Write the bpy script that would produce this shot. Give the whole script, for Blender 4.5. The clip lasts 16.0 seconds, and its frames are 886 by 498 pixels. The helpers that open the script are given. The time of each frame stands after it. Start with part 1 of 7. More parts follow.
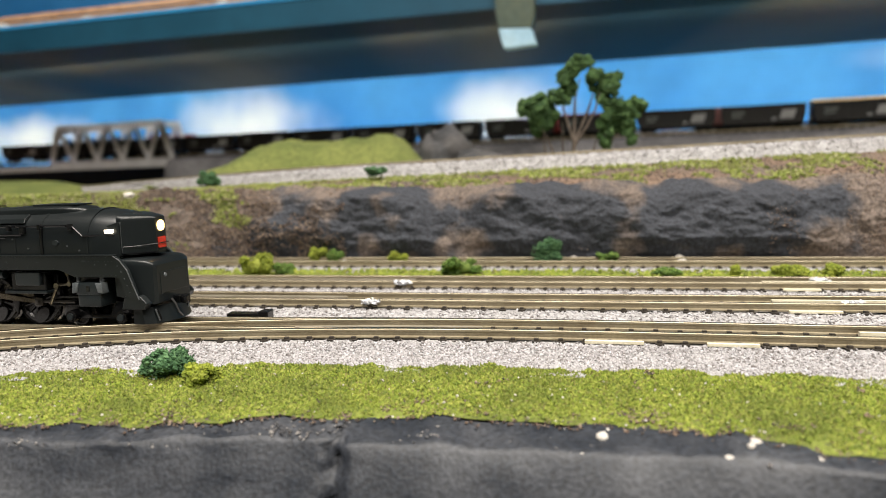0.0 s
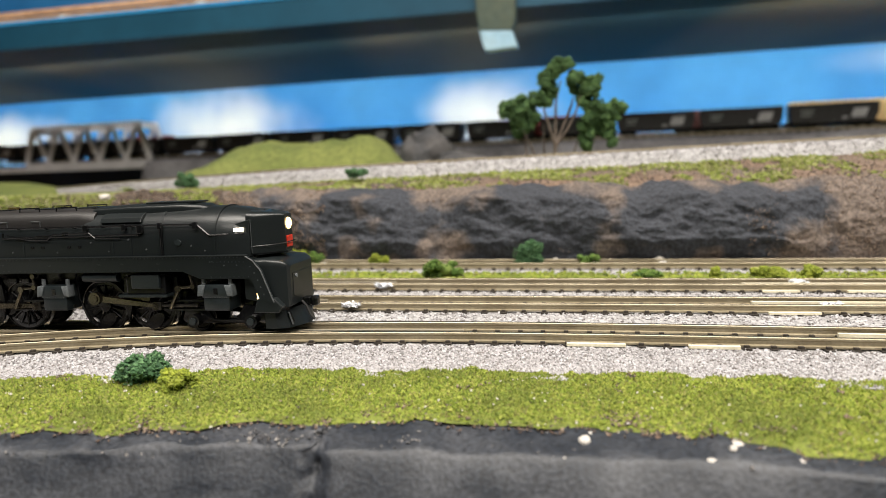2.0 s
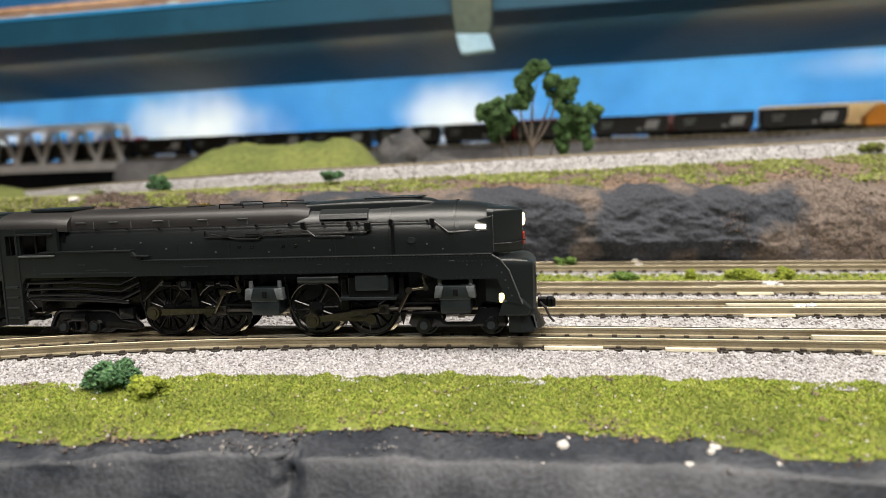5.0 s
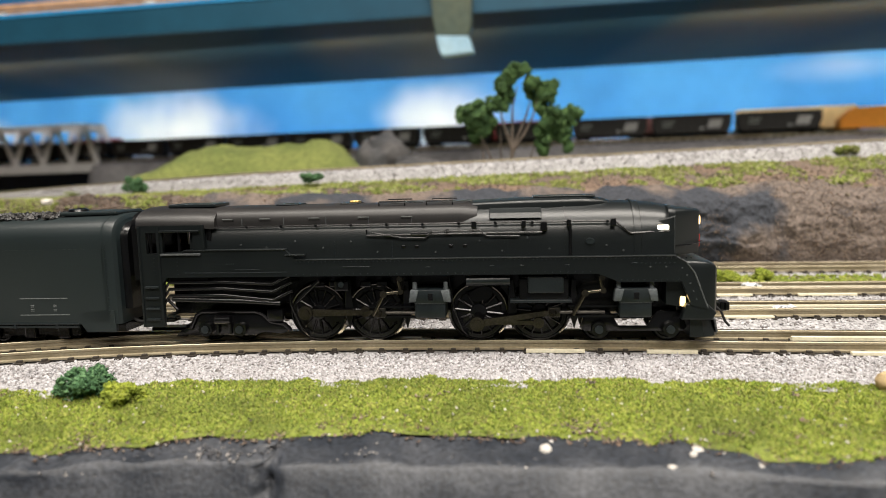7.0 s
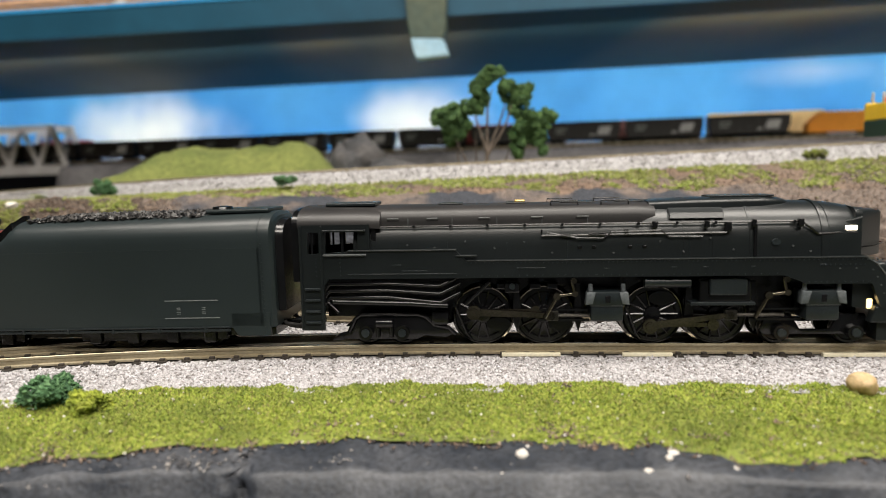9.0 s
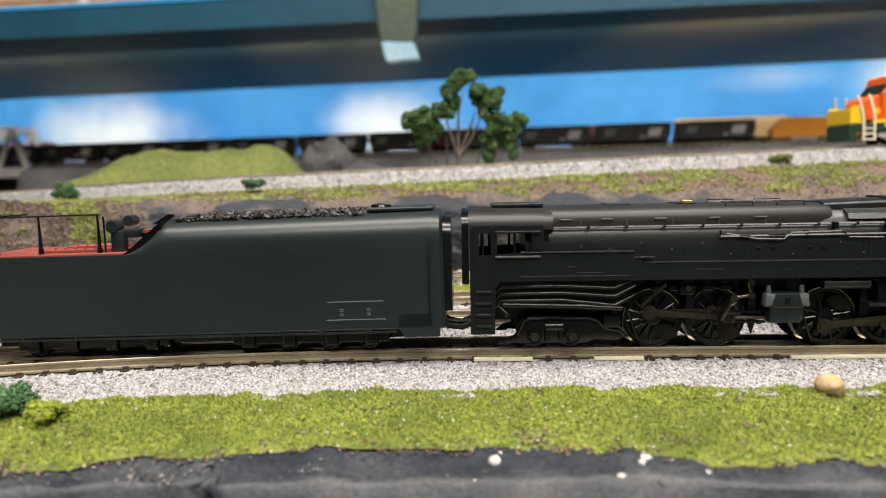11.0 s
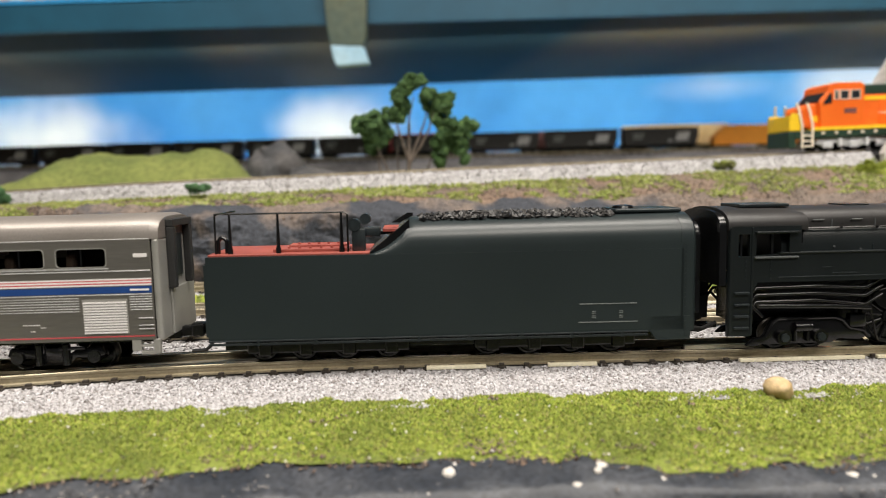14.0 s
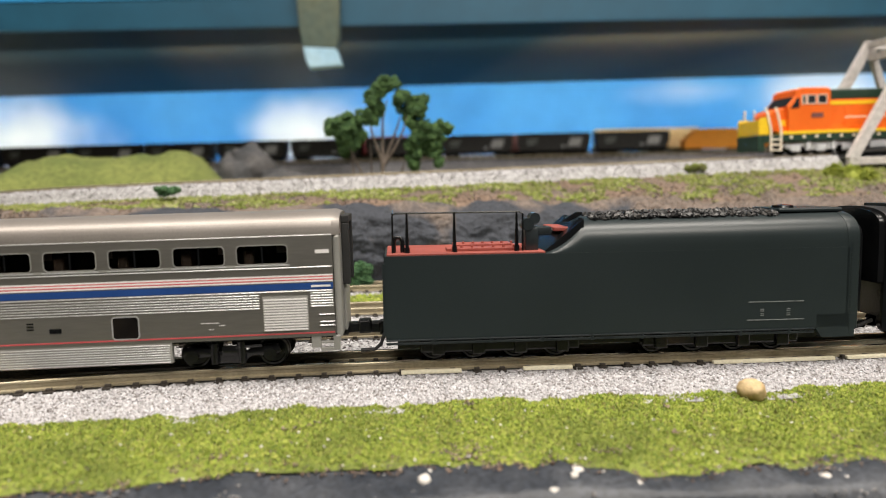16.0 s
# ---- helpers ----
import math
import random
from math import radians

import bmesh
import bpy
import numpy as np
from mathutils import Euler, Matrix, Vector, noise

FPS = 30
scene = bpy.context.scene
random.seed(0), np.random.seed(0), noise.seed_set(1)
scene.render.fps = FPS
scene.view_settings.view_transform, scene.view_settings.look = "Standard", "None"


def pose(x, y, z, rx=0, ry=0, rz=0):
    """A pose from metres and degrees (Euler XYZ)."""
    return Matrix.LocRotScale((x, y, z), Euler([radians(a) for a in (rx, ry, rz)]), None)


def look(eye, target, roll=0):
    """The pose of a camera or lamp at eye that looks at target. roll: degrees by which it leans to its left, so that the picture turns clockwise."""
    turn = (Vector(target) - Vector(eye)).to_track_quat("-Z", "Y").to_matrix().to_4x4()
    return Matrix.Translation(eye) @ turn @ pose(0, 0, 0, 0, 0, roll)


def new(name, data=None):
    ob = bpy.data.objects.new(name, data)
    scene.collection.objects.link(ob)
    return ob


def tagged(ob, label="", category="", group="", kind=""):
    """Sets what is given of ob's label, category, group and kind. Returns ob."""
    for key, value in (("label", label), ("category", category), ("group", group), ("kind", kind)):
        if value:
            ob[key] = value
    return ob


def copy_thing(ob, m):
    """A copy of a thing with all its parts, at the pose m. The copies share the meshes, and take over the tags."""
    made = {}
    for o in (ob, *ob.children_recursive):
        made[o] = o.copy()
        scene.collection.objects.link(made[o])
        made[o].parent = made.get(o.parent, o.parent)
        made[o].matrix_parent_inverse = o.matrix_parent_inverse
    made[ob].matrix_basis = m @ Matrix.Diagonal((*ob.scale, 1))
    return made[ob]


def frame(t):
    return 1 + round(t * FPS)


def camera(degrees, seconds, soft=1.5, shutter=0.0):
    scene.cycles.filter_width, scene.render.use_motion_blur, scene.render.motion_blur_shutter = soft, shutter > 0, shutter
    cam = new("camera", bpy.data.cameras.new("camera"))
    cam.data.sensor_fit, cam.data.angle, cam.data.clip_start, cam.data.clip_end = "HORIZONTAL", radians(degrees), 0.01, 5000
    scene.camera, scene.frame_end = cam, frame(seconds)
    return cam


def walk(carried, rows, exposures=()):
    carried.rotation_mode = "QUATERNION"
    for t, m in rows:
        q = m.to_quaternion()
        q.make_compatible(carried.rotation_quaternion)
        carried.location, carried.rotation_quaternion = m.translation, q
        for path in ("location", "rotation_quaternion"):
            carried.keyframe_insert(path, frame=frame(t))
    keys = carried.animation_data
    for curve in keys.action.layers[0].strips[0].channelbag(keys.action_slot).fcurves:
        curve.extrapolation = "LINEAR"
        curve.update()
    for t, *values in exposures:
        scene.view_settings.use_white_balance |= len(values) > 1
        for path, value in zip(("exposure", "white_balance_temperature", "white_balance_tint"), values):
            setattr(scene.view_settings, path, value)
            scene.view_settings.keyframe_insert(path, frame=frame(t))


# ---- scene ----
cam = camera(65.027, 16.0, soft=0.6)
cam.data.dof.use_dof, cam.data.dof.focus_distance, cam.data.dof.aperture_fstop = True, 0.156, 17.0
CAMERA_ROWS = [
    (0.0, pose(0.00000, -0.00000, 0.03600, 83.000, 1.500, 0.000)),
    (0.5, pose(0.00003, 0.00029, 0.03600, 83.049, 1.499, -0.438)),
    (1.0, pose(0.00005, 0.00061, 0.03597, 83.064, 1.446, -0.870)),
    (1.5, pose(0.00006, 0.00094, 0.03593, 83.099, 1.421, -1.172)),
    (2.0, pose(0.00008, 0.00128, 0.03599, 83.115, 1.426, -1.528)),
    (2.5, pose(0.00007, 0.00154, 0.03602, 83.153, 1.412, -1.993)),
    (3.0, pose(0.00008, 0.00174, 0.03602, 83.196, 1.380, -2.392)),
    (5.5, pose(0.00008, 0.00287, 0.03599, 83.309, 1.307, -3.730)),
    (6.0, pose(0.00005, 0.00320, 0.03594, 83.340, 1.311, -4.080)),
    (6.5, pose(0.00005, 0.00359, 0.03593, 83.382, 1.294, -4.541)),
    (7.0, pose(0.00005, 0.00392, 0.03592, 83.431, 1.257, -5.072)),
    (7.5, pose(0.00008, 0.00421, 0.03588, 83.465, 1.226, -5.465)),
    (8.0, pose(0.00010, 0.00450, 0.03591, 83.509, 1.212, -5.945)),
    (8.5, pose(0.00016, 0.00476, 0.03590, 83.559, 1.176, -6.493)),
    (9.0, pose(0.00020, 0.00509, 0.03591, 83.617, 1.167, -7.109)),
    (11.5, pose(0.00036, 0.00693, 0.03581, 83.936, 1.016, -10.116)),
    (12.0, pose(0.00037, 0.00738, 0.03584, 83.973, 0.995, -10.790)),
    (12.5, pose(0.00046, 0.00791, 0.03583, 84.050, 0.966, -11.518)),
    (13.0, pose(0.00055, 0.00840, 0.03577, 84.129, 0.971, -12.269)),
    (13.5, pose(0.00069, 0.00891, 0.03571, 84.199, 0.974, -12.868)),
    (14.0, pose(0.00073, 0.00940, 0.03564, 84.265, 0.913, -13.538)),
    (14.5, pose(0.00078, 0.00983, 0.03564, 84.323, 0.923, -14.199)),
    (15.0, pose(0.00081, 0.01015, 0.03561, 84.374, 0.880, -14.712)),
    (15.5, pose(0.00085, 0.01050, 0.03559, 84.428, 0.868, -15.206)),
    (16.0, pose(0.00092, 0.01076, 0.03558, 84.470, 0.840, -15.696)),
]
walk(cam, CAMERA_ROWS)
import itertools

# ---- world and lamps: a room under cool white ceiling tubes ----
U = 0.001  # all sizes below are written in millimetres
world = bpy.data.worlds.new("world")
scene.world = world
world.use_nodes = True
world.node_tree.nodes["Background"].inputs[0].default_value = (0.9, 0.95, 1.0, 1)
world.node_tree.nodes["Background"].inputs[1].default_value = 0.25
scene.view_settings.exposure = 0.0


def area_lamp(name, eye, target, sx, sy, watts, colour):
    data = bpy.data.lights.new(name, "AREA")
    data.shape, data.size, data.size_y, data.energy, data.color = "RECTANGLE", sx, sy, watts, colour
    ob = new(name, data)
    ob.matrix_world = look(eye, target)
    return ob


area_lamp("ceiling_tube_lamp", (0.1, 0.02, 1.20), (0.1, 0.02, 0), 1.6, 0.35, 32, (1.0, 0.93, 0.84))
area_lamp("ceiling_tube_lamp", (0.1, -0.9, 1.20), (0.1, -0.6, 0), 1.6, 0.3, 32, (1.0, 0.93, 0.84))
strip_lamp = area_lamp("deck_strip_lamp", (0.0, 0.73, 0.170), (0.0, 1.1, 0.06), 2.6, 0.012, 2.4, (1.0, 0.98, 0.94))
strip_lamp.matrix_world = pose(0, 0, 0, 0, 0, -19.5) @ look((-0.30, 0.71, 0.168), (-0.30, 1.11, 0.118))
strip_lamp.data.spread = radians(75)

# ---- materials ----
def mat(name, c1, c2=None, size=3.0, rough=0.6, metal=0.0, bump=0.0, fine=0.5, grain=0.25, island=0.0, ramp=(0.35, 0.65), coat=0.0, stretch=(1, 1, 1), detail=4.0):
    """Two colours in patches of about `size` mm, a finer grain of `fine` mm over them, and relief; island: spread from piece to piece."""
    m = bpy.data.materials.new(name)
    m.use_nodes = True
    nt = m.node_tree
    b = nt.nodes["Principled BSDF"]
    b.inputs["Roughness"].default_value, b.inputs["Metallic"].default_value = rough, metal
    if coat:
        b.inputs["Coat Weight"].default_value = coat
    co = nt.nodes.new("ShaderNodeTexCoord")
    mp = nt.nodes.new("ShaderNodeMapping")
    mp.inputs["Scale"].default_value = stretch
    nt.links.new(co.outputs["Object"], mp.inputs["Vector"])
    n1 = nt.nodes.new("ShaderNodeTexNoise")
    n1.inputs["Scale"].default_value, n1.inputs["Detail"].default_value = 1000.0 / size, detail
    nt.links.new(mp.outputs[0], n1.inputs["Vector"])
    r = nt.nodes.new("ShaderNodeValToRGB")
    r.color_ramp.elements[0].position, r.color_ramp.elements[1].position = ramp
    r.color_ramp.elements[0].color = (*c1, 1)
    r.color_ramp.elements[1].color = (*(c2 or c1), 1)
    nt.links.new(n1.outputs[0], r.inputs[0])
    n2 = nt.nodes.new("ShaderNodeTexNoise")
    n2.inputs["Scale"].default_value, n2.inputs["Detail"].default_value = 1000.0 / fine, 3.0
    nt.links.new(mp.outputs[0], n2.inputs["Vector"])
    v = nt.nodes.new("ShaderNodeMapRange")
    v.inputs[1].default_value, v.inputs[2].default_value = 0.3, 0.7
    v.inputs[3].default_value, v.inputs[4].default_value = 1 - grain, 1 + grain
    nt.links.new(n2.outputs[0], v.inputs[0])
    h = nt.nodes.new("ShaderNodeHueSaturation")
    nt.links.new(r.outputs[0], h.inputs["Color"])
    nt.links.new(v.outputs[0], h.inputs["Value"])
    last = h.outputs[0]
    if island:
        g = nt.nodes.new("ShaderNodeNewGeometry")
        k = nt.nodes.new("ShaderNodeMapRange")
        k.inputs[3].default_value, k.inputs[4].default_value = 1 - island, 1 + island
        nt.links.new(g.outputs["Random Per Island"], k.inputs[0])
        h2 = nt.nodes.new("ShaderNodeHueSaturation")
        nt.links.new(last, h2.inputs["Color"])
        nt.links.new(k.outputs[0], h2.inputs["Value"])
        last = h2.outputs[0]
    nt.links.new(last, b.inputs["Base Color"])
    if bump:
        bp = nt.nodes.new("ShaderNodeBump")
        bp.inputs["Strength"].default_value, bp.inputs["Distance"].default_value = bump, fine * U * 0.5
        nt.links.new(n2.outputs[0], bp.inputs["Height"])
        nt.links.new(bp.outputs[0], b.inputs["Normal"])
    return m


def palette(name, colours, rough=0.85, patch=None, size=30.0, grain=0.15):
    """Pieces that each take one of several colours; patch: a tint that comes and goes over `size` mm."""
    m = bpy.data.materials.new(name)
    m.use_nodes = True
    nt = m.node_tree
    b = nt.nodes["Principled BSDF"]
    b.inputs["Roughness"].default_value = rough
    g = nt.nodes.new("ShaderNodeNewGeometry")
    r = nt.nodes.new("ShaderNodeValToRGB")
    cr = r.color_ramp
    cr.interpolation = "CONSTANT"
    while len(cr.elements) < len(colours):
        cr.elements.new(0.5)
    for i, c in enumerate(colours):
        cr.elements[i].position, cr.elements[i].color = i / len(colours), (*c, 1)
    nt.links.new(g.outputs["Random Per Island"], r.inputs[0])
    last = r.outputs[0]
    co = nt.nodes.new("ShaderNodeTexCoord")
    if patch:
        n = nt.nodes.new("ShaderNodeTexNoise")
        n.inputs["Scale"].default_value, n.inputs["Detail"].default_value = 1000.0 / size, 3.0
        nt.links.new(co.outputs["Object"], n.inputs["Vector"])
        k = nt.nodes.new("ShaderNodeMapRange")
        k.inputs[1].default_value, k.inputs[2].default_value, k.inputs[4].default_value = 0.45, 0.7, 0.75
        nt.links.new(n.outputs[0], k.inputs[0])
        mx = nt.nodes.new("ShaderNodeMix")
        mx.data_type = "RGBA"
        mx.inputs[7].default_value = (*patch, 1)
        nt.links.new(k.outputs[0], mx.inputs[0])
        nt.links.new(last, mx.inputs[6])
        last = mx.outputs[2]
    nt.links.new(last, b.inputs["Base Color"])
    return m


def glow(name, colour, strength):
    m = bpy.data.materials.new(name)
    m.use_nodes = True
    b = m.node_tree.nodes["Principled BSDF"]
    b.inputs["Base Color"].default_value = (*colour, 1)
    b.inputs["Emission Color"].default_value = (*colour, 1)
    b.inputs["Emission Strength"].default_value = strength
    return m


M_ROCK = mat("painted_rock", (0.030, 0.032, 0.036), (0.085, 0.08, 0.08), 14, 0.8, bump=0.6, fine=1.2, grain=0.35, detail=8)
M_ROCK_DARK = mat("dark_painted_rock", (0.016, 0.020, 0.028), (0.062, 0.066, 0.076), 11, 0.5, bump=0.3, fine=0.8, grain=0.45, detail=8, ramp=(0.40, 0.74))
M_EARTH = mat("brown_earth", (0.10, 0.066, 0.045), (0.20, 0.14, 0.10), 10, 0.95, bump=0.8, fine=1.0, grain=0.4, detail=8)
M_MOSS_BASE = mat("moss_soil", (0.11, 0.135, 0.024), (0.18, 0.215, 0.035), 9, 0.95, bump=0.8, fine=0.8, grain=0.4)
M_MOSS_FAR = mat("far_turf", (0.085, 0.11, 0.025), (0.14, 0.16, 0.04), 25, 0.95, bump=0.6, fine=2.5, grain=0.3)
M_BALLAST_BASE = mat("ballast_bed", (0.295, 0.287, 0.287), (0.39, 0.383, 0.39), 4, 0.95, bump=0.8, fine=0.9, grain=0.45)
M_BALLAST = palette("ballast_grain", [(0.445, 0.433, 0.445), (0.34, 0.33, 0.335), (0.40, 0.383, 0.388), (0.52, 0.517, 0.535), (0.285, 0.273, 0.277), (0.41, 0.392, 0.397), (0.195, 0.178, 0.172), (0.43, 0.42, 0.435)], 0.85)
M_MOSS = palette("turf_crumb", [(0.185, 0.245, 0.024), (0.25, 0.305, 0.040), (0.145, 0.20, 0.022), (0.28, 0.32, 0.056), (0.21, 0.255, 0.032), (0.115, 0.155, 0.024), (0.32, 0.34, 0.066), (0.19, 0.18, 0.055)], 0.95, (0.105, 0.135, 0.022), 14)
M_MOSS_B = palette("bank_turf_crumb", [(0.15, 0.19, 0.03), (0.22, 0.26, 0.05), (0.11, 0.14, 0.025), (0.25, 0.27, 0.08), (0.13, 0.16, 0.03), (0.28, 0.27, 0.14)], 0.9, (0.15, 0.155, 0.04), 22)
M_EARTH_CRUMB = palette("earth_crumb", [(0.12, 0.080, 0.058), (0.18, 0.125, 0.092), (0.08, 0.058, 0.046), (0.26, 0.20, 0.15), (0.06, 0.05, 0.048), (0.14, 0.11, 0.09)], 0.95)
M_RAIL = mat("weathered_rail", (0.31, 0.265, 0.18), (0.40, 0.35, 0.25), 12, 0.42, 0.55, bump=0.1, fine=0.6, grain=0.12)
M_RAILTOP = mat("bright_rail_head", (0.62, 0.55, 0.40), (0.75, 0.68, 0.52), 15, 0.22, 1.0, fine=0.5, grain=0.08)
M_TIE = mat("dark_brown_tie", (0.022, 0.018, 0.014), (0.055, 0.044, 0.034), 3, 0.8, bump=0.3, fine=0.5)
M_FASCIA = mat("dark_blue_fascia", (0.006, 0.055, 0.10), (0.012, 0.075, 0.13), 200, 0.45, fine=20, grain=0.1)
# the fascia's blue again, brightened to paint light along its top edge
M_FASCIA_LIT = mat("lit_blue_edge", (0.03, 0.25, 0.55), (0.04, 0.30, 0.62), 90, 0.4, fine=10, grain=0.1)
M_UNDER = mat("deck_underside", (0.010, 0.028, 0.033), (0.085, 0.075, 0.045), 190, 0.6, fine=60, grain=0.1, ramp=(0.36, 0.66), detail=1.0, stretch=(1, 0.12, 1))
M_WOOD = mat("brown_wood", (0.28, 0.15, 0.07), (0.40, 0.24, 0.12), 30, 0.6, fine=4, grain=0.2, stretch=(0.2, 1, 1))
M_TAN = mat("tan_wood", (0.50, 0.30, 0.18), (0.62, 0.40, 0.26), 30, 0.6, fine=4, grain=0.2, stretch=(0.2, 1, 1))
M_GREYWALL = mat("grey_painted_plaster", (0.17, 0.165, 0.18), (0.32, 0.31, 0.33), 40, 0.85, bump=0.4, fine=4, grain=0.2)
M_ROOM = mat("room_wall_paint", (0.21, 0.225, 0.24), (0.25, 0.265, 0.28), 600, 0.8, fine=60, grain=0.03)
M_FLOOR = mat("room_floor", (0.12, 0.125, 0.13), (0.17, 0.175, 0.18), 400, 0.5, fine=40, grain=0.1)
M_GREEN = mat("fascia_board", (0.04, 0.045, 0.05), (0.06, 0.06, 0.065), 60, 0.6, fine=8)


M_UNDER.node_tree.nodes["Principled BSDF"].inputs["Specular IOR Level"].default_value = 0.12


def sky_material():
    """A painted backdrop: blue paler towards the foot, with soft white clouds."""
    m = mat("painted_sky", (0.025, 0.225, 0.58), (0.07, 0.35, 0.72), 260, 0.75, fine=40, grain=0.06, detail=2.0)
    nt = m.node_tree
    b = nt.nodes["Principled BSDF"]
    base = b.inputs["Base Color"].links[0].from_socket
    co = next(n for n in nt.nodes if n.type == "TEX_COORD")
    warp = nt.nodes.new("ShaderNodeTexNoise")
    warp.inputs["Scale"].default_value = 9.0
    nt.links.new(co.outputs["Object"], warp.inputs["Vector"])
    total = None
    for x, z, w, h, s in ((-0.86, 0.11, 0.24, 0.07, 1.0), (-0.35, 0.11, 0.19, 0.10, 1.0), (0.10, 0.11, 0.13, 0.09, 1.0), (0.80, 0.155, 0.17, 0.05, 0.65), (1.25, 0.10, 0.2, 0.06, 0.7), (-1.3, 0.11, 0.2, 0.06, 0.9), (0.62, 0.16, 0.12, 0.03, 0.3)):
        mp = nt.nodes.new("ShaderNodeMapping")
        mp.vector_type = "POINT"
        mp.inputs["Location"].default_value = (-x / w, 0, -z / h)
        mp.inputs["Scale"].default_value = (1 / w, 0, 1 / h)
        nt.links.new(co.outputs["Object"], mp.inputs["Vector"])
        ln = nt.nodes.new("ShaderNodeVectorMath")
        ln.operation = "LENGTH"
        nt.links.new(mp.outputs[0], ln.inputs[0])
        add = nt.nodes.new("ShaderNodeMath")
        add.operation = "ADD"
        nt.links.new(ln.outputs["Value"], add.inputs[0])
        nt.links.new(warp.outputs[0], add.inputs[1])
        k = nt.nodes.new("ShaderNodeMapRange")
        k.interpolation_type = "SMOOTHSTEP"
        k.inputs[1].default_value, k.inputs[2].default_value, k.inputs[3].default_value, k.inputs[4].default_value = 1.45, 0.45, 0.0, s
        nt.links.new(add.outputs[0], k.inputs[0])
        if total is None:
            total = k.outputs[0]
        else:
            mx = nt.nodes.new("ShaderNodeMath")
            mx.operation = "MAXIMUM"
            nt.links.new(total, mx.inputs[0])
            nt.links.new(k.outputs[0], mx.inputs[1])
            total = mx.outputs[0]
    mix = nt.nodes.new("ShaderNodeMix")
    mix.data_type = "RGBA"
    mix.inputs[7].default_value = (0.80, 0.86, 0.86, 1)
    nt.links.new(total, mix.inputs[0])
    nt.links.new(base, mix.inputs[6])
    nt.links.new(mix.outputs[2], b.inputs["Base Color"])
    return m


M_SKY = sky_material()

# ---- building helpers, all in millimetres ----
def part(name, bm, material, parent=None, label="", smooth=None):
    """Link a bmesh as one mesh object under a thing or a part. smooth: degrees up to which edges are shaded round."""
    if smooth:
        bm.normal_update()
        for f in bm.faces:
            f.smooth = True
        for e in bm.edges:
            if len(e.link_faces) == 2 and e.calc_face_angle(0) > radians(smooth):
                e.smooth = False
    bmesh.ops.scale(bm, vec=(U, U, U), verts=bm.verts)
    me = bpy.data.meshes.new(name)
    bm.to_mesh(me)
    bm.free()
    me.materials.append(material)
    ob = new(name, me)
    ob.parent = parent
    if label:
        ob["label"] = label
    return ob


def raw(name, verts, faces, material, parent=None, label="", smooth=False):
    me = bpy.data.meshes.new(name)
    me.from_pydata((np.asarray(verts, float) * U).tolist(), [], faces)
    if smooth:
        me.polygons.foreach_set("use_smooth", [True] * len(me.polygons))
    me.materials.append(material)
    ob = new(name, me)
    ob.parent = parent
    if label:
        ob["label"] = label
    return ob


def thing(name, label, category, group="", kind="", at=None):
    ob = tagged(new(name), label, category, group, kind)
    ob.empty_display_size = 0.01
    if at is not None:
        ob.matrix_basis = at
    return ob


def mm(x, y, z, rx=0, ry=0, rz=0):
    return pose(x * U, y * U, z * U, rx, ry, rz)


def box(bm, x0, x1, y0, y1, z0, z1, bevel=0.0):
    vs = [bm.verts.new((x, y, z)) for z in (z0, z1) for x, y in ((x0, y0), (x1, y0), (x1, y1), (x0, y1))]
    fs = [bm.faces.new([vs[i] for i in q]) for q in ((3, 2, 1, 0), (4, 5, 6, 7), (0, 1, 5, 4), (1, 2, 6, 5), (2, 3, 7, 6), (3, 0, 4, 7))]
    if bevel:
        bmesh.ops.bevel(bm, geom=list({e for f in fs for e in f.edges}), offset=bevel, segments=2, affect="EDGES", profile=0.5)
    return bm


def boxed(*a, bevel=0.0):
    return box(bmesh.new(), *a, bevel=bevel)


def prism(bm, outline, y0, y1, axis="y", bevel=0.0):
    """A closed outline, extruded: outline in x, z along y; or in y, z along x; or in x, y along z."""
    def place(a, b, c):
        return {"y": (a, c, b), "x": (c, a, b), "z": (a, b, c)}[axis]
    lo = [bm.verts.new(place(a, b, y0)) for a, b in outline]
    hi = [bm.verts.new(place(a, b, y1)) for a, b in outline]
    fs = [bm.faces.new(lo), bm.faces.new(hi[::-1])]
    n = len(outline)
    for i in range(n):
        fs.append(bm.faces.new((lo[(i + 1) % n], lo[i], hi[i], hi[(i + 1) % n])))
    bmesh.ops.recalc_face_normals(bm, faces=fs)
    if bevel:
        bmesh.ops.bevel(bm, geom=list({e for f in fs for e in f.edges}), offset=bevel, segments=2, affect="EDGES", profile=0.5)
    return bm


def rod(bm, a, b, r, r2=None, seg=8):
    """A round bar from a to b, with closed ends."""
    a, b = Vector(a), Vector(b)
    q = (b - a).to_track_quat("Z", "Y")
    r2 = r if r2 is None else r2
    lo, hi = [], []
    for i in range(seg):
        d = Vector((math.cos(2 * math.pi * i / seg), math.sin(2 * math.pi * i / seg), 0))
        lo.append(bm.verts.new(a + q @ (d * r)))
        hi.append(bm.verts.new(b + q @ (d * r2)))
    bm.faces.new(lo[::-1]), bm.faces.new(hi)
    for i in range(seg):
        bm.faces.new((lo[i], lo[(i + 1) % seg], hi[(i + 1) % seg], hi[i]))
    return bm


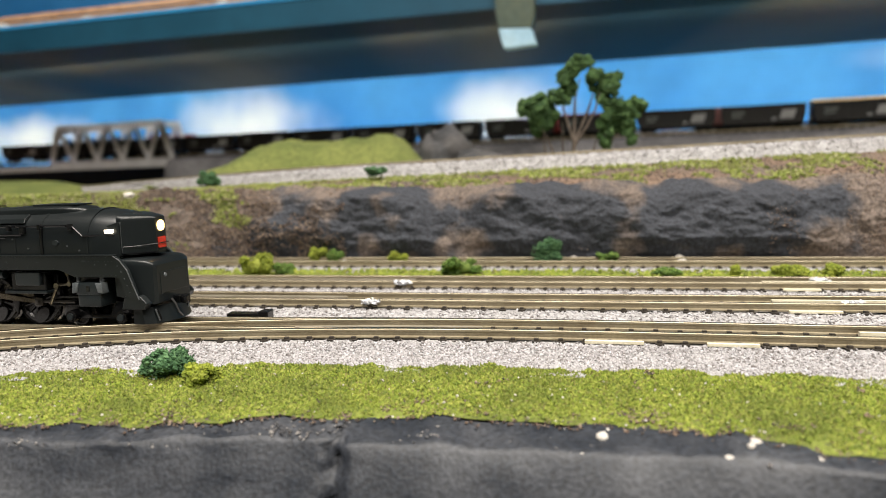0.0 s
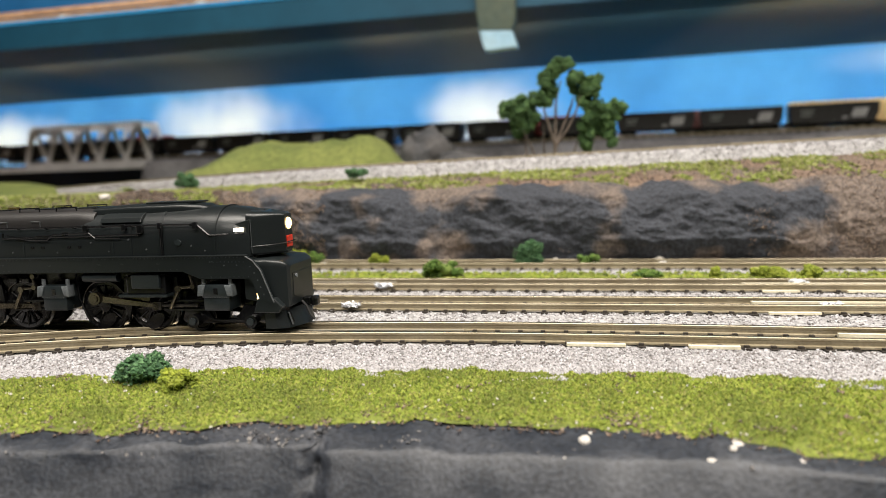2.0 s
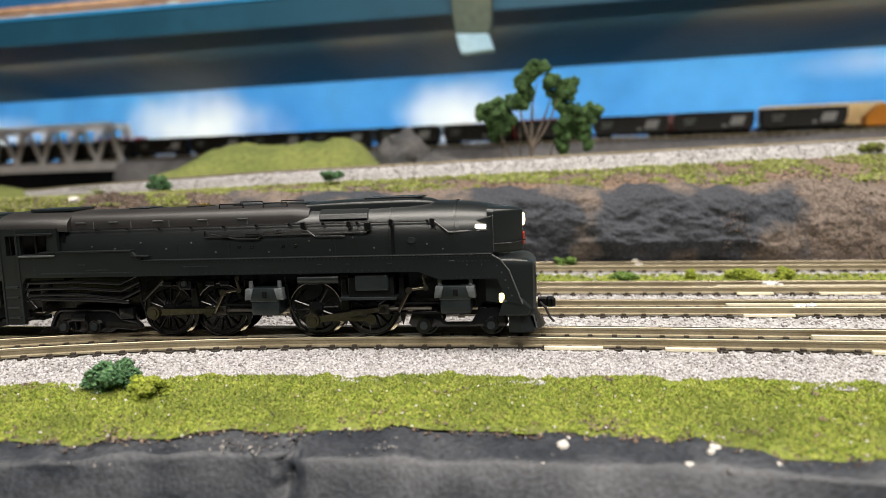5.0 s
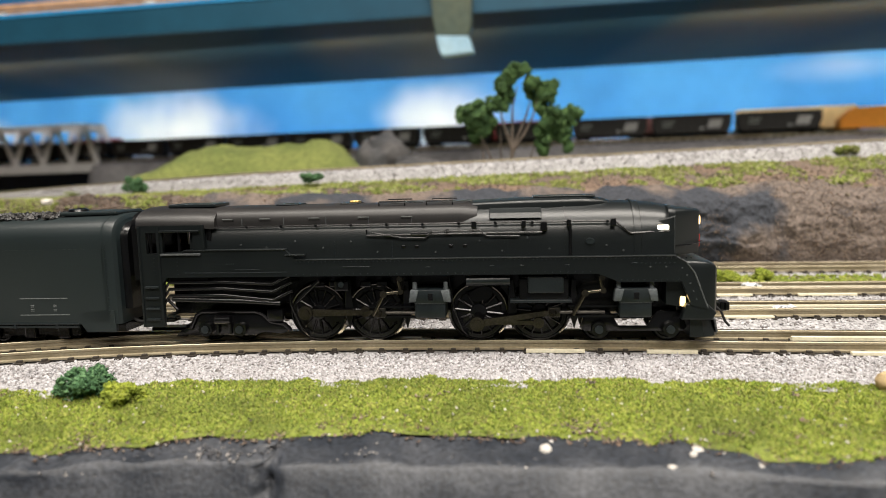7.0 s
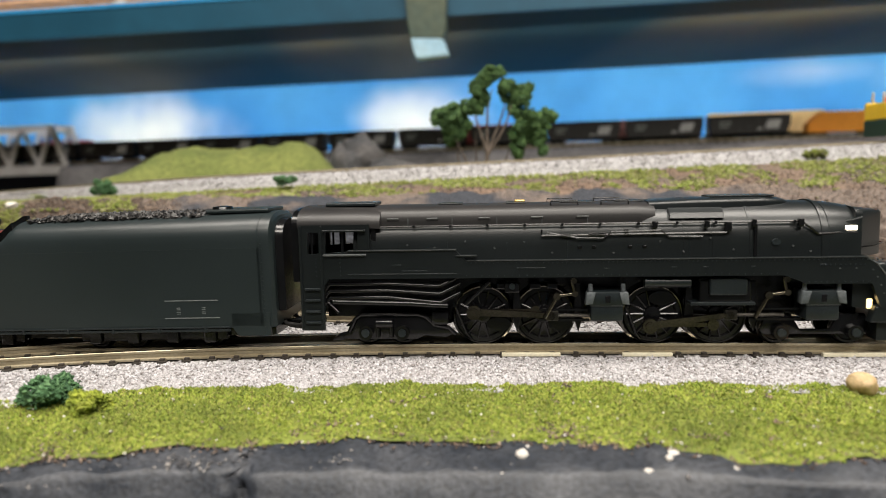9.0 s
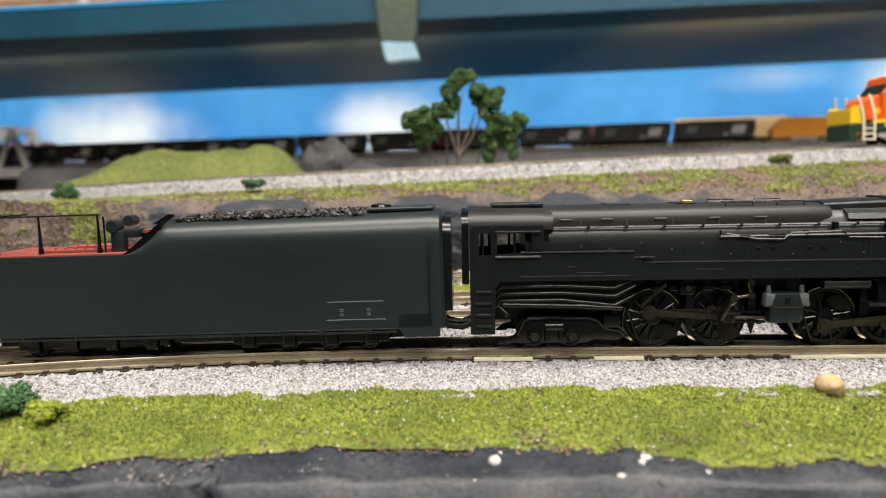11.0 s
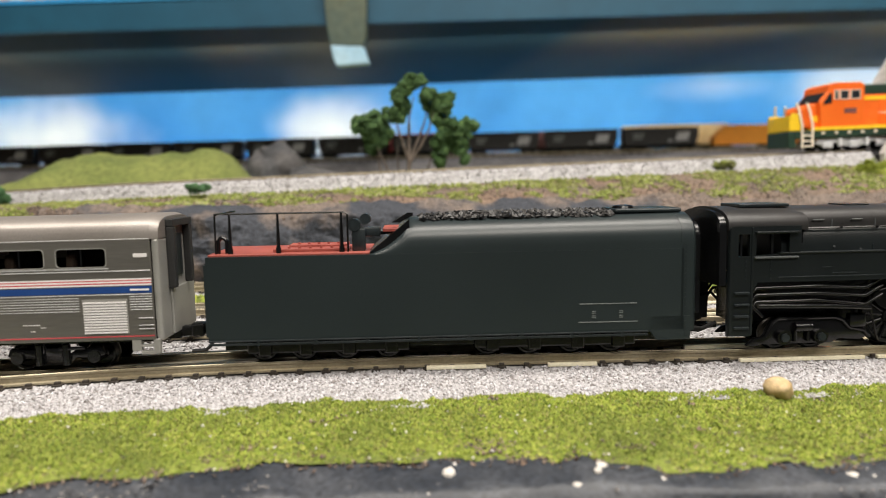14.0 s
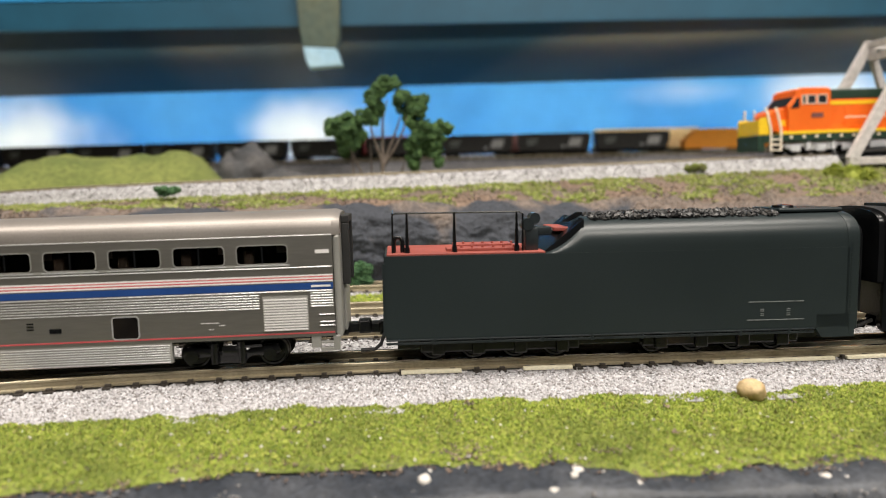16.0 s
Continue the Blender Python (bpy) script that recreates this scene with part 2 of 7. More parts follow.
def pipe(bm, points, r, seg=6):
    """One bent round bar through the points."""
    pts = [Vector(p) for p in points]
    rings = []
    for i, p in enumerate(pts):
        d = (pts[min(i + 1, len(pts) - 1)] - pts[max(i - 1, 0)]).normalized()
        q = d.to_track_quat("Z", "Y")
        rings.append([bm.verts.new(p + q @ Vector((r * math.cos(2 * math.pi * k / seg), r * math.sin(2 * math.pi * k / seg), 0))) for k in range(seg)])
    for p, q in zip(rings, rings[1:]):
        shift = min(range(seg), key=lambda k: sum((p[i].co - q[(i + k) % seg].co).length for i in range(seg)))
        for i in range(seg):
            bm.faces.new((p[i], p[(i + 1) % seg], q[(i + 1 + shift) % seg], q[(i + shift) % seg]))
        q[:] = [q[(i + shift) % seg] for i in range(seg)]
    bm.faces.new(rings[0][::-1]), bm.faces.new(rings[-1])
    return bm


def lathe(bm, profile, centre, axis="y", seg=24):
    """Rings of (radius, offset along the axis) round a centre."""
    rings = []
    for r, o in profile:
        ring = []
        for i in range(seg):
            a = 2 * math.pi * i / seg
            u, v = r * math.cos(a), r * math.sin(a)
            p = {"y": (u, o, v), "x": (o, u, v), "z": (u, v, o)}[axis]
            ring.append(bm.verts.new(Vector(centre) + Vector(p)))
        rings.append(ring)
    for p, q in zip(rings, rings[1:]):
        for i in range(seg):
            bm.faces.new((p[i], p[(i + 1) % seg], q[(i + 1) % seg], q[i]))
    bm.faces.new(rings[0][::-1]), bm.faces.new(rings[-1])
    bmesh.ops.recalc_face_normals(bm, faces=bm.faces)
    return bm


def fbm(x, y, z=0.0, octaves=4):
    return noise.fractal(Vector((x, y, z)), 0.9, 2.0, octaves)


def strip(name, x0, x1, nx, nv, profile, material, label, category="ground", smooth=True):
    """A sheet: profile(x, v) gives y, z for v from 0 (near) to 1 (far)."""
    verts, faces = [], []
    for i in range(nx + 1):
        x = x0 + (x1 - x0) * i / nx
        for j in range(nv + 1):
            p = profile(x, j / nv)
            verts.append((x, p[0], p[1]) if len(p) == 2 else p)
    for i in range(nx):
        for j in range(nv):
            a = i * (nv + 1) + j
            faces.append((a, a + nv + 1, a + nv + 2, a + 1))
    return tagged(raw(name, verts, faces, material, smooth=smooth), label, category, kind="structure")


CUBO = np.array([(1, 0, 0), (-1, 0, 0), (0, 1, 0), (0, -1, 0), (0, 0, 1), (0, 0, -1)], float)
CUBO_F = np.array([(0, 2, 4), (2, 1, 4), (1, 3, 4), (3, 0, 4), (2, 0, 5), (1, 2, 5), (3, 1, 5), (0, 3, 5)])


def grains(name, places, sizes, material, seed, label, category, flat=0.7, parent=None, rough=0.35):
    """Many small angular crumbs in one mesh of kind stuff."""
    rng = np.random.default_rng(seed)
    n = len(places)
    v = CUBO[None] * (1 + rng.uniform(-rough, rough, (n, 6, 1))) + rng.uniform(-0.25, 0.25, (n, 6, 3))
    v[:, :, 2] *= flat
    a = rng.uniform(0, 2 * np.pi, n)
    t = rng.uniform(-0.9, 0.9, n)
    c, s, ct, st = np.cos(a)[:, None], np.sin(a)[:, None], np.cos(t)[:, None], np.sin(t)[:, None]
    x, y, z = v[:, :, 0], v[:, :, 1], v[:, :, 2]
    y, z = y * ct - z * st, y * st + z * ct
    x, y = x * c - y * s, x * s + y * c
    v = np.stack([x, y, z], 2) * np.asarray(sizes)[:, None, None] + np.asarray(places)[:, None, :]
    f = (CUBO_F[None] + 6 * np.arange(n)[:, None, None]).reshape(-1, 3)
    me = bpy.data.meshes.new(name)
    me.from_pydata((v.reshape(-1, 3) * U).tolist(), [], f.tolist())
    me.materials.append(material)
    ob = new(name, me)
    ob.parent = parent
    return tagged(ob, label, category, kind="stuff")


# ---- the plan: lines of the tracks ----
def y_main(x):
    """Centre of the track that the train runs on."""
    a, b = -110.0, 130.0
    def f(q):
        return 154.42 - 0.1438 * q - 9.699e-4 * q * q + 4.632e-6 * q ** 3
    def d(q):
        return -0.1438 - 1.9398e-3 * q + 1.3896e-5 * q * q
    if x < a:
        return f(a) + d(a) * (x - a) - 0.0007 * (x - a) ** 2
    if x > b:
        return f(b) + d(b) * (x - b)
    return f(x)


def y_run(x):
    """Centre of the straight route through the turnout, on which the train comes."""
    if x > 25:
        return y_main(x)
    k = 25.0 - x
    return 150.29 + 0.1836 * k + (0.00018 * k * k if k < 200 else 7.2 + 0.072 * (k - 200))


def z_run(x):
    """The straight route falls a little towards its left end."""
    k = max(0.0, -5.0 - x)
    return -0.0155 * k if k < 120 else -1.86


def y_two(x):
    return 187.0 - 0.18 * x


def y_three(x):
    return 217.0 - 0.18 * x


def y_four(x):
    return 262.0 - 0.187 * x


def smoothstep(a, b, x):
    k = min(1.0, max(0.0, (x - a) / (b - a)))
    return k * k * (3 - 2 * k)


def y_ramp(x):
    """Centre of the raised track behind the rock bank; it swings away beyond its left half."""
    k = max(0.0, -20.0 - x)
    return 321.0 - 0.13 * x + 0.0034 * k * k if k < 160 else 321.0 - 0.13 * x + 87.04 + 1.09 * (k - 160)


def z_ramp(x):
    """Top of the raised track's ballast."""
    return 35.4 + 0.031 * x if x > -60 else 33.54 + 0.045 * (x + 60)


def z_shoulder(x, d):
    """Ballast of the raised track: heaped up to the rails, then falling away."""
    return z_ramp(x) + 1.3 * smoothstep(5.6, 7.4, d) - 6.8 * smoothstep(9.5, 15, d)


def y_back(x):
    return 855.0 - 0.35 * x


def z_back(x):
    return 58.0 + 0.008 * x


def y_wall(x):
    return 1127.0 - 0.38 * x


def y_moss_back(x):
    return y_main(x) - 24.0 + 1.6 * fbm(x * 0.045, 3.1)


def y_moss_front(x):
    return y_main(x) - 42.0 - 0.05 * max(0.0, x) + 5.0 * fbm(x * 0.03, 7.7) - 3.0 * smoothstep(-5, -20, x) * smoothstep(-36, -20, x)


def z_moss(y, x):
    """Height of the turf in front: it sinks from the ballast to the rock."""
    k = (y_moss_back(x) - y) / 20.0
    return -3.4 - 3.2 * max(0.0, k) + 0.9 * fbm(x * 0.06, y * 0.06, 5.0) + 0.55 * fbm(x * 0.22, y * 0.25, 15.0)


def z_slope(x, y):
    """Height of the bank's top: a rounded shoulder, then a gentle rise to the ramp."""
    y0, y1 = y_four(x) + 19.5, y_ramp(x) - 12
    v = min(1.0, max(0.0, (y - y0) / (y1 - y0)))
    z0 = 26.0 + 1.6 * fbm(x * 0.03, 2.2)
    return z0 - 3.2 * (1 - smoothstep(0, 0.16, v)) + (z_ramp(x) - 4.0 - z0) * v + 1.2 * fbm(x * 0.05, v * 3, 6.0) * (1 - v)


# ---- room ----
def room():
    for nm, a in (("wall_north", (-3200, 3200, 2600, 2700, -1100, 1300)), ("wall_south", (-3200, 3200, -2800, -2700, -1100, 1300)),
                  ("wall_east", (3200, 3300, -2800, 2700, -1100, 1300)), ("wall_west", (-3300, -3200, -2800, 2700, -1100, 1300))):
        tagged(part(nm, boxed(*a), M_ROOM), "plain grey painted wall of the club room", "wall", kind="structure")
    tagged(part("floor", boxed(-3300, 3300, -2800, 2700, -1200, -1100), M_FLOOR), "grey floor of the club room", "floor", kind="structure")
    tagged(part("ceiling", boxed(-3300, 3300, -2800, 2700, 1300, 1400), M_ROOM), "plain grey ceiling of the club room", "ceiling", kind="structure")


def upper_deck():
    """The shelf of the upper level: its underside, fascia, top edge coloured as lit and the painted sky below it."""
    x0, x1 = -1500, 1500
    def y_f(x):
        return 690 - 0.30 * x
    v = []
    for x in (x0, x1):
        for y, z in ((y_f(x), 178), (y_wall(x), 178), (y_wall(x), 196), (y_f(x), 196)):
            v.append((x, y, z))
    fs = [(0, 1, 5, 4), (3, 7, 6, 2), (0, 4, 7, 3), (1, 2, 6, 5), (0, 3, 2, 1), (4, 5, 6, 7)]
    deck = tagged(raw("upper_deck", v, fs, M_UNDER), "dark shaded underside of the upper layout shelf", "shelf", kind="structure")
    v = []
    for x in (x0, x1):
        for dy, z in ((-6, 178), (-0.5, 178), (-0.5, 204), (-6, 204)):
            v.append((x, y_f(x) + dy, z))
    raw("fascia", v, fs, M_FASCIA, deck, "dark blue painted fascia board")
    v = []
    for x in (x0, x1):
        for dy, z in ((-7, 204.2), (3, 204.2), (3, 208), (-7, 208)):
            v.append((x, y_f(x) + dy, z))
    raw("fascia_edge", v, fs, M_FASCIA_LIT, deck, "top edge in the fascia's blue, brightened as lit")
    v = []
    for x in (x0, x1):
        for dy, z in ((0, -60), (20, -60), (20, 420), (0, 420)):
            v.append((x, y_wall(x) + dy, z))
    tagged(raw("backdrop", v, fs, M_SKY), "blue sky with white clouds painted on a board", "backdrop", kind="structure")


def rock_face(x, v):
    """An uneven rock face: broad bulges, ledges and blocks, with a wavy top; a gentler earth slope at its left end."""
    y0, z0 = y_four(x) + 9.5, -3.2
    top = 27.0 + 2.6 * fbm(x * 0.03, 2.2) + 1.2 * fbm(x * 0.11, 5.2)
    left = smoothstep(-70, -115, x)
    y = y0 + (4 * v + 8 * v ** 3) * (1 - left) + 12 * v * left
    z = z0 + (top - z0) * v
    out = max(smoothstep(-88, -72, x) * smoothstep(2, -12, x), smoothstep(6, 20, x) * smoothstep(146, 130, x))
    w1 = fbm(x * 0.016, v * 0.9, 4.0)
    ledge = 1.6 * (0.5 - abs(fbm(x * 0.03 + 0.8 * v, v * 2.4, 31.0)))
    b = (2.2 + 3.6 * w1 + 2.4 * fbm(x * 0.045 + v, v * 1.6, 9.0) + ledge) * (0.35 + 0.65 * out) + 2.4 * out
    b += (0.7 * fbm(x * 0.13, v * 4, 1.0) + 0.30 * fbm(x * 0.34, v * 10, 3.0)) * (1.6 - 0.8 * out)
    b += out * (1.5 * (0.4 - abs(fbm(x * 0.085 + 0.6 * v, v * 4.5, 37.0))) + 0.8 * (0.4 - abs(fbm(x * 0.2, v * 9 - x * 0.03, 39.0))))
    e = min(1.0, v * 4) * min(1.0, (1 - v) * 4 + 0.1) * (1 - 0.5 * left)
    return y - b * e, z + 0.4 * b * e


def land():
    """The scenery in front of and between the tracks, and the bank behind them."""
    X0, X1 = -330, 360

    def cliff(x, v):
        even = smoothstep(0.02, 0.30, v)
        y_edge = y_moss_front(x) * (1 - even) + (y_main(x) - 42.0 - 0.05 * max(0.0, x)) * even
        z_edge = z_moss(y_moss_front(x), x) * (1 - even) - 6.8 * even
        y = y_edge + 3 - (9 + 2 * fbm(x * 0.04, 11.0) * (1 - even)) * min(v, 0.2) / 0.2 - 30 * max(0.0, v - 0.2)
        z = z_edge - 0.15 - 1.0 * (min(v, 0.2) / 0.2) ** 2 - 70 * max(0.0, v - 0.2) ** 1.15
        k = min(1.0, v * 5)
        crack = math.exp(-((x + 17.6 + 3 * v + 1.3 * fbm(v * 14, 3.3)) / (0.55 + 0.5 * abs(fbm(v * 9, 8.1)))) ** 2) * 4.0 * min(1, v * 9)
        rough = 1.0 - 0.55 * smoothstep(-20, -16, x)
        block = 1.0 * fbm(x * 0.025, v * 4.0, 2.0) + 0.5 * fbm(x * 0.10, v * 12, 8.0) + rough * (0.35 * fbm(x * 0.35, v * 34, 8.0) + 0.28 * fbm(x * 0.9, v * 70, 5.0))
        return y + crack + k * 0.6 * block - 1.6 * smoothstep(-18.6, -16.6, x) * k, z + k * block * 0.8
    strip("rock_front", X0, X1, 520, 64, cliff, M_ROCK_DARK, "dark grey painted plaster rock edge of the layout", "rock")

    def turf(x, v):
        y = y_moss_front(x) - 1 + v * (y_moss_back(x) + 2 - y_moss_front(x))
        return y, z_moss(y, x)
    strip("turf_front", X0, X1, 300, 24, turf, M_MOSS_BASE, "yellow-green foam turf strip beside the ballast", "grass")

    def bed(x, v):
        a, b = y_moss_back(x) - 2, y_four(x) + 13
        y = a + v * (b - a)
        d = min(abs(y - f(x)) for f in (y_main, y_two, y_three, y_four))
        z = -2.45 - 1.4 * smoothstep(7.0, 16, d) + 0.15 * fbm(x * 0.2, y * 0.2)
        return y, z
    strip("ballast_bed", X0, X1, 240, 70, bed, M_BALLAST_BASE, "pale grey pink ballast under the tracks", "ballast")

    strip("rock_bank", X0, X1, 700, 66, rock_face, M_ROCK_BANK, "dark grey rock cutting with brown earthy patches", "rock")

    def slope(x, v):
        y0 = y_four(x) + 19.5
        y1, z1 = y_ramp(x) - 12, z_ramp(x) - 4.0
        y = y0 + v * (y1 - y0)
        return y, z_slope(x, y)
    strip("bank_top", X0, X1, 340, 34, slope, M_BANK_TOP, "brown earth and green turf on top of the bank", "ground")

    def ramp(x, v):
        d = -15 + 30 * v
        z = z_shoulder(x, abs(d)) + 0.2 * fbm(x * 0.2, v * 8, 3.0)
        return y_ramp(x) + d, z
    strip("ramp_ballast", X0, 620, 400, 24, ramp, M_BALLAST_BASE, "pale ballast shoulder of the raised track", "ballast")


def mix_material(name, a, b, size, low, high, rough=0.85, bump=0.8, fine=1.5):
    m = mat(name, a, b, size, rough, bump=bump, fine=fine, grain=0.45, ramp=(low, high), detail=9.0)
    return m


M_ROCK_BANK = mix_material("rock_and_earth", (0.034, 0.038, 0.048), (0.140, 0.110, 0.092), 20, 0.57, 0.69, fine=1.2, bump=1.0)


def earth_ends(m):
    """Bare brown earth takes over from the rock at both ends of the cutting and in the gap between its two outcrops."""
    nt = m.node_tree
    ramp = next(n for n in nt.nodes if n.type == "VALTORGB")
    last = ramp.inputs[0].links[0].from_socket
    co = next(n for n in nt.nodes if n.type == "TEX_COORD")
    sep = nt.nodes.new("ShaderNodeSeparateXYZ")
    nt.links.new(co.outputs["Object"], sep.inputs[0])
    for axis, a, b, k in ((0, -0.064, -0.090, 0.20), (0, 0.128, 0.150, 0.20), (0, -0.012, -0.001, 0.13), (0, 0.006, 0.020, -0.13), (2, 0.018, 0.027, 0.09)):
        r = nt.nodes.new("ShaderNodeMapRange")
        r.inputs[1].default_value, r.inputs[2].default_value, r.inputs[4].default_value = a, b, k
        nt.links.new(sep.outputs[axis], r.inputs[0])
        add = nt.nodes.new("ShaderNodeMath")
        nt.links.new(last, add.inputs[0])
        nt.links.new(r.outputs[0], add.inputs[1])
        last = add.outputs[0]
    nt.links.new(last, ramp.inputs[0])


earth_ends(M_ROCK_BANK)
M_BANK_TOP = mix_material("earth_and_rock_top", (0.165, 0.112, 0.080), (0.105, 0.088, 0.074), 24, 0.42, 0.68)


def back_land():
    """Far ground behind the raised track: a low grey shelf, a green mound, the bank of the far track."""
    def far(x, v):
        a, b = y_ramp(x) + 12, y_back(x) - 36
        a = min(a, b - 60)
        y = a + v * (b - a)
        z = z_ramp(x) - 7 + 8 * v + 2 * fbm(x * 0.01, y * 0.01)
        # gully below the girder bridge
        z -= 60 * smoothstep(-360, -420, x) * smoothstep(-640, -560, x) * smoothstep(0.45, 0.8, v)
        return y, z
    strip("far_ground", -900, 900, 180, 40, far, M_FAR, "grey brown far ground of the layout", "ground")

    def shelf(x, v):
        pts = [(-38, z_back(x) - 30), (-34, z_back(x) - 14), (-30, z_back(x) - 4), (-16, z_back(x) - 3.0), (-10, z_back(x) - 0.6), (10, z_back(x) - 0.6), (42, z_back(x) - 0.6), (50, z_back(x) + 8), (300, z_back(x) + 9)]
        k = v * (len(pts) - 1)
        i = min(int(k), len(pts) - 2)
        f = k - i
        y = pts[i][0] + f * (pts[i + 1][0] - pts[i][0])
        z = pts[i][1] + f * (pts[i + 1][1] - pts[i][1])
        hole = smoothstep(-375, -395, x) * smoothstep(-1060, -1020, x)
        return y_back(x) + y, z + 1.2 * fbm(x * 0.02, y * 0.05) - 55 * hole
    # added sheet: its near-black navy stands in for the shaded void under the bridge
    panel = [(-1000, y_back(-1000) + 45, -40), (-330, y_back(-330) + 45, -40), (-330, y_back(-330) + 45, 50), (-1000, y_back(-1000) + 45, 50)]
    tagged(raw("gully_void_sheet", panel + [(x, y + 6, z) for x, y, z in panel], [(0, 1, 2, 3), (7, 6, 5, 4), (0, 4, 5, 1), (1, 5, 6, 2), (2, 6, 7, 3), (3, 7, 4, 0)], M_GULLY_DARK), "added dark navy sheet standing in for the shaded void below the bridge", "panel", kind="structure")
    strip("far_bank", -900, 900, 360, 28, shelf, M_GREYWALL, "grey plaster embankment below the far track", "ground")


# near-black navy that paints the gully's shade
M_GULLY_DARK = mat("dark_navy_void", (0.006, 0.012, 0.025), (0.01, 0.02, 0.04), 60, 0.6, fine=6)
M_FAR = mat("far_soil", (0.11, 0.13, 0.035), (0.16, 0.15, 0.07), 90, 0.95, bump=0.5, fine=4, grain=0.3)

def bench():
    """The table that carries the layout."""
    b = thing("layout_bench", "dark wooden bench frame under the layout", "table", kind="structure")
    v = []
    for x in (-1500, 1500):
        for y, z in ((74 - 0.05 * x if abs(x) < 400 else 90, -98), (y_wall(x) + 30, -98), (y_wall(x) + 30, -72), (74 - 0.05 * x if abs(x) < 400 else 90, -72)):
            v.append((x, y, z))
    raw("bench_top", v, [(0, 1, 5, 4), (3, 7, 6, 2), (0, 4, 7, 3), (1, 2, 6, 5), (0, 3, 2, 1), (4, 5, 6, 7)], M_WOOD, b)
    for x in (-1400, -500, 500, 1400):
        for y in (130, y_wall(x) - 40):
            part("bench_leg", boxed(x - 35, x + 35, y - 35, y + 35, -1100, -98.5), M_WOOD, b)


bench()
room()
upper_deck()
land()
back_land()


# ---- tracks ----
def path_frame(f, x, h=0.5):
    s = (f(x + h) - f(x - h)) / (2 * h)
    k = math.hypot(1, s)
    return 1 / k, s / k


def rail_mesh(f, off, x0, x1, zf, step=6.0, heads=False):
    """A rail with foot, web and head, or only the bright running surface of the head."""
    if heads:
        prof = [(-0.42, -0.02), (-0.42, 0.03), (0.42, 0.03), (0.42, -0.02)]
    else:
        prof = [(-0.95, -2.0), (-0.95, -1.65), (-0.32, -1.45), (-0.32, -0.75), (-0.55, -0.55), (-0.55, -0.12), (-0.42, 0), (0.42, 0), (0.55, -0.12), (0.55, -0.55), (0.32, -0.75), (0.32, -1.45), (0.95, -1.65), (0.95, -2.0)]
    n = max(2, int((x1 - x0) / step))
    verts, faces, m = [], [], len(prof)
    for i in range(n + 1):
        x = x0 + (x1 - x0) * i / n
        c, s = path_frame(f, x)
        for d, z in prof:
            verts.append((x - s * (off + d), f(x) + c * (off + d), z + zf(x)))
    for i in range(n):
        for j in range(m):
            a, b = i * m + j, i * m + (j + 1) % m
            faces.append((a, b, b + m, a + m))
    faces += [tuple(range(m)), tuple(range(n * m, n * m + m))[::-1]]
    return verts, faces


def tie_mesh():
    bm = boxed(-0.85, 0.85, -7.2, 7.2, -1.5, 0)
    for e in (-1, 1):
        for q in (-1, 1):
            box(bm, -0.5, 0.5, e * 4.9 + q * 1.3 - 0.45, e * 4.9 + q * 1.3 + 0.45, 0.02, 0.5)
    bmesh.ops.scale(bm, vec=(U, U, U), verts=bm.verts)
    me = bpy.data.meshes.new("tie")
    bm.to_mesh(me)
    bm.free()
    me.materials.append(M_TIE)
    return me


TIE = tie_mesh()


def track(label, f, x0, x1, zf, pitch=5.1, x_ties=None):
    t = thing("railway_track", label, "track", "model railway tracks", "structure")
    for off in (-4.9, 4.9):
        r = raw("rail", *rail_mesh(f, off, x0, x1, zf), M_RAIL, t)
        raw("rail_head", *rail_mesh(f, off, x0, x1, zf, heads=True), M_RAILTOP, r, "bright worn running surface")
    rng = random.Random(int(x0 * 7 + f(0)))
    x, x1t = x_ties or (x0, x1)
    while x < x1t:
        c, s = path_frame(f, x)
        o = new("tie", TIE)
        o.parent = t
        o.matrix_basis = mm(x, f(x), zf(x) - 2.02 + rng.uniform(-0.05, 0.03), 0, 0, math.degrees(math.atan2(s, c)) + rng.uniform(-1.2, 1.2))
        x += pitch * c
    return t


def flat0(x):
    return 0.0


main_track = track("curved N-gauge track with brown rails beside the turf", y_main, -330, 330, flat0, x_ties=(-180, 240))
for off in (-4.9, 4.9):
    r = raw("rail", *rail_mesh(y_run, off, -330, 16, lambda x: z_run(x) - 0.03), M_RAIL, main_track)
    raw("rail_head", *rail_mesh(y_run, off, -330, 16, lambda x: z_run(x) - 0.03, heads=True), M_RAILTOP, r, "bright worn running surface")
for i in range(26):
    x = -60 - 5.1 * i
    o = new("tie", TIE)
    o.parent = main_track
    o.matrix_basis = mm(x, y_run(x) + 1.5, z_run(x) - 2.06, 0, 0, -11)
track("straight N-gauge track with brown rails in pale ballast", y_two, -330, 330, flat0, x_ties=(-150, 230))
track("straight N-gauge track with brown rails and joints", y_three, -330, 330, flat0, x_ties=(-150, 230))
track("N-gauge track at the foot of the rock bank", y_four, -330, 330, flat0, x_ties=(-150, 230))
track("raised N-gauge track on a ballast ramp", y_ramp, -300, 600, lambda x: z_ramp(x) + 2.6, x_ties=(-200, 420))
track("far N-gauge track along the painted sky", y_back, -900, 900, lambda x: z_back(x) + 3.2, pitch=9.0, x_ties=(-700, 700))


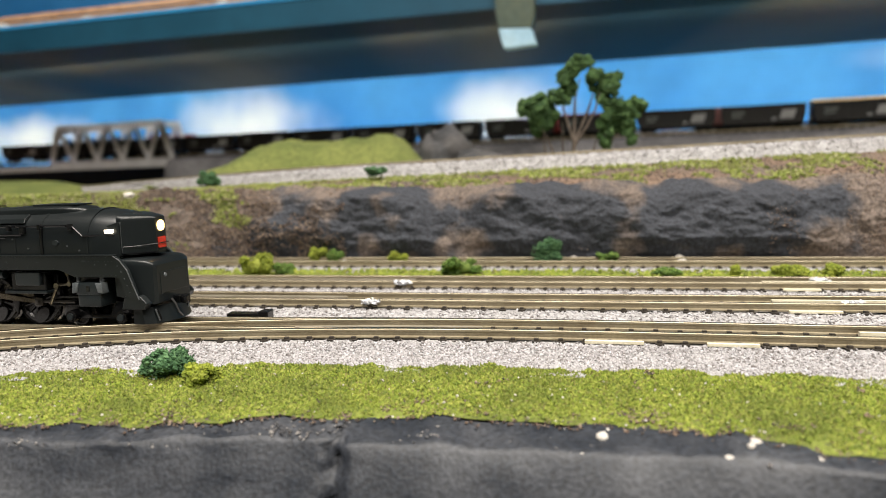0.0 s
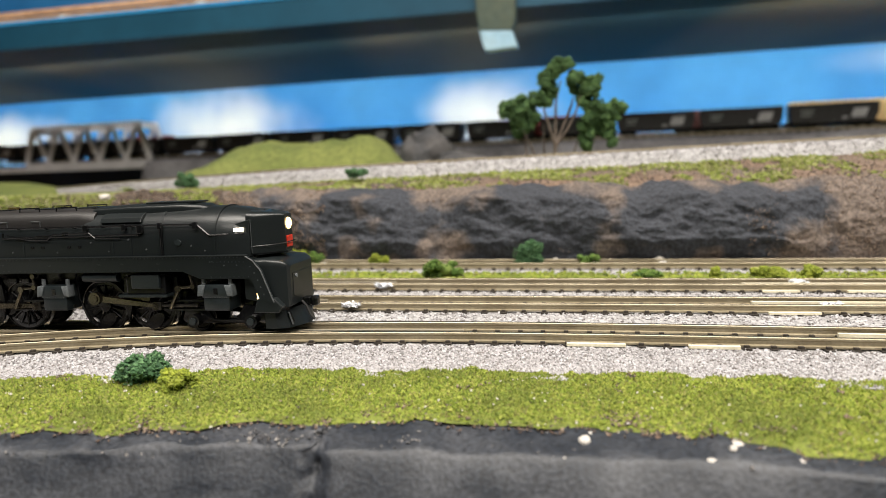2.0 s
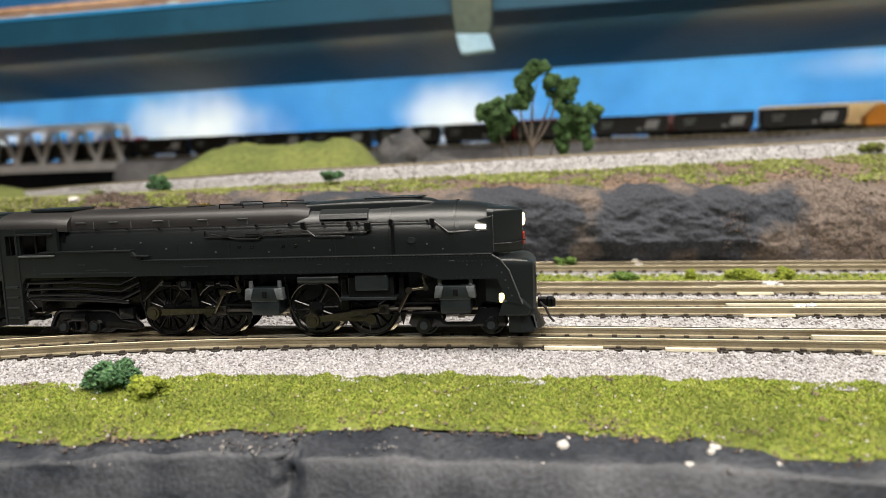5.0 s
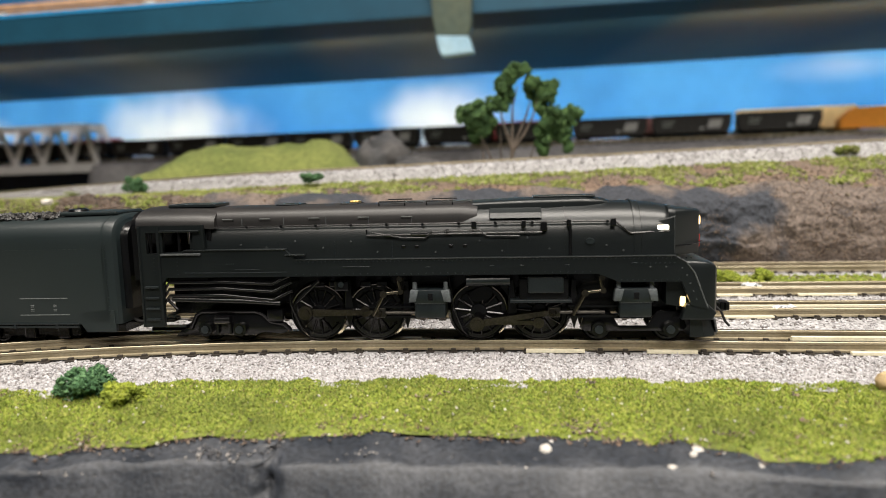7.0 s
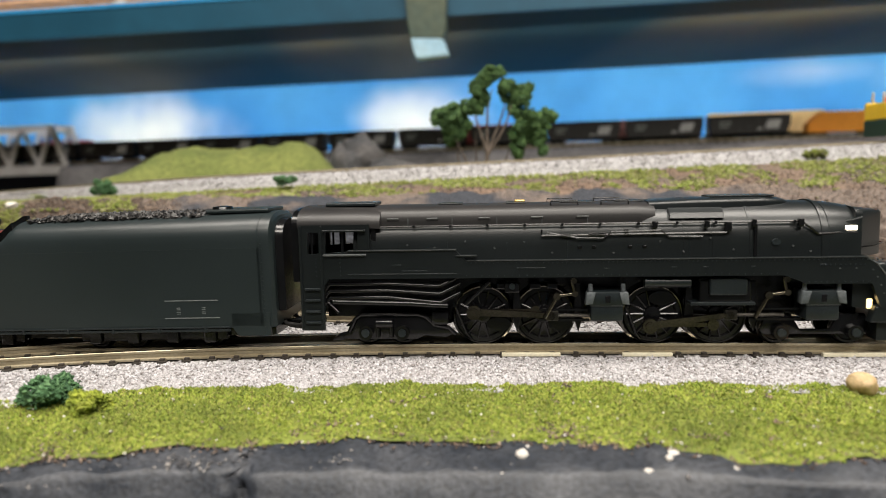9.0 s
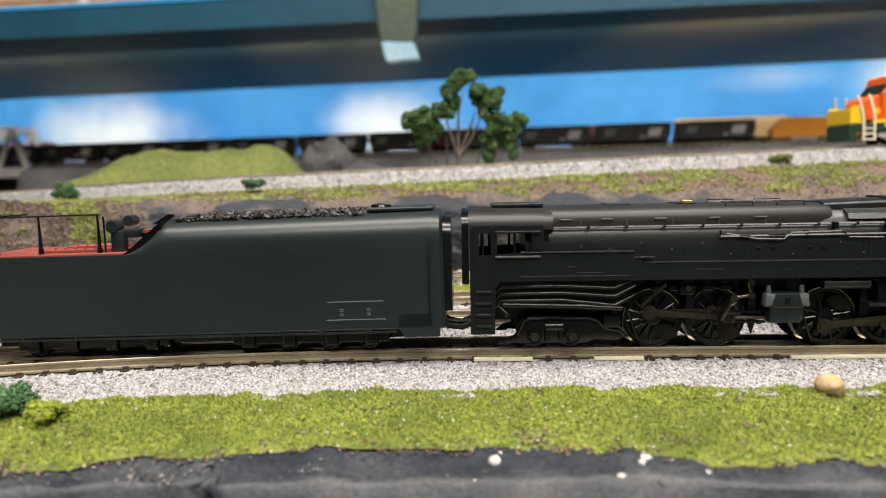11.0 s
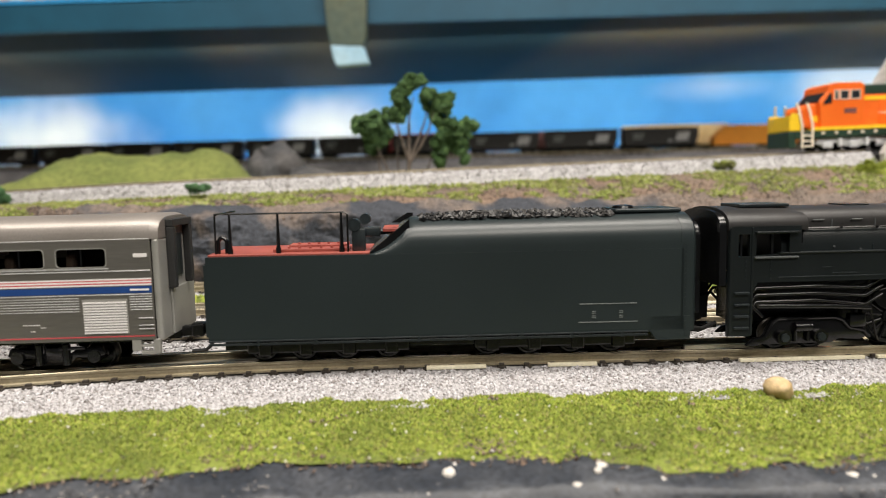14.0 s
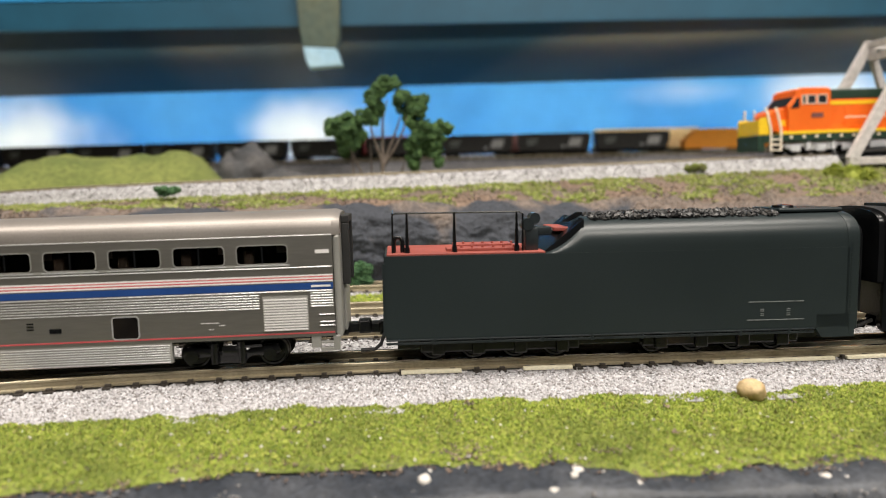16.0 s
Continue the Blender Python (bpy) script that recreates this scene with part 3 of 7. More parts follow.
# ---- the moving train: steam locomotive, tender and coach; +x forward, rail top at z 0 ----
M_BLACK = mat("satin_black_enamel", (0.0068, 0.0093, 0.0101), (0.0102, 0.0133, 0.0143), 22, 0.33, bump=0.05, fine=0.35, grain=0.12)
M_TENDER = mat("dark_green_black_enamel", (0.0130, 0.0195, 0.0210), (0.0170, 0.0245, 0.0265), 30, 0.38, bump=0.05, fine=0.3, grain=0.1)
M_FRAME = mat("gloss_black_frame", (0.0028, 0.003, 0.0035), (0.006, 0.0062, 0.007), 5, 0.22, bump=0.12, fine=0.4)
M_GREYBLK = mat("worn_dark_grey", (0.010, 0.0145, 0.0165), (0.018, 0.0235, 0.026), 6, 0.32, bump=0.1, fine=0.4)
M_STEEL = mat("dark_blackened_steel", (0.05, 0.047, 0.043), (0.085, 0.08, 0.07), 3, 0.32, 0.9, fine=0.4)
M_TYRE = mat("bright_tyre_rim", (0.09, 0.088, 0.082), (0.15, 0.145, 0.135), 3, 0.22, 1.0, fine=0.4)
M_RODS = mat("bronzed_rod_metal", (0.115, 0.103, 0.078), (0.175, 0.155, 0.120), 3, 0.24, 0.95, fine=0.4)
# pale tone for worn fittings; along the front sweep it paints a highlight
M_EDGE = mat("pale_wear_and_highlight", (0.045, 0.052, 0.055), (0.085, 0.092, 0.095), 3, 0.45, fine=0.4)
M_CHEST = mat("pale_grey_chest_end", (0.085, 0.098, 0.106), (0.13, 0.143, 0.152), 3, 0.36, fine=0.4)
# lighter brown-black: the roof's soft sheen is put into the colour
M_ROOF_SHEEN = mat("brown_sheen_black_roof", (0.0125, 0.0122, 0.0126), (0.020, 0.0185, 0.0184), 14, 0.46, bump=0.05, fine=0.4, grain=0.2)
M_BRASS = mat("brass", (0.65, 0.45, 0.14), (0.72, 0.52, 0.2), 2, 0.3, 1.0, fine=0.3)
M_RED = mat("tuscan_red_paint", (0.24, 0.05, 0.038), (0.31, 0.075, 0.055), 6, 0.5, fine=0.4, grain=0.15)
M_REDPLATE = mat("red_number_plate", (0.55, 0.03, 0.015), (0.6, 0.045, 0.02), 2, 0.4, fine=0.3)
M_COAL = palette("coal_lump", [(0.012, 0.012, 0.013), (0.03, 0.029, 0.028), (0.02, 0.019, 0.019), (0.05, 0.047, 0.045)], 0.45)
M_GREYLINE = mat("grey_lettering", (0.15, 0.165, 0.165), (0.20, 0.215, 0.215), 2, 0.5, fine=0.3)
M_HEADLIGHT = glow("lit_headlight", (1.0, 0.66, 0.26), 8)
M_NUMBER = glow("lit_number_board", (1.0, 0.88, 0.68), 4)
M_MARKER = glow("lit_marker_lamp", (1.0, 0.72, 0.30), 3)
M_SILVER = mat("brushed_stainless", (0.205, 0.195, 0.178), (0.255, 0.243, 0.223), 12, 0.34, 0.65, fine=0.3, grain=0.06, stretch=(0.1, 1, 1))
M_SILVER_HI = mat("polished_stainless_rib", (0.52, 0.52, 0.52), (0.62, 0.62, 0.62), 8, 0.28, 0.5, fine=0.3, grain=0.05)
M_ROOFSILVER = mat("dull_silver_roof", (0.235, 0.212, 0.193), (0.285, 0.26, 0.24), 20, 0.48, 0.5, fine=0.4, grain=0.06)
M_SILVER_PALE = mat("pale_silver_paint", (0.30, 0.295, 0.275), (0.36, 0.355, 0.335), 8, 0.4, 0.3, fine=0.3, grain=0.05)
M_BLUE = mat("blue_stripe", (0.012, 0.05, 0.20), (0.016, 0.06, 0.23), 8, 0.4, fine=0.3, grain=0.06)
M_STRIPE_RED = mat("red_stripe", (0.50, 0.07, 0.08), (0.55, 0.09, 0.10), 8, 0.4, fine=0.3, grain=0.06)
M_STRIPE_WHITE = mat("white_stripe", (0.75, 0.72, 0.72), (0.8, 0.77, 0.77), 8, 0.4, fine=0.3, grain=0.05)
M_RUBBER = mat("black_rubber", (0.012, 0.012, 0.012), (0.02, 0.02, 0.02), 4, 0.7, bump=0.1, fine=0.3)
M_INSIDE = mat("brown_coach_interior", (0.035, 0.026, 0.02), (0.06, 0.045, 0.035), 8, 0.8, fine=0.6)


def glass_material():
    m = bpy.data.materials.new("tinted_window")
    m.use_nodes = True
    b = m.node_tree.nodes["Principled BSDF"]
    b.inputs["Base Color"].default_value = (0.30, 0.27, 0.24, 1)
    b.inputs["Roughness"].default_value = 0.05
    b.inputs["Transmission Weight"].default_value = 1.0
    b.inputs["IOR"].default_value = 1.1
    return m


M_GLASS = glass_material()
M_DARKGLASS = mat("dark_brown_glass", (0.006, 0.005, 0.0045), (0.012, 0.010, 0.008), 4, 0.08, fine=0.5, grain=0.1)


def loft(bm, sections, n=16, power=0.75):
    """Sections (x, half width, foot z, shoulder z, top z): upright sides that round over to the top."""
    rings = []
    for x, w, zb, zs, zt in sections:
        ring = [(-w, zb)]
        for i in range(n + 1):
            a = math.pi * i / n
            c, s = math.cos(a), math.sin(a)
            ring.append((-w * math.copysign(abs(c) ** power, c), zs + (zt - zs) * max(0.0, s) ** power))
        ring.append((w, zb))
        rings.append([bm.verts.new((x, y, z)) for y, z in ring])
    for p, q in zip(rings, rings[1:]):
        for i in range(len(p)):
            j = (i + 1) % len(p)
            bm.faces.new((p[i], p[j], q[j], q[i]))
    bm.faces.new(rings[0]), bm.faces.new(rings[-1][::-1])
    bmesh.ops.recalc_face_normals(bm, faces=bm.faces)
    return bm


def both(bm_fn, *sides):
    """Run a builder for the near (-1) and far (+1) side in one mesh."""
    bm = bmesh.new()
    for s in (-1, 1):
        bm_fn(bm, s)
    return bm


def yb(s, a, b):
    return (min(s * a, s * b), max(s * a, s * b))


def rivets(bm, x0, x1, z, y, step=1.1, r=0.13):
    x = x0
    while x < x1:
        box(bm, x - r, x + r, y - 0.10, y + 0.05, z - r, z + r)
        x += step
    return bm


def disc_wheel(r, width, gauge=4.3):
    """A pair of dished disc wheels turned in one piece with their axle."""
    g, w = gauge, width
    half = [(r * 0.20, g + 0.75 * w), (r * 0.26, g + 0.7 * w), (r * 0.30, g + 0.3 * w), (r * 0.42, g + 0.12 * w), (r * 0.74, g + 0.16 * w), (r * 0.80, g + 0.38 * w), (r * 0.93, g + 0.38 * w), (r * 0.93, g - 0.2 * w), (r * 0.3, g - 0.25 * w), (r * 0.16, g - 0.4 * w)]
    bm = lathe(bmesh.new(), [(q, -o) for q, o in half] + [(q, o) for q, o in half[::-1]], (0, 0, 0), seg=32)
    return bm


def add_spokes(wheel, r, width, count, gauge=4.3):
    """Round tapered spokes on both faces of a wheel pair, sharing one mesh."""
    bm = rod(bmesh.new(), (r * 0.26, 0, 0), (r * 0.84, 0, 0), r * 0.040, r * 0.032, seg=6)
    first = part("spoke", bm, M_FRAME, wheel)
    for k, (s, i) in enumerate(itertools.product((-1, 1), range(count))):
        o = first if k == 0 else new("spoke", first.data)
        o.parent = wheel
        o.matrix_basis = mm(0, s * (gauge + 0.34 * width), 0, 0, 360 * i / count, 0)


def tyres(r, width, gauge=4.3):
    bm = bmesh.new()
    for s in (-1, 1):
        y0 = s * gauge
        prof = [(r * 0.95, y0 + s * 0.5 * width), (r * 0.985, y0 + s * 0.55 * width), (r, y0 + s * 0.45 * width), (r, y0 - s * 0.35 * width), (r * 1.09, y0 - s * 0.5 * width), (r * 1.09, y0 - s * 0.7 * width), (r * 0.88, y0 - s * 0.7 * width)]
        rings = [[bm.verts.new((q * math.cos(2 * math.pi * i / 36), o, q * math.sin(2 * math.pi * i / 36))) for i in range(36)] for q, o in prof]
        for p, q in zip(rings, rings[1:] + rings[:1]):
            for i in range(36):
                bm.faces.new((p[i], p[(i + 1) % 36], q[(i + 1) % 36], q[i]))
    bmesh.ops.recalc_face_normals(bm, faces=bm.faces)
    return bm


WHEEL_R, CRANK = 6.1, 2.1
SPINNERS = []  # (object, x in its thing, wheel radius, start turn)
RODS = []      # (object, kind, data)

loco = thing("steam_locomotive", "streamlined black model steam locomotive with lit headlight on the track", "locomotive")
tender = thing("tender", "long dark green-black coal tender with red rear deck", "tender")
coach = thing("passenger_coach", "silver two-level passenger coach with red white and blue stripes", "train car")


def wheelset(parent, x, r, name="wheelset", label="", start=0.0):
    w = part(name, disc_wheel(r, 1.5), M_FRAME, parent, label, smooth=35)
    w.location = (x * U, 0, r * U)
    part("tyre", tyres(r, 1.5), M_STEEL, w, "dull steel tyre", smooth=35)
    SPINNERS.append((w, x, r, start))
    return w


def build_loco():
    # boiler casing with its wedge nose
    part("boiler_casing", loft(bmesh.new(), [
        (-83, 9.0, 16.5, 20.5, 28.3), (-78, 8.7, 16.5, 20.5, 28.6), (-40, 8.7, 16.5, 20.5, 28.8), (6, 8.7, 16.5, 20.5, 28.7), (10, 8.6, 16.7, 20.5, 28.5)], 24, 0.92), M_BLACK, loco, smooth=40)
    part("nose_casing", loft(bmesh.new(), [
        (10.02, 8.6, 16.8, 20.5, 28.5), (13, 8.35, 17.0, 20.8, 28.2), (16.6, 7.3, 17.5, 21.6, 27.5)], 24, 0.88), M_BLACK, loco, "rounded smokebox casing", smooth=40)
    part("prow_cowl", loft(bmesh.new(), [
        (15.6, 6.7, 18.0, 24.9, 27.5), (16.9, 6.7, 18.0, 24.9, 27.3), (22.0, 2.7, 18.0, 25.5, 26.7), (22.7, 1.9, 18.1, 25.5, 26.4)], 24, 0.42), M_BLACK, loco, "wedge-shaped nose cowl with flat sides", smooth=28)
    part("cowl_seam", both(lambda bm, s: pipe(bm, [(16.75, s * 6.78, 18.2), (16.75, s * 6.78, 25.4), (16.75, s * 5.6, 26.9), (16.75, 0, 27.45)], 0.08)), M_EDGE, loco, "thin worn seam")
    part("cowl_rivets", both(lambda bm, s: [box(bm, 16.25, 16.5, *yb(s, 6.72, 6.98), 18.6 + i * 0.8, 18.8 + i * 0.8) for i in range(8)]), M_EDGE, loco)
    part("nose_ledge", both(lambda bm, s: prism(bm, [(12, s * 7.6), (17.8, s * 5.8), (22.8, s * 1.4), (22.8, 0), (12, 0)], 17.6, 18.1, "z")), M_BLACK, loco)
    # skyline casing over the boiler with its swelling at the front
    bm = loft(bmesh.new(), [(-80.5, 7.6, 24.0, 25.6, 29.0), (-26, 7.6, 24.0, 25.6, 29.1), (-22.5, 6.6, 24.0, 25.0, 28.8)], 20, 0.66)
    part("skyline_casing", bm, M_ROOF_SHEEN, loco, "flat-topped casing along the boiler with a brown sheen in its colour", smooth=30)
    part("stack_casing", loft(bmesh.new(), [(-23.5, 5.0, 26.6, 28.3, 29.2), (-14, 5.2, 26.6, 28.5, 29.6), (-1, 4.4, 26.6, 28.5, 29.7), (3.0, 3.6, 26.6, 28.2, 29.3), (5.0, 2.2, 26.6, 27.6, 28.6)], 16, 0.7), M_BLACK, loco, "raised smooth casing round the stack", smooth=35)
    part("casing_seam", both(lambda bm, s: [box(bm, x, x + 0.18, *yb(s, 7.4, 7.68), 24.4, 26.6) for x in (-72, -63, -54, -45, -36)]), M_EDGE, loco)
    part("roof_grab", both(lambda bm, s: [pipe(bm, [(x, s * 5.4, 28.6), (x, s * 5.4, 29.5), (x + 5.4, s * 5.4, 29.5), (x + 5.4, s * 5.4, 28.6)], 0.16) for x in (-43, -33)]), M_FRAME, loco, "thin black grab rail on the casing")
    part("stack_cover", boxed(-11, 1.6, -3, 3, 29.55, 29.95, bevel=0.12), M_BLACK, loco)
    for x0, x1 in ((-20.0, -9.5),):
        part("casing_step", both(lambda bm, s: prism(bm, [(s * 7.75, 25.7), (s * 7.2, 26.8), (s * 5.4, 27.8), (s * 5.4, 25.7)], x0, x1, "x", bevel=0.12)), M_BLACK, loco)
    for x, w in ((-66, 5), (-52, 4), (-41, 7), (-30, 6)):
        part("hatch", boxed(x, x + w, -3.0, 3.0, 29.0, 29.25, bevel=0.1), M_BLACK, loco)
    # side casing below the boiler
    side = [(-90.5, 14.6), (1.4, 14.6), (5.6, 12.9), (17.6, 12.9), (19.4, 8.2), (22.6, 7.4), (20.0, 14.6), (18.2, 16.9), (16.6, 17.9), (-60.0, 17.9), (-62.1, 20.1), (-84.0, 20.1), (-91.0, 19.7)]
    part("running_board_casing", both(lambda bm, s: prism(bm, side, *yb(s, 9.0, 10.0))), M_BLACK, loco, smooth=30)
    part("casing_lip", both(lambda bm, s: (box(bm, -60, 16.6, *yb(s, 8.4, 10.15), 17.92, 18.12, bevel=0.06), box(bm, -84, -62.0, *yb(s, 8.6, 10.25), 20.12, 20.4, bevel=0.08), box(bm, -62.2, -58.0, *yb(s, 9.0, 10.25), 18.9, 19.2, bevel=0.08))), M_BLACK, loco, "thin rounded edge")
    part("rivet_row", both(lambda bm, s: (rivets(bm, -60, 20, 17.6, s * 10.04, 0.9, 0.12), rivets(bm, 8, 17, 16.6, s * 10.02, 0.9))), M_GREYBLK, loco)
    part("access_plate", both(lambda bm, s: [box(bm, x, x + w, *yb(s, 9.9, 10.10), z, z + 0.22, bevel=0.05) for x, w, z in ((-75, 1.8, 17.2), (-73, 5, 16.0), (-50, 5.5, 16.4), (-33, 1, 16.2), (-14, 0.9, 16.3), (-5, 0.9, 16.3), (-20, 0.9, 16.3), (8, 1, 16.6), (-84, 22, 15.4))]), M_GREYBLK, loco)
    # front: prow, pilot, coupler
    part("prow", loft(bmesh.new(), [(15.0, 7.9, 8.0, 15.2, 16.9), (20.5, 7.9, 7.0, 15.2, 16.9), (23.4, 7.6, 6.2, 15.0, 16.6), (24.7, 7.0, 6.0, 14.6, 15.9), (25.2, 6.2, 6.2, 14.0, 15.2)], 16, 0.3), M_BLACK, loco, "boxy rounded front casing", smooth=30)
    part("prow_panel", boxed(25.1, 25.35, -5.2, 5.2, 8.2, 13.4, bevel=0.1), M_BLACK, loco)
    part("prow_badge", lathe(bmesh.new(), [(0.55, 25.3), (0.5, 25.55), (0.2, 25.65)], (0, -3.4, 12.6), "x", 12), M_CHEST, loco, "tiny pale badge")
    part("prow_skirt", both(lambda bm, s: prism(bm, [(17.6, 5.2), (23.6, 5.2), (24.4, 6.6), (22.6, 8.4), (18.6, 8.4)], *yb(s, 7.6, 9.8), bevel=0.25)), M_BLACK, loco)
    bm = bmesh.new()
    rings = []
    for z, k in ((5.3, 0.0), (3.6, 0.45), (2.0, 0.85), (1.4, 1.0)):
        ring = [(19.6, 8.4), (21.8 + 0.6 * k, 8.3), (23.6 + 1.2 * k, 6.6 + 0.5 * k), (24.6 + 1.9 * k, 3.4), (24.9 + 2.3 * k, 0.0)]
        ring = [(x, -y) for x, y in ring] + [(x, y) for x, y in ring[-2::-1]]
        rings.append([bm.verts.new((x, y, z)) for x, y in ring])
    for q, r in zip(rings, rings[1:]):
        for i in range(len(q)):
            j = (i + 1) % len(q)
            bm.faces.new((q[i], q[j], r[j], r[i]))
    bm.faces.new(rings[0][::-1]), bm.faces.new(rings[-1])
    bmesh.ops.recalc_face_normals(bm, faces=bm.faces)
    # pale bead drawn as the edge's highlight, setting the skirt off from the prow
    part("sweep_edge", both(lambda q, s: pipe(q, [(16.6, s * 10.0, 17.85), (18.2, s * 10.0, 16.9), (20.0, s * 10.0, 14.6), (22.6, s * 9.9, 7.6)], 0.16)), M_EDGE, loco, "thin pale line painting a highlight along the sweep's edge")
    pil = part("pilot", bm, M_BLACK, loco, "flared black pilot with two slots", smooth=25)
    for s in (-1, 1):
        slot = part("slot", boxed(-0.7, 0.7, -0.1, 0.5, -1.2, 1.2, bevel=0.1), M_FRAME, pil)
        slot.matrix_basis = mm(24.55, s * 6.1, 3.4, s * -16, 0, s * 54) if s < 0 else mm(24.55, 6.1, 3.4, 16, 0, 126)
        rim = part("slot_rim", prism_frame(-0.7, 0.7, -1.2, 1.2, -0.25, 0.1, 0.22), M_EDGE, pil)
        rim.matrix_basis = slot.matrix_basis
    bm = boxed(25.5, 27.4, -1.2, 1.2, 5.2, 7.1, bevel=0.15)
    box(bm, 27.4, 29.0, -1.0, 0.9, 5.1, 7.3, bevel=0.3)
    box(bm, 28.4, 29.3, -1.5, -0.4, 5.3, 7.1, bevel=0.25)
    part("coupler", bm, M_FRAME, loco, "black knuckle coupler")
    part("air_hose", pipe(bmesh.new(), [(26, -2.6, 6.6), (27.2, -2.8, 5.4), (28.0, -2.8, 3.4), (28.9, -2.6, 2.4)], 0.28), M_RUBBER, loco)
    bm = boxed(17.7, 18.8, -8.2, -6.9, 7.6, 9.6, bevel=0.3)
    part("marker_lamp", bm, M_MARKER, loco, "small lit amber marker lamp")
    part("headlight", lathe(bmesh.new(), [(0.4, 22.2), (1.3, 22.25), (1.3, 22.9), (0.9, 23.15), (0.2, 23.23)], (0, 0, 24.2), "x", 20), M_HEADLIGHT, loco, "lit round warm white headlight", smooth=50)
    part("number_plate", boxed(22.65, 23.0, -1.4, 1.4, 18.8, 21.4, bevel=0.08), M_REDPLATE, loco, "red front plate")
    part("nose_rail", pipe(bmesh.new(), [(16.8, -6.6, 19.6), (20.5, -4.9, 19.7), (23.2, -2.2, 20.0), (23.2, 2.2, 20.0), (16.8, 6.6, 19.6)], 0.13), M_FRAME, loco)
    part("number_board", both(lambda bm, s: box(bm, 13.2, 15.4, *yb(s, 6.6, 8.05), 23.05, 23.9, bevel=0.12)), M_NUMBER, loco, "lit warm white number board")
    part("number_board_hood", both(lambda bm, s: prism(bm, [(8.6, 22.6), (12.8, 24.7), (16.6, 25.6), (16.6, 22.7)], *yb(s, 5.5, 7.35), bevel=0.2)), M_BLACK, loco)
    part("builder_plate", both(lambda bm, s: bmesh.ops.scale(bm, vec=(1, 1, 0.72), space=Matrix.Translation((0, 0, -21.0)), verts=lathe(bm, [(0.9, s * 8.6), (0.85, s * 8.95)], (0, 0, 21.0), "y", 18).verts[-36:])), M_GREYBLK, loco, "small oval dark metal plate")
    # boiler bands, rails and pipes
    for x in (-17.5, -12, -5, 8.6):
        part("boiler_band", loft(bmesh.new(), [(x, 8.78, 18.2, 20.5, 28.86), (x + 0.45, 8.78, 18.2, 20.5, 28.86)], 24, 0.92), M_BLACK, loco, smooth=40)
    def rails(bm, s):
        pipe(bm, [(-80, s * 8.35, 24.9), (-40, s * 8.45, 25.0), (4.7, s * 8.45, 25.0), (7.8, s * 8.75, 22.5), (15.5, s * 7.5, 22.7)], 0.24)
        pipe(bm, [(-45.1, s * 8.9, 24.0), (-45.1, s * 9.0, 22.8), (-30, s * 9.0, 22.9), (-9.4, s * 9.0, 23.0), (-9.4, s * 8.4, 25.0)], 0.22)
        x = -78
        while x < 4:
            rod(bm, (x, s * 8.0, 24.9), (x, s * 8.75, 24.95), 0.34, seg=6)
            x += 7.4
    part("handrail", both(rails), M_FRAME, loco, "thin black side handrail")
    for s, (x, w, z, h) in itertools.product((-1, 1), ((-9.8, 1.3, 23.2, 1.9), (4.0, 1.0, 24.0, 1.5), (-4.6, 0.8, 24.1, 1.4), (-13.6, 0.9, 24.0, 1.4), (-23.6, 1.0, 24.0, 1.4), (-36, 3.5, 22.6, 0.7), (-41.5, 2.2, 22.5, 0.6), (-29, 0.8, 23.0, 0.9))):
        part("pipe_fitting", boxed(x, x + w, *yb(s, 8.2, 9.2), z, z + h, bevel=0.12), M_FRAME, loco)
    part("washout_plug", both(lambda bm, s: [box(bm, x, x + 0.8, *yb(s, 8.5, 8.95), 20.2, 20.7, bevel=0.08) for x in (-38, -35.2, -28.2, -25.4)]), M_FRAME, loco)
    part("joint_cover", both(lambda bm, s: box(bm, -4.2, -3.6, *yb(s, 8.3, 8.98), 18.2, 24.6, bevel=0.1)), M_FRAME, loco)
    part("bell", boxed(-50.2, -48.0, -1.2, 0.6, 29.0, 29.7, bevel=0.2), M_BRASS, loco, "tiny brass bell on the casing")
    part("grab_iron", both(lambda bm, s: [pipe(bm, [(x, s * 7.5, 26.3), (x, s * 7.95, 26.5), (x + 2.2, s * 7.95, 26.5), (x + 2.2, s * 7.5, 26.3)], 0.13) for x in (-76, -68, -57.5, -47, -38)]), M_EDGE, loco)
    # panel seams, small bolts and lugs over the casing
    for s in (-1, 1):
        for x in (-64, -52, -40, -16.4):
            part("panel_seam", boxed(x, x + 0.16, *yb(s, 8.55, 8.82), 18.2, 21.6), M_GREYBLK, loco)
    part("casing_bolt", both(lambda bm, s: [rod(bm, (x, s * 8.5, z), (x, s * 8.9, z), 0.2, seg=6) for x, z in ((-72, 21.2), (-66.5, 20.6), (-60.3, 21.8), (-54.4, 20.4), (-48.5, 21.6), (-43, 19.4), (-31, 19.2), (-22, 21.4), (-17.5, 19.3), (-12.4, 21.9), (-8, 19.6), (3.2, 20.2), (6.5, 19.1))]), M_EDGE, loco, "tiny pale worn bolt heads")
    part("feed_pipe", both(lambda bm, s: pipe(bm, [(-44, s * 8.9, 23.4), (-38, s * 9.15, 22.3), (-33, s * 9.2, 22.2), (-31.5, s * 9.15, 23.4), (-22, s * 9.1, 23.6), (-20.5, s * 9.1, 22.4), (-14, s * 9.1, 22.3)], 0.16)), M_FRAME, loco)
    part("rivet_column", both(lambda bm, s: [box(bm, x - 0.12, x + 0.12, *yb(s, 9.9, 10.08), 15.2 + i * 0.85, 15.44 + i * 0.85) for x in (-90.6, -85.6) for i in range(5)]), M_GREYBLK, loco)
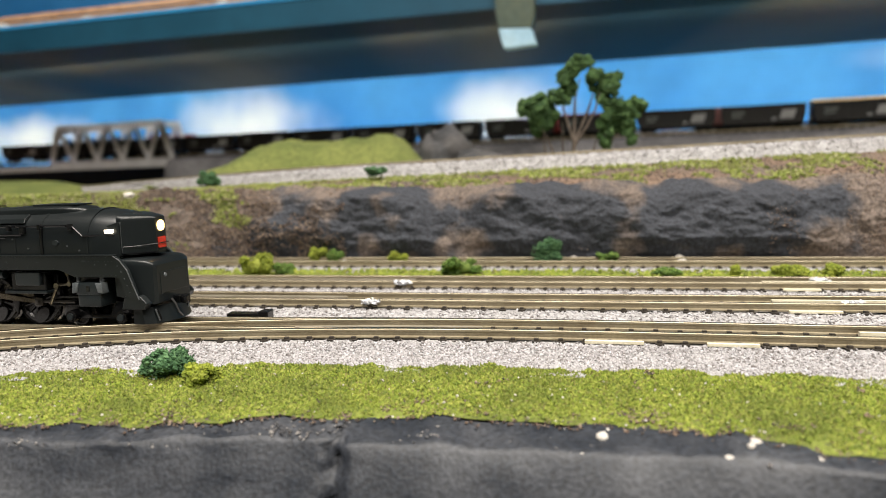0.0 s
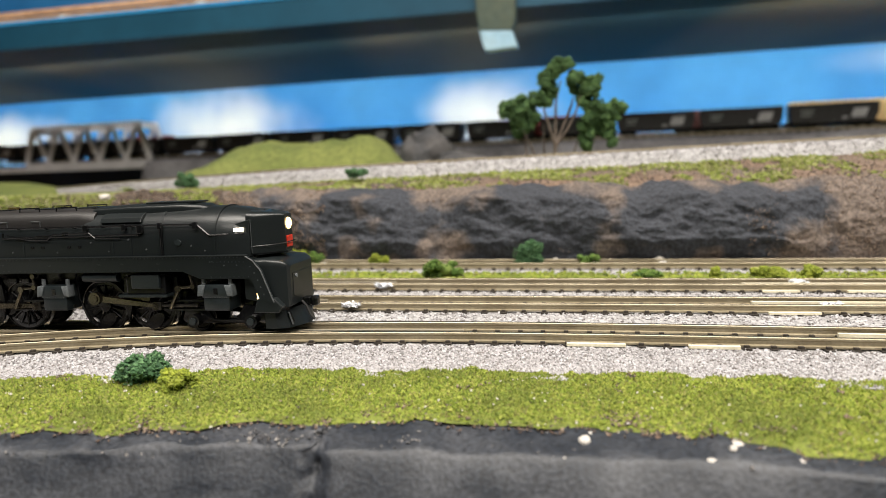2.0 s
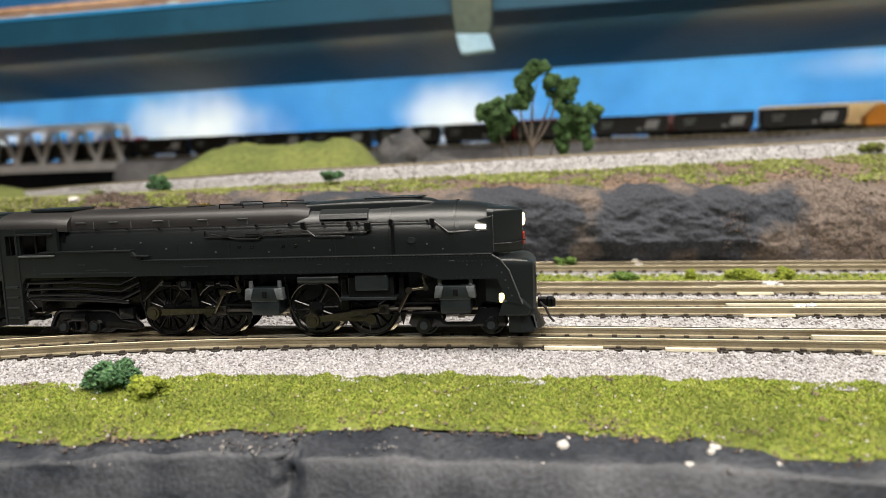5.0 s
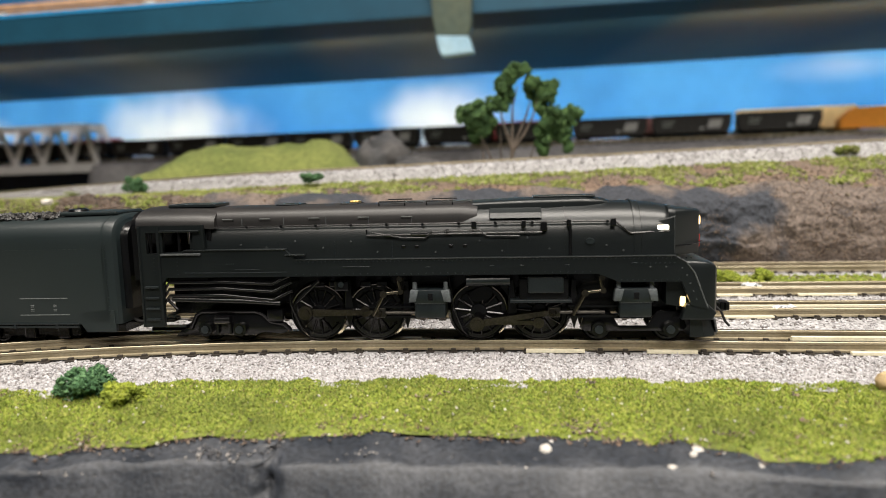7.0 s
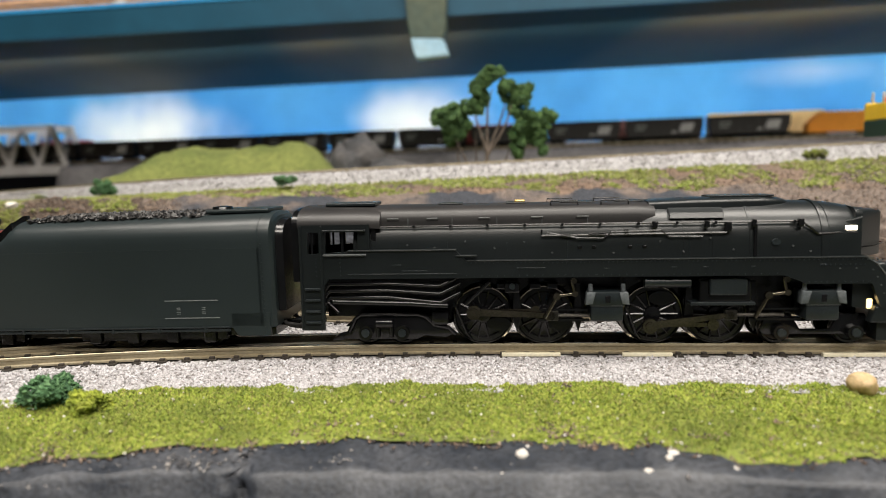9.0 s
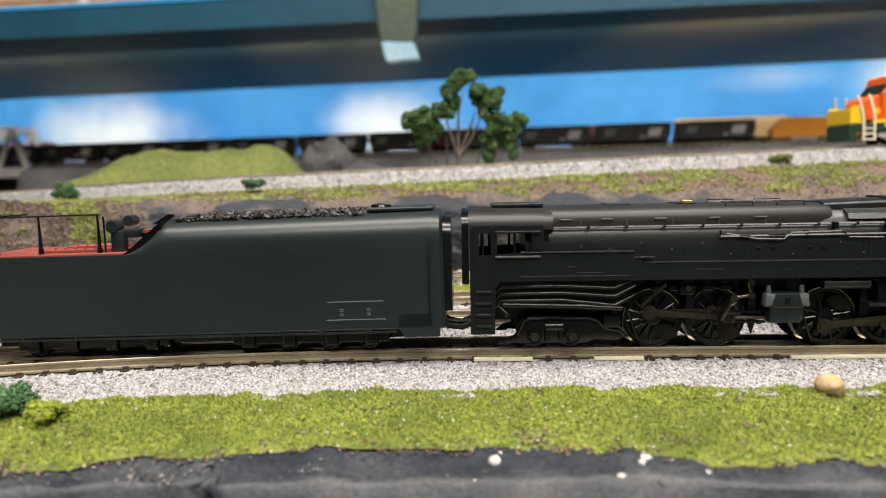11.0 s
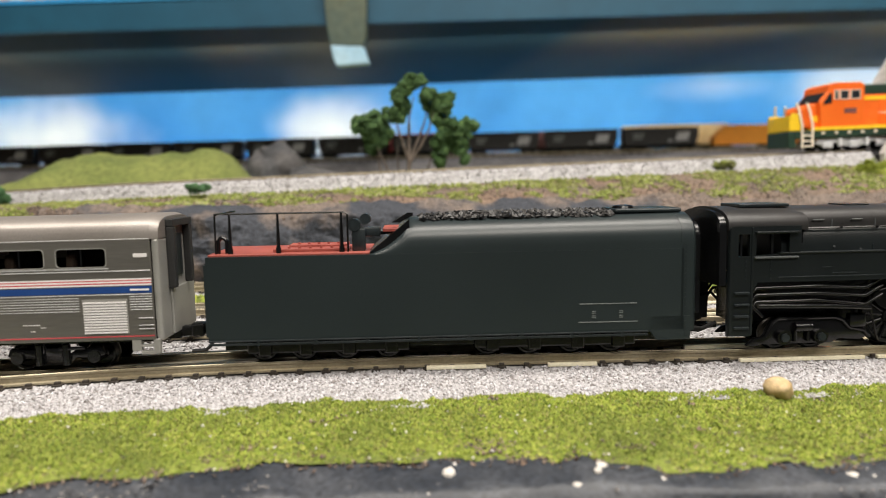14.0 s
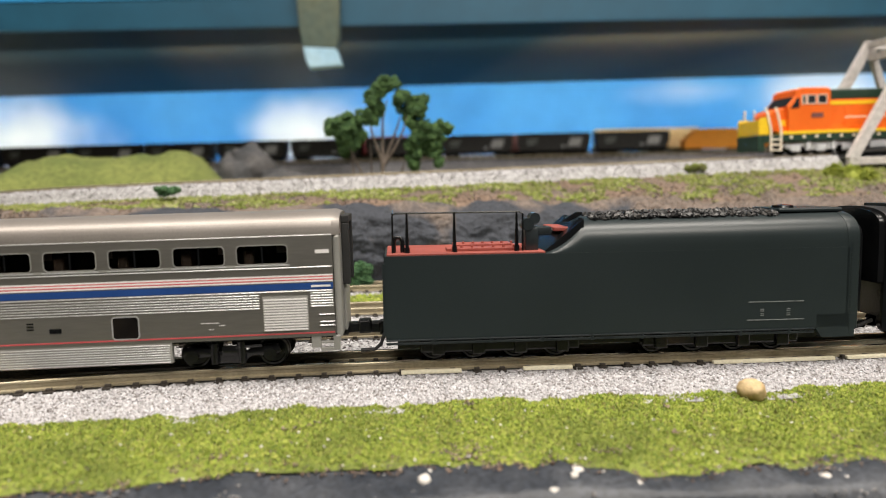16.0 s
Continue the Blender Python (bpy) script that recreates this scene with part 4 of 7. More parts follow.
    part("skirt_rivets", both(lambda bm, s: (rivets(bm, -60, 1, 15.0, s * 10.02, 1.5, 0.11), rivets(bm, 6, 17, 13.3, s * 10.02, 1.1, 0.11))), M_GREYBLK, loco)
    part("sweep_bolt", both(lambda bm, s: [rod(bm, (x, s * 9.9, z), (x, s * 10.12, z), 0.16, seg=6) for x, z in ((17.6, 15.6), (18.5, 14.2), (19.2, 12.6), (19.8, 11.0), (20.4, 9.4), (14.5, 15.9), (11.5, 15.9))]), M_EDGE, loco)
    # cab
    def cab_side(bm, s):
        y = yb(s, 9.0, 9.95)
        prism(bm, [(-97, 4.0), (-92.3, 4.0), (-92.0, 13.2), (-91.0, 14.7), (-84, 14.7), (-84, 19.7), (-97, 19.7)], *y)
        for x0, x1 in ((-97, -95.2), (-92.9, -91.6), (-84.9, -82.5)):
            box(bm, x0, x1, *y, 19.7, 24.1)
        box(bm, -97, -82.5, *y, 24.1, 25.6)
    part("cab_side", both(cab_side), M_BLACK, loco, smooth=30)
    part("cab_roof", loft(bmesh.new(), [(-97.2, 9.95, 25.0, 25.6, 29.2), (-84, 9.8, 25.0, 25.6, 29.0), (-80.5, 8.9, 24.6, 25.4, 28.7)], 20, 0.8), M_ROOF_SHEEN, loco, smooth=40)
    part("roof_hatch", boxed(-92.5, -82, -4.5, 3.5, 29.05, 29.7, bevel=0.15), M_GREYBLK, loco)
    part("window_hood", both(lambda bm, s: box(bm, -92, -83.2, *yb(s, 9.8, 10.7), 24.2, 24.6, bevel=0.1)), M_BLACK, loco)
    part("window_sill", both(lambda bm, s: box(bm, -92, -83.2, *yb(s, 9.8, 10.5), 19.3, 19.7, bevel=0.1)), M_EDGE, loco)
    part("cab_pillar", both(lambda bm, s: (box(bm, -88.4, -87.9, *yb(s, 9.1, 9.5), 19.7, 24.1), box(bm, -94.6, -94.2, *yb(s, 9.1, 9.5), 19.7, 24.1))), M_FRAME, loco)
    part("cab_front", boxed(-82.4, -81.4, -8.6, 8.6, 15, 25), M_FRAME, loco)
    part("cab_backhead", boxed(-84.5, -82.5, -5, 5, 14, 22, bevel=0.6), M_FRAME, loco)
    part("cab_floor", boxed(-97, -82.5, -8.9, 8.9, 13.5, 14.4), M_FRAME, loco)
    part("door_post", both(lambda bm, s: [box(bm, x, x + 0.45, *yb(s, 9.9, 10.15), 4.2, 25.4, bevel=0.06) for x in (-96.9, -92.6)]), M_BLACK, loco)
    for s in (-1, 1):
        for z in (5.5, 7.8, 10.1, 12.4):
            part("cab_step", boxed(-95.9, -92.9, *yb(s, 9.9, 10.5), z, z + 0.4, bevel=0.06), M_GREYBLK, loco)
    part("end_gasket", loft(bmesh.new(), [(-98.6, 9.2, 14.0, 24.8, 28.8), (-97.25, 9.3, 14.0, 24.8, 28.8)], 18, 0.7), M_FRAME, loco, "black rear weather hood", smooth=40)
    # frames and running gear
    part("main_frame", boxed(-90, 18, -3.3, 3.3, 5.6, 14.5), M_FRAME, loco)
    part("ash_pan", prism(bmesh.new(), [(-86, 14.4), (-62, 14.4), (-66, 9.0), (-82, 9.0)], -6.5, 6.5), M_FRAME, loco)
    for s in (-1, 1):
        paths = [[(-89.4, s * 8.9, za - 1.6), (-88.0, s * 9.3, za), (-76, s * 9.5, za + 0.1), (-65.5, s * 9.3, zb_ - 0.7), (-61.5, s * 8.6, zb_ + 1.2)] for za, zb_ in ((13.4, 13.6), (12.0, 12.0), (10.6, 10.2))]
        paths += [[(-87.5, s * 9.2, 9.8), (-72, s * 9.4, 9.4), (-64, s * 9.0, 8.8)], [(-60.5, s * 9.2, 9.0), (-55.5, s * 9.2, 13.6)], [(-91.0, s * 8.6, 9.2), (-88.5, s * 9.0, 9.6), (-86.5, s * 9.2, 7.6)]]
        for k, q in enumerate(paths):
            part("injector_pipe", pipe(bmesh.new(), q, 0.34 if k != 3 else 0.5, 8), M_FRAME, loco, "bent black pipe under the cab", smooth=50)
    part("reservoir", both(lambda bm, s: rod(bm, (-24.9, s * 8.3, 13.2), (-16.0, s * 8.3, 13.2), 1.05, seg=14)), M_GREYBLK, loco, "dark grey air tank", smooth=40)
    for s in (-1, 1):
        part("pump_box", boxed(-14.2, -4.2, *yb(s, 4.5, 8.4), 9.2, 13.6, bevel=0.3), M_FRAME, loco)
        part("pump_cover", boxed(-12.4, -5.2, *yb(s, 8.3, 9.2), 10.6, 14.0, bevel=0.3), M_GREYBLK, loco)
        part("pump_shelf", boxed(-16.0, -3.6, *yb(s, 4.5, 9.0), 8.6, 9.2, bevel=0.1), M_GREYBLK, loco)
        for x in (-57.6, -54.2, -47.5, -44, -24, -11):
            part("spring_hanger", boxed(x, x + 2.4, *yb(s, 5.4, 6.4), 11.6, 13.0, bevel=0.3), M_FRAME, loco)
    for x0 in (-35.9, 5.2):
        cyl = part("cylinder_block", both(lambda bm, s: (box(bm, x0 + 0.4, x0 + 6.8, *yb(s, 4.0, 9.7), 5.6, 9.0, bevel=0.5), box(bm, x0 + 0.2, x0 + 7.0, *yb(s, 4.0, 9.9), 8.6, 11.6, bevel=0.35))), M_GREYBLK, loco, "dark grey cylinder block", smooth=30)
        part("valve_cover", both(lambda bm, s: (prism(bm, [(x0 - 0.7, 9.0), (x0 + 0.7, 9.2), (x0 + 1.3, 11.5), (x0 - 0.4, 11.5)], *yb(s, 8.0, 10.15), bevel=0.12), prism(bm, [(x0 + 6.5, 9.2), (x0 + 7.9, 9.0), (x0 + 7.6, 11.5), (x0 + 5.9, 11.5)], *yb(s, 8.0, 10.15), bevel=0.12))), M_CHEST, cyl, "pale grey valve chest ends", smooth=30)
        part("chest_bolt", both(lambda bm, s: [rod(bm, (x0 + a, s * 8.8, 11.5), (x0 + a, s * 8.8, 13.0), 0.5, 0.42, seg=8) for a in (0.4, 6.8)]), M_CHEST, cyl, smooth=40)
        part("cylinder_rivets", both(lambda bm, s: rivets(bm, x0 + 0.8, x0 + 6.6, 8.75, s * 9.86, 0.55, 0.1)), M_EDGE, cyl)
        part("cylinder_badge", both(lambda bm, s: box(bm, x0 + 3.2, x0 + 4.2, *yb(s, 9.85, 10.0), 9.4, 10.8, bevel=0.05)), M_FRAME, cyl)
        part("crosshead_guide", both(lambda bm, s: (box(bm, x0 - 9.6, x0 + 0.4, *yb(s, 6.9, 7.7), 7.4, 7.8), box(bm, x0 - 9.6, x0 + 0.4, *yb(s, 6.9, 7.7), 5.3, 5.7))), M_FRAME, loco)
        for s in (-1, 1):
            for pa, pb, rr in (((-8.6, 8.4, 6.0), (-6.2, 8.4, 10.4), 0.42), ((-6.2, 8.4, 10.6), (-2.6, 8.2, 11.0), 0.36), ((-2.6, 8.2, 10.8), (-3.2, 8.2, 13.8), 0.36), ((-6.2, 8.0, 10.5), (-6.2, 8.9, 10.5), 0.75), ((-2.8, 7.8, 13.6), (-2.8, 8.7, 13.6), 0.6), ((-2.6, 7.9, 11.0), (-2.6, 8.8, 11.0), 0.6)):
                part("valve_link", rod(bmesh.new(), (x0 + pa[0], s * pa[1], pa[2]), (x0 + pb[0], s * pb[1], pb[2]), rr, seg=10), M_RODS, loco, "bronze coloured valve gear link", smooth=50)
    for s in (-1, 1):
        for x in (-50.6, -38.2, -16.2, -3.6):
            part("brake_hanger", prism(bmesh.new(), [(x, 13.0), (x + 1.0, 13.0), (x + 1.6, 6.0), (x + 0.6, 2.6), (x - 0.4, 6.0)], *yb(s, 5.6, 6.4), bevel=0.15), M_FRAME, loco)
        for x in (-63.0, -28.6):
            part("sand_pipe", pipe(bmesh.new(), [(x, s * 6.6, 14.0), (x + 0.6, s * 6.8, 8.0), (x + 2.6, s * 6.0, 2.4), (x + 3.6, s * 5.2, 1.0)], 0.26), M_FRAME, loco)
        part("lubricator", boxed(-52.5, -49.5, *yb(s, 6.6, 8.4), 11.2, 13.4, bevel=0.3), M_FRAME, loco)
        part("lubricator_cap", rod(bmesh.new(), (-51, s * 8.2, 12.6), (-51, s * 8.9, 12.6), 0.6, seg=10), M_GREYBLK, loco)
    # drivers, rods
    for (xa, xb_), phi, x_cyl in (((-57.0, -44.4), 150.0, -35.9), ((-22.6, -10.0), 243.0, 5.2)):
        for x in (xa, xb_):
            w = part("driving_wheelset", disc_wheel(WHEEL_R, 1.6), M_FRAME, loco, smooth=35)
            add_spokes(w, WHEEL_R, 1.6, 14)
            w.location = (x * U, 0, WHEEL_R * U)
            part("tyre", tyres(WHEEL_R, 1.6), M_TYRE, w, "shiny steel tyre", smooth=35)
            bm = bmesh.new()
            a = radians(phi)
            for s in (-1, 1):
                c = Vector((CRANK * math.cos(a), 0, CRANK * math.sin(a)))
                rod(bm, c + Vector((0, s * 4.6, 0)), c + Vector((0, s * 7.0, 0)), 0.75, seg=12)
                d = -c.normalized() * WHEEL_R * 0.62
                prism(bm, [(d.x + WHEEL_R * 0.42 * math.cos(q), d.z + WHEEL_R * 0.24 * math.sin(q)) for q in np.linspace(0, 2 * math.pi, 14, endpoint=False)], *yb(s, 5.0, 5.5))
            part("crank_pin", bm, M_FRAME, w, smooth=40)
            SPINNERS.append((w, x, WHEEL_R, 0.0))
        L = xb_ - xa
        def side_rod(bm, s):
            prism(bm, [(-0.2, -0.42), (L + 0.2, -0.42), (L + 0.2, 0.42), (-0.2, 0.42)], *yb(s, 6.3, 6.8))
            for x in (0, L):
                rod(bm, (x, s * 6.2, 0), (x, s * 7.1, 0), 1.15, seg=16)
        o = part("side_rod", both(side_rod), M_RODS, loco, "bronze coloured side rod", smooth=40)
        RODS.append((o, "side", xa, phi, 0))
        ML = 15.6
        def main_rod(bm, s):
            prism(bm, [(0, -0.75), (ML, -0.45), (ML, 0.45), (0, 0.75)], *yb(s, 7.15, 7.75))
            rod(bm, (0, s * 7.1, 0), (0, s * 8.3, 0), 1.5, seg=18)
            rod(bm, (0, s * 8.2, 0), (0, s * 8.6, 0), 0.95, seg=14)
            rod(bm, (ML, s * 7.1, 0), (ML, s * 8.0, 0), 0.9, seg=14)
        o = part("main_rod", both(main_rod), M_RODS, loco, "bronze coloured main rod", smooth=40)
        RODS.append((o, "main", xa, phi, ML))
        def cross(bm, s):
            box(bm, -0.9, 1.5, *yb(s, 6.7, 8.0), -1.0, 1.0, bevel=0.2)
            rod(bm, (1.2, s * 7.4, 0), (10.5, s * 7.4, 0), 0.38, seg=8)
        o = part("crosshead", both(cross), M_STEEL, loco, smooth=40)
        RODS.append((o, "cross", xa, phi, ML))
    # trucks
    for xs, r, nm in (((-81.2, -73.6), 3.0, "trailing_truck"), ((1.8, 15.9), 2.9, "pilot_truck")):
        x0, x1 = xs[0] - 4.4, xs[-1] + 4.4
        def frame_side(bm, s):
            y = yb(s, 6.0, 7.0)
            if nm == "trailing_truck":
                arch = [(-87.0, 1.7), (-84.8, 3.4), (-83.4, 6.2), (-82.2, 7.0), (-70.2, 7.0), (-68.6, 6.4), (-67.0, 4.8), (-64.0, 4.2), (-62.6, 2.8), (-64.6, 1.8), (-69.0, 2.2), (-70.6, 1.4), (-84.0, 1.4)]
                prism(bm, arch, *y, bevel=0.2)
                pipe(bm, [(q, s * 7.15, z - 0.3) for q, z in arch[1:9]], 0.42, 8)
                rod(bm, (-79.0, s * 7.6, 5.0), (-75.6, s * 7.6, 5.0), 1.0, seg=12)
                for q in (-80.9, -78.7, -75.9, -73.7):
                    rod(bm, (q, s * 7.4, 2.0), (q, s * 7.4, 4.2), 0.45, seg=8)
                box(bm, -67.5, -64.0, *yb(s, 6.4, 8.0), 4.6, 7.4, bevel=0.4)
                prism(bm, [(-88.6, 1.2), (-86.0, 1.2), (-85.2, 3.0), (-87.0, 2.6)], *y, bevel=0.15)
            else:
                prism(bm, [(xs[0] - 3.6, 3.0), (xs[0] - 2.4, 6.3), (xs[0] + 2.4, 6.3), (xs[0] + 4.2, 3.2), (xs[1] - 4.2, 3.2), (xs[1] - 2.4, 6.3), (xs[1] + 2.4, 6.3), (xs[1] + 3.6, 3.0), (xs[1] + 2.8, 2.2), (xs[1] - 5.0, 2.2), (xs[0] + 5.0, 2.2), (xs[0] - 2.8, 2.2)], *yb(s, 5.6, 6.4), bevel=0.12)
            for x in xs:
                rod(bm, (x, s * 6.4, r), (x, s * 8.2, r), 1.5, seg=12)
        fr = part(nm, both(frame_side), M_FRAME, loco, "black truck frame with round axle boxes", smooth=35)
        part("axle_cap", both(lambda bm, s: [rod(bm, (x, s * 8.1, r), (x, s * 8.6, r), 0.85, seg=10) for x in xs]), M_GREYBLK, fr, smooth=40)
        for x in xs:
            wheelset(loco, x, r, "truck_wheelset")


def build_tender():
    M = M_TENDER
    zt, zs = 28.1, 22.4
    # rear tank box and the rounded bunker
    part("tank_side", boxed(-197.2, -166.02, -9.5, 9.5, 5.0, 21.5), M, tender)
    sec = [(-166.0, 9.5, 5.0, 21.0, 21.6)]
    for k in range(1, 8):
        a = k / 7
        sec.append((-166.0 + 7.4 * a, 9.5, 5.0, 21.0 + 1.4 * a, 21.6 + (zt - 21.6) * (0.35 * a + 0.65 * a * a) ))
    sec += [(-157, 9.5, 5.0, zs, zt), (-104.0, 9.5, 5.0, zs + 0.2, zt + 0.5), (-102.4, 9.3, 5.0, zs + 0.1, zt + 0.3), (-101.8, 8.6, 5.0, zs, zt - 0.4)]
    part("bunker", loft(bmesh.new(), sec, 22, 0.72), M, tender, "smooth rounded dark bunker", smooth=40)
    part("side_sheet", both(lambda bm, s: box(bm, -197.2, -104.3, *yb(s, 9.3, 9.56), 5.35, 21.45)), M, tender, "smooth plain side plating")
    part("front_skirt", both(lambda bm, s: prism(bm, [(-111, 5.05), (-109.8, 3.3), (-103.0, 3.3), (-103.0, 8), (-111, 8)], *yb(s, 8.6, 9.56))), M, tender)
    part("front_hood", loft(bmesh.new(), [(-101.9, 7.2, 8.0, 22.0, 27.0), (-100.2, 7.0, 8.0, 22.0, 26.8)], 20, 0.72), M_FRAME, tender, "black weather hood", smooth=40)
    part("edge_trim", loft(bmesh.new(), [(-105.0, 9.56, 6.0, zs + 0.2, zt + 0.56), (-104.5, 9.56, 6.0, zs + 0.2, zt + 0.56)], 22, 0.72), M, tender, smooth=40)
    part("riveted_strip", both(lambda bm, s: [box(bm, -104.2, -103.95, *yb(s, 9.45, 9.64), 4 + i * 0.95, 4.2 + i * 0.95) for i in range(20)]), M_GREYBLK, tender)
    part("sill", both(lambda bm, s: (box(bm, -197.2, -111.5, *yb(s, 9.4, 9.8), 4.3, 4.75, bevel=0.08), box(bm, -197.2, -111.5, *yb(s, 9.4, 9.85), 5.0, 5.3, bevel=0.08), [box(bm, x, x + 0.5, *yb(s, 9.4, 9.9), 4.2, 5.3) for x in (-188, -177, -167, -157, -147, -137, -127, -117)])), M_GREYBLK, tender, "thin grey sill rail")
    # lettering, too small to read
    bm = bmesh.new()
    for s in (-1, 1):
        for x0, x1, z in ((-125.2, -113.8, 10.75), (-125.4, -113.6, 7.1)):
            box(bm, x0, x1, *yb(s, 9.45, 9.64), z, z + 0.16)
        for x in (-122.7, -117.3):
            for z in (8.0, 8.35, 8.9, 9.25):
                box(bm, x, x + 0.75, *yb(s, 9.45, 9.64), z, z + 0.13)
    part("lettering_bar", bm, M_GREYLINE, tender, "thin grey lining and tiny markings")
    # red deck
    part("rear_deck", boxed(-196.8, -166.0, -9.1, 9.1, 21.45, 21.9, bevel=0.1), M_RED, tender, "tuscan red rear deck")
    part("deck_plank", boxed(-185, -170, -6.0, -2.0, 21.9, 22.5, bevel=0.12), M_RED, tender)
    part("deck_plank", boxed(-183, -171, 0.5, 5.5, 21.9, 22.7, bevel=0.12), M_RED, tender)
    bm = bmesh.new()
    for i in range(6):
        rod(bm, (-182 + i * 2.1, -5.2, 22.4), (-182 + i * 2.1, -5.2, 22.9), 0.28, seg=6)
        rod(bm, (-181 + i * 2.0, 1.5, 22.6), (-181 + i * 2.0, 1.5, 23.1), 0.28, seg=6)
    part("deck_bolt", bm, M_RED, tender)
    part("bunker_hatch", boxed(-163.5, -158.5, -5.0, 5.0, 25.4, 26.2, bevel=0.15), M_RED, tender, "tuscan red hatch")
    bm = bmesh.new()
    y = -7.6
    pipe(bm, [(-195.6, y, 21.8), (-195.6, y, 29.2), (-195.0, y, 29.6), (-171.0, y, 29.6), (-170.2, y, 29.2), (-170.2, y, 21.8)], 0.2)
    pipe(bm, [(-195.6, y, 29.5), (-195.6, 7.6, 29.5)], 0.2)
    part("railing", bm, M_FRAME, tender, "thin black wire railing")
    bm = bmesh.new()
    for x in (-192.8, -183.6, -171.4):
        rod(bm, (x, y, 21.8), (x, y, 29.7), 0.42, 0.2, seg=8)
        rod(bm, (x, y, 21.8), (x, y, 23.0), 0.55, 0.5, seg=8)
    part("railing_post", bm, M_FRAME, tender, smooth=40)
    part("vent_pipe", pipe(bmesh.new(), [(-195.4, -6.5, 21.8), (-195.4, -6.5, 24.2), (-194.9, -6.5, 24.9), (-194.2, -6.5, 24.9), (-193.7, -6.5, 24.2), (-193.7, -6.5, 21.8)], 0.45, 8), M_FRAME, tender, smooth=60)
    bm = boxed(-169.5, -166.9, -6.8, -4.4, 21.8, 26.2, bevel=0.25)
    rod(bm, (-169.0, -7.0, 27.0), (-169.0, -4.0, 27.0), 1.25, seg=14)
    rod(bm, (-167.0, -4.0, 28.0), (-167.0, -1.0, 28.0), 1.1, seg=14)
    box(bm, -167.5, -164.0, -5.6, -2.6, 24.6, 26.4, bevel=0.25)
    part("water_pump", bm, M_GREYBLK, tender, "small dark pump at the bunker foot", smooth=40)
    part("bunker_wall", prism(bmesh.new(), [(-166, 21.8), (-158.2, 28.0), (-158.2, 21.8)], -8.2, 8.2), M_FRAME, tender)
    part("pump_pipe", pipe(bmesh.new(), [(-166.5, -3.4, 25.2), (-160, -3.4, 25.6)], 0.55, 8), M_GREYBLK, tender, smooth=60)
    part("cover_arch", prism(bmesh.new(), [(-161.8, 27.2), (-158.6, 29.1), (-157.5, 29.1), (-157.5, 28.5), (-160.2, 27.2)], -4.0, -3.2), M_FRAME, tender)
    part("top_hatch", boxed(-117, -103.5, -5.2, 5.2, 28.35, 29.2, bevel=0.3), M, tender)
    part("hatch_lid", lathe(bmesh.new(), [(2.2, 0), (2.0, 0.5), (0.6, 0.7)], (-114.5, -2.0, 29.2), "z", 18), M_FRAME, tender, smooth=40)
    rng = np.random.default_rng(5)
    n = 1500
    x = rng.uniform(-156, -117.5, n)
    yy = rng.uniform(-6.2, 6.2, n)
    z = 27.8 + 0.8 * (1 - (yy / 7.2) ** 2) * np.clip((x + 157) / 8, 0.25, 1) + rng.uniform(-0.2, 0.25, n)
    grains("coal_load", np.stack([x, yy, z], 1), rng.uniform(0.35, 0.75, n), M_COAL, 6, "heap of shiny black coal lumps", "", 0.8, tender)
    # underframe
    part("underframe", boxed(-195, -103, -6.0, 6.0, 2.6, 5.1), M_FRAME, tender)
    for xs in ((-187.0, -179.0, -170.6, -162.2), (-142.1, -133.7, -125.0, -116.8)):
        part("truck_frame", both(lambda bm, s: (box(bm, xs[0] - 3.6, xs[-1] + 3.6, *yb(s, 5.8, 7.2), 1.9, 4.6, bevel=0.4), [box(bm, x - 1.3, x + 1.3, *yb(s, 7.0, 7.9), 1.5, 4.2, bevel=0.3) for x in xs])), M_FRAME, tender)
        for x in xs:
            wheelset(tender, x, 2.85, "truck_wheelset")
    bm = boxed(-198.6, -196.8, -1.4, 1.4, 4.6, 7.4, bevel=0.2)
    box(bm, -200.6, -198.4, -1.0, 1.0, 5.0, 7.2, bevel=0.3)
    part("coupler", bm, M_FRAME, tender, "black knuckle coupler")
    part("air_hose", pipe(bmesh.new(), [(-197.6, -3.6, 5.4), (-198.4, -3.8, 3.2), (-199.6, -3.6, 2.2), (-202.4, -3.2, 2.0)], 0.4), M_RUBBER, tender)
    for y, z in ((-4.2, 4.6), (-2.6, 3.8), (3.4, 4.2)):
        part("feed_hose", pipe(bmesh.new(), [(-103, y, z + 1.4), (-101, y, z), (-98.5, y, z - 0.4), (-95.5, y, z + 0.8)], 0.4, 8), M_RUBBER, tender, smooth=60)
    part("drawbar", boxed(-103, -94, -1.4, 1.4, 3.6, 4.6, bevel=0.2), M_FRAME, tender)
    part("rear_ladder", both(lambda bm, s: (box(bm, -197.7, -197.2, *yb(s, 7.2, 7.5), 6, 20), box(bm, -197.7, -197.2, *yb(s, 9.0, 9.3), 6, 20))), M, tender)


X0C, X1C = -370.0, -205.4  # ends of the coach body


